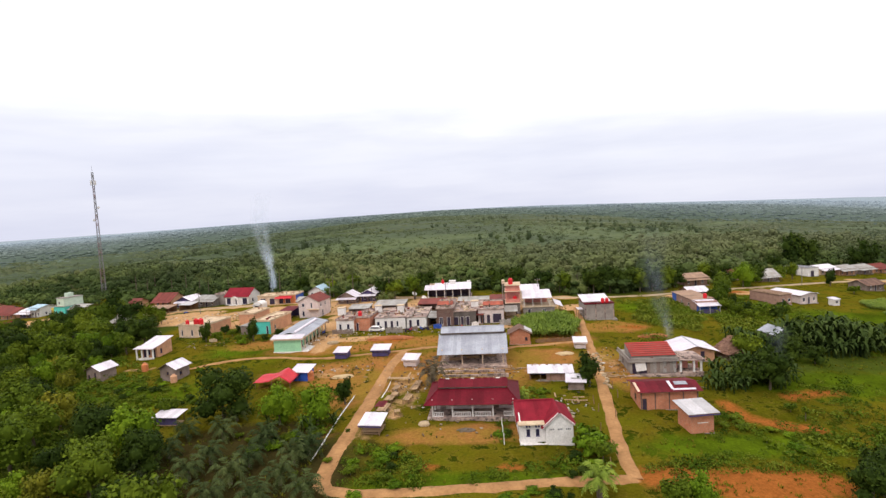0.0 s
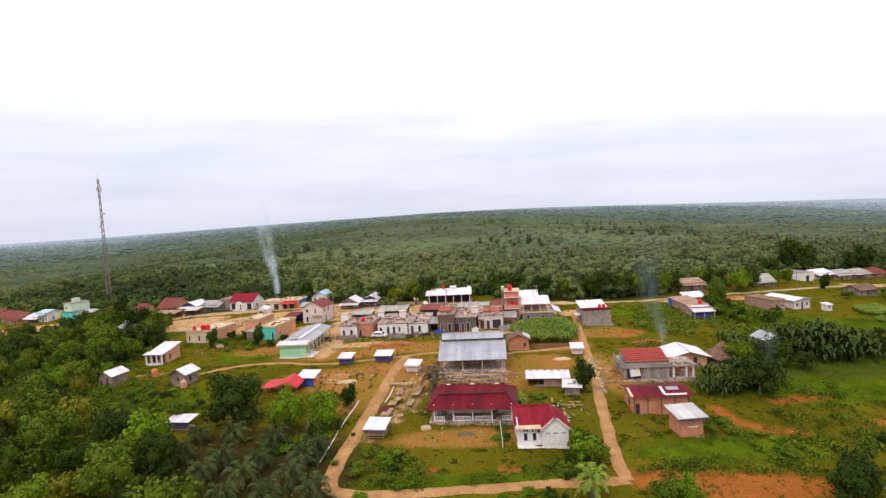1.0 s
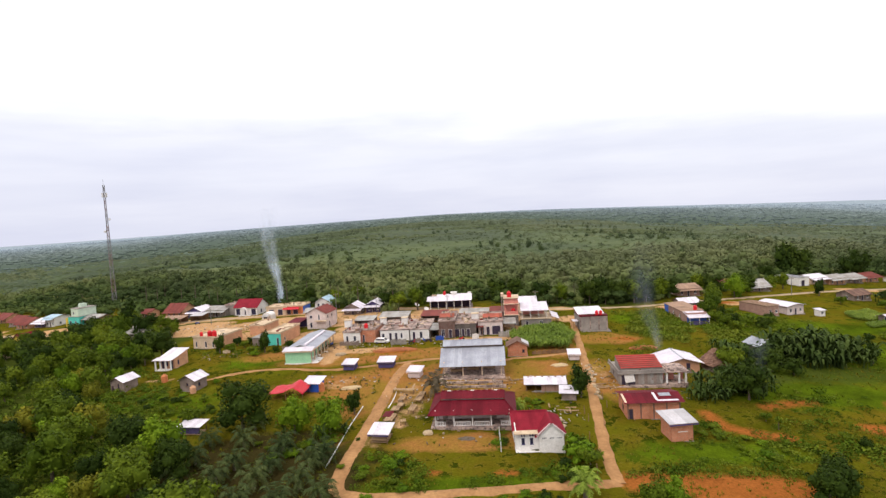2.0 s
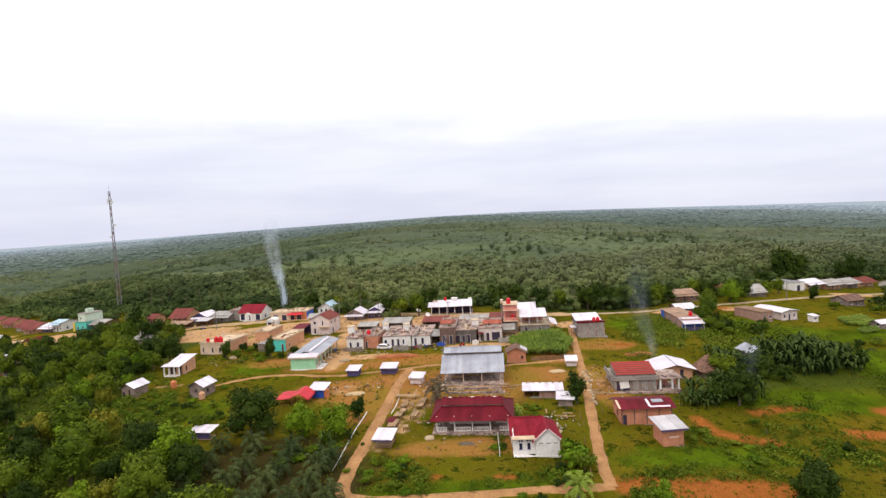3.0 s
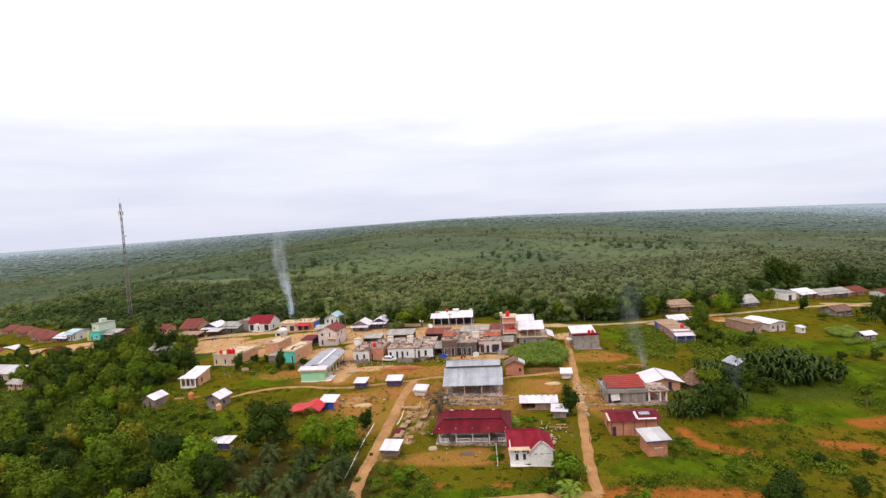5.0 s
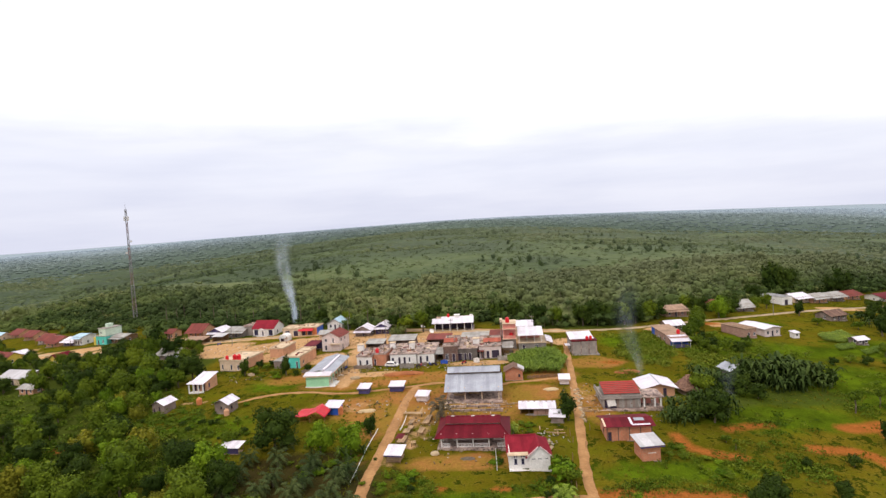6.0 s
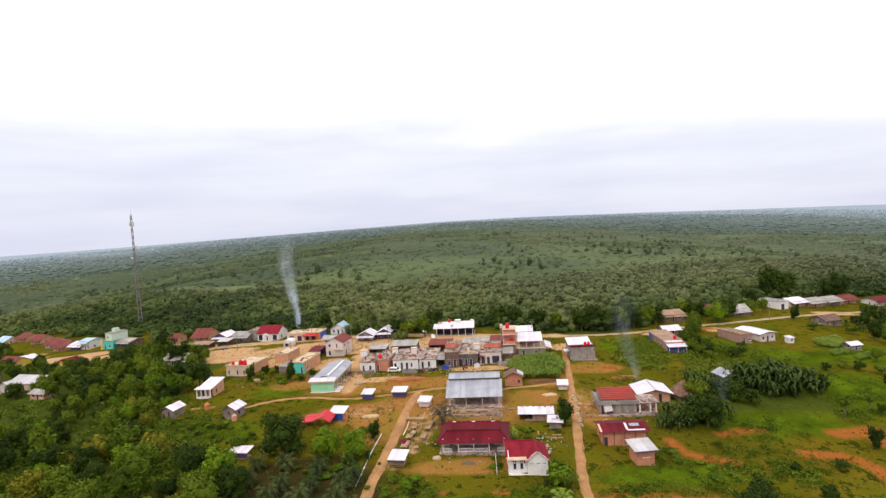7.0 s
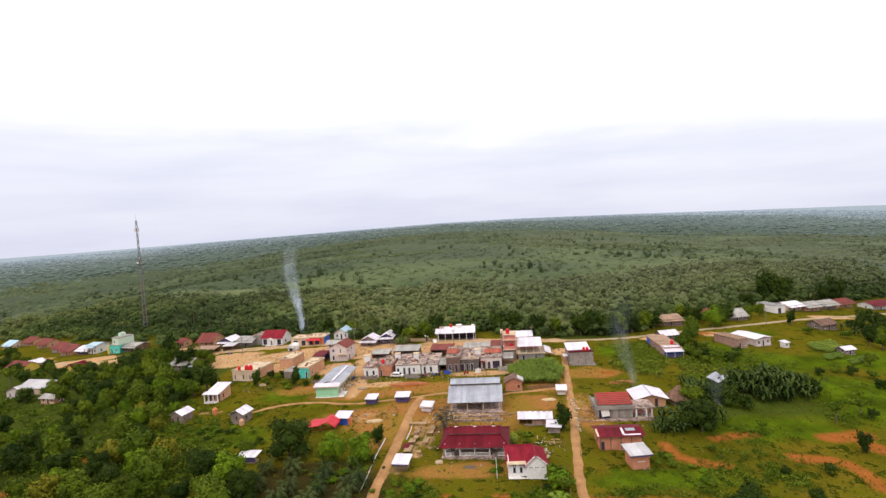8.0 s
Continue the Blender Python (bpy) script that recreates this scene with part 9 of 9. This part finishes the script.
def kerb(points, label):
    V, Q = [], []
    for i, p in enumerate(along(points, 1.5)):
        z = gz(p.x, p.y)
        V += [(p.x - 0.06, p.y, z - 0.2), (p.x - 0.06, p.y, z + 0.14), (p.x + 0.06, p.y, z + 0.14), (p.x + 0.06, p.y, z - 0.2)]
        if i:
            o = i * 4
            for k in range(3):
                Q.append((o - 4 + k, o - 3 + k, o + 1 + k, o + k))
    me = quad_mesh("kerb", V, Q)
    me.materials.append(WHITE)
    tagged(new("kerb", me), label, "kerb", kind="structure")


kerb([(-14.3, 96.1), (-15.6, 87.6), (-16.5, 78.6), (-17.0, 73.7)], "low pale concrete kerb along the earth road")
kerb([(-8.3, 102.5), (-8.7, 98.5), (-9.4, 94.6)], "low pale kerb at the market edge")


def fence_post(x, y, h=1.5, mat=None, lean=0.0):
    ob = new("fence_post")
    ob.matrix_world = pose(x, y, gz(x, y), lean, lean * 0.5, 0)
    tagged(ob, "rough timber fence post" if mat is None else "white concrete fence post", "post", "fence posts")
    post(ob, 0, 0, -0.4, h, 0.07, mat or TIMBER, "shaft")
    post(ob, 0, 0, h, h + 0.05, 0.05, mat or TIMBER, "top")


for x, y in ((22.1, 68.7), (23.4, 73.0), (24.0, 78.9), (25.8, 85.6), (31.2, 94.6), (30.8, 91.0), (26.1, 88.9), (27.8, 83.4)):
    fence_post(x, y, 1.4, None, sr.uniform(-6, 6))
for x, y in ((9.5, 76.0), (9.7, 78.7), (9.9, 81.3)):
    fence_post(x, y, 1.6, WHITE)


def utility_pole(x, y, h):
    ob = thing("utility_pole", x, y, -10, "slim utility pole with a short crossarm beside the road", "pole", "utility poles")
    bm = bmesh.new()
    tube(bm, [(-0.5, 0.12), (h, 0.08)], 8)
    part("pole", bm, STEEL, ob)
    block("crossarm", TIMBER, ob, -0.8, 0.8, -0.05, 0.05, h - 0.6, h - 0.48)
    for sx in (-0.7, 0.7):
        bm = bmesh.new()
        tube(bm, [(h - 0.48, 0.05, sx, 0), (h - 0.3, 0.03, sx, 0)], 6)
        part("insulator", bm, WHITE, ob)


for x, y, h in ((4.1, 169.5, 7.5), (32.7, 166.9, 8), (-20.3, 178.8, 7), (-34.2, 179.1, 9), (-82.0, 189.4, 7.5), (140.8, 202.0, 7)):
    utility_pole(x, y, h)


def heap(name, x, y, rx, ry, h, mat, label):
    bm = bmesh.new()
    bmesh.ops.create_icosphere(bm, subdivisions=3, radius=1)
    r = random.Random(int(x * 7 + y))
    for v in bm.verts:
        k = 1 + 0.18 * noise.noise(v.co * 2.3 + Vector((x, y, 0)))
        v.co = Vector((v.co.x * rx * k, v.co.y * ry * k, max(v.co.z, -0.3) * h * k))
    me = bpy.data.meshes.new(name)
    bm.to_mesh(me)
    bm.free()
    me.materials.append(mat)
    ob = new(name, me)
    ob.location = (x, y, gz(x, y))
    tagged(ob, label, "mound")


def satellite_dish(x, y, h, r=0.9):
    ob = thing("satellite_dish", x, y, 30, "white satellite dish on a short post in the yard", "satellite dish", "satellite dishes")
    bm = bmesh.new()
    tube(bm, [(-0.3, 0.05), (h, 0.05)], 8)
    part("post", bm, STEEL, ob)
    bm = bmesh.new()
    tube(bm, [(0.0, 0.08), (0.06, r * 0.5), (0.2, r * 0.85), (0.36, r), (0.39, r), (0.23, r * 0.82), (0.1, r * 0.48), (0.05, 0.05)], 18)
    bmesh.ops.transform(bm, matrix=pose(0, 0, h, 48, 0, 0), verts=bm.verts[:])
    part("bowl", bm, WHITE, ob, smooth=True)
    bm = bmesh.new()
    tube(bm, [(0.05, 0.02), (0.7, 0.02)], 6)
    bmesh.ops.transform(bm, matrix=pose(0, 0, h, 48, 0, 0), verts=bm.verts[:])
    part("feed_arm", bm, STEEL, ob)


satellite_dish(-3.2, 180.4, 0.9)
satellite_dish(-6.8, 190.7, 0.9)


def parked_car(x, y, yaw, label):
    ob = thing("car", x, y, yaw, label, "car")
    L, W = 4.0, 1.6
    prof = [(-2.0, 0.35), (2.0, 0.35), (2.0, 0.8), (1.35, 0.92), (0.75, 1.42), (-1.3, 1.45), (-1.95, 0.98)]
    bm = bmesh.new()
    prism(bm, [(px, -W / 2, pz) for px, pz in prof], (0, W, 0))
    bmesh.ops.bevel(bm, geom=bm.edges[:], offset=0.06, segments=2, affect="EDGES")
    part("body", bm, WHITE, ob)
    for s_ in (-1, 1):
        bm = bmesh.new()
        prism(bm, [(1.15, s_ * (W / 2 + 0.004), 0.95), (0.68, s_ * (W / 2 + 0.004), 1.34), (-1.2, s_ * (W / 2 + 0.004), 1.36), (-1.6, s_ * (W / 2 + 0.004), 1.0)], (0, s_ * 0.01, 0))
        part("side_window", bm, GLASS, ob)
        for px in (-1.25, 1.25):
            bm = bmesh.new()
            tube(bm, [(-0.1, 0.3), (0.1, 0.3)], 14)
            bmesh.ops.transform(bm, matrix=pose(px, s_ * (W / 2 - 0.06), 0.3, 90), verts=bm.verts[:])
            wh = part("wheel", bm, DOOR, ob)
            bm = bmesh.new()
            tube(bm, [(-0.11, 0.16), (0.11, 0.16)], 10)
            bmesh.ops.transform(bm, matrix=pose(px, s_ * (W / 2 - 0.06), 0.3, 90), verts=bm.verts[:])
            part("rim", bm, STEEL, wh)
    bm = bmesh.new()
    prism(bm, [(1.36, -0.66, 0.95), (1.36, 0.66, 0.95), (0.80, 0.60, 1.40), (0.80, -0.60, 1.40)], (0.012, 0, 0.012))
    part("windscreen", bm, GLASS, ob)


parked_car(-14.8, 139.7, -12, "small white car parked before a white house")

heap("soil_mound", -10.9, 131.8, 6.0, 1.6, 0.6, REDSOIL, "long heap of loose red soil on the grass")
heap("sand_mound", -18.0, 106.0, 2.2, 1.0, 0.5, SAND, "low heap of pale sand on the grass")
heap("rubble_mound", -1.8, 83.4, 0.9, 0.7, 0.6, STONE, "small heap of pale rubble beside the hall")
heap("sand_mound", 27.6, 114.0, 2.0, 1.0, 0.4, SAND, "low mound of orange-brown sand on dry grass")
heap("soil_mound", 51.1, 125.4, 3.5, 1.4, 0.6, REDSOIL, "heap of red soil beside a burning pile")
heap("brushwood_mound", 4.4, 80.9, 1.5, 0.7, 0.25, BARK, "dark heap of brushwood on the bare yard")
heap("gravel_mound", -24.5, 130.8, 1.5, 0.9, 0.6, STONE, "grey gravel heap beside the school yard")

pr = random.Random(8)
for (x, y), n in (((16.0, 105.3), 5), ((10.8, 103.0), 6), ((3.3, 104.6), 5), ((33.4, 101.1), 6), ((-2.8, 106.1), 4), ((21.9, 91.5), 5)):
    for i in range(n):
        bm = bmesh.new()
        l = pr.uniform(1.5, 3.6)
        box(bm, -l / 2, l / 2, -0.12, 0.12, 0, 0.09)
        ob = part("timber_plank", bm, PLANK, None)
        px, py = x + pr.uniform(-2.5, 2.5), y + pr.uniform(-1.6, 1.6)
        ob.matrix_world = pose(px, py, gz(px, py) + 0.10, 0, 0, pr.choice([-8, 82, -14, -2]))
        tagged(ob, "sawn timber plank lying on bare ground", "plank", "loose planks")


def litter():
    """Scraps, stones and boards strewn over the yards, too small to pick apart."""
    rng = np.random.RandomState(31)
    box_v = np.array([(x, y, z) for z in (0, 1) for x, y in ((-.5, -.5), (.5, -.5), (.5, .5), (-.5, .5))], float)
    box_q = np.array([(0, 3, 2, 1), (4, 5, 6, 7), (0, 1, 5, 4), (1, 2, 6, 5), (2, 3, 7, 6), (3, 0, 4, 7)])
    protos = [(box_v * k, box_q) for k in ((.5, .3, .15), (1.1, .16, .1), (.3, .3, .25), (.7, .5, .06), (.22, .2, .4))]
    P = []
    for x, y, rx, ry, n in ((-9.9, 137.1, 16, 4, 60), (-21.6, 138.7, 8, 4, 40), (7.4, 136.3, 14, 3, 50), (-5.2, 98.0, 5, 12, 70), (7.7, 104.6, 9, 4, 90), (-29.8, 136.5, 4, 9, 50), (34.9, 105.4, 3, 9, 60),
                            (-54.1, 173.0, 30, 8, 170), (-83.4, 181.7, 20, 8, 100), (4.0, 80.4, 9, 3, 12), (21.1, 88.1, 4, 4, 40), (-14.9, 109.7, 12, 4, 50), (39.6, 96.7, 9, 2, 40), (-56.5, 139.1, 8, 3, 40), (4.0, 171.2, 16, 4, 90)):
        P.append(np.stack([x + rng.normal(0, rx * 0.55, n), y + rng.normal(0, ry * 0.55, n)], -1))
    P = np.concatenate(P)
    m = len(P)
    z = ground_height(P[:, 0], P[:, 1]) + 0.06
    mat = forest_material("litter", [(0.05, 0.04, 0.035), (0.16, 0.11, 0.07), (0.26, 0.19, 0.12), (0.34, 0.28, 0.23), (0.60, 0.56, 0.55)])
    scatter("litter", protos, np.stack([P[:, 0], P[:, 1], z], -1), rng.uniform(0.4, 1.0, m), rng.uniform(0, 6.28, m), rng.randint(0, 5, m), mat, "scattered scraps, stones and boards in the yards", "litter", rng.uniform(0, 1, m))


litter()

# terraces of an unfinished foundation in front of the grey hall
for k, (x, y, w) in enumerate(((7.7, 102.5, 12.5), (7.1, 104.9, 13.0))):
    ob = thing("foundation_wall", x, y, -6, "low unfinished concrete foundation wall in the yard", "wall", "foundation walls")
    block("course", SLAB, ob, -w / 2, w / 2, 0, 0.3, -0.5, 0.45)
    block("course", PALESLAB, ob, -w / 2, -w / 2 + 0.3, 0.32, 3.0, -0.5, 0.4)


# ---------------------------------------------------------------- smoke from two burning heaps
def smoke_material(name, dens):
    m, nt, ln, bsdf = nodes_of(name)
    a = nt.new("ShaderNodeAttribute")
    a.attribute_name = "thick"
    pos = nt.new("ShaderNodeNewGeometry").outputs["Position"]
    mp = nt.new("ShaderNodeMapping")
    mp.inputs["Scale"].default_value = (1, 1, 0.45)
    ln.new(pos, mp.inputs[0])
    n = noise_node(nt, ln, 0.30, 4, mp.outputs[0], 0.5)
    r = ramp_node(nt, ln, n.outputs[0], 0.26, 0.66)
    mul = nt.new("ShaderNodeMath")
    mul.operation = "MULTIPLY"
    ln.new(a.outputs["Fac"], mul.inputs[0])
    ln.new(r.outputs[0], mul.inputs[1])
    mul2 = nt.new("ShaderNodeMath")
    mul2.operation = "MULTIPLY"
    ln.new(mul.outputs[0], mul2.inputs[0])
    mul2.inputs[1].default_value = dens
    ln.new(mul2.outputs[0], bsdf.inputs["Alpha"])
    bsdf.inputs["Base Color"].default_value = (0.66, 0.75, 0.90, 1)
    bsdf.inputs["Roughness"].default_value = 1.0
    bsdf.inputs["Specular IOR Level"].default_value = 0.0
    return m


def smoke(x, y, top, w0, w1, lean, dens, label, seed):
    """A rising wisp: two wavy sheets that cross, thin at the edges and towards the top."""
    z0 = gz(x, y)
    ob = new("smoke_plume")
    ob.matrix_world = pose(x, y, z0)
    tagged(ob, label, "smoke")
    mat = smoke_material("smoke_" + ("dense" if dens > 0.6 else "thin"), dens)
    for k, ang in enumerate((-0.3, 0.45)):
        V, Q, T = [], [], []
        n, m = 26, 10
        for i in range(n + 1):
            t = i / n
            w = w0 + (w1 - w0) * t ** 0.8
            cx = lean * t ** 1.4 + 0.35 * w * math.sin(6 * t + seed)
            for j in range(m + 1):
                u = -1 + 2 * j / m
                V.append((cx + math.cos(ang) * u * w, math.sin(ang) * u * w + 0.3 * math.sin(4 * u + 7 * t), top * t))
                T.append((1 - u * u) ** 1.5 * (1 - t) ** 0.7 * min(1, 0.35 + t * 8))
            if i:
                for j in range(m):
                    o = i * (m + 1) + j
                    Q.append((o - m - 1, o - m, o + 1, o))
        me = quad_mesh("wisp", V, Q, True)
        at = me.attributes.new("thick", "FLOAT", "POINT")
        at.data.foreach_set("value", np.array(T, np.float32))
        me.materials.append(mat)
        c = new("wisp", me)
        c.parent = ob
        c.visible_shadow = False


smoke(-66.0, 220.8, 42, 1.2, 5.2, -3.0, 0.55, "pale blue-grey smoke plume rising behind the houses", 1)
smoke(52.9, 121.0, 27, 0.7, 5.0, -5.0, 0.13, "thin faint smoke rising from a burning heap", 2)
smoke(70.3, 108.0, 8, 1.0, 3.2, -2.0, 0.09, "thin drifting smoke over the banana plants", 3)
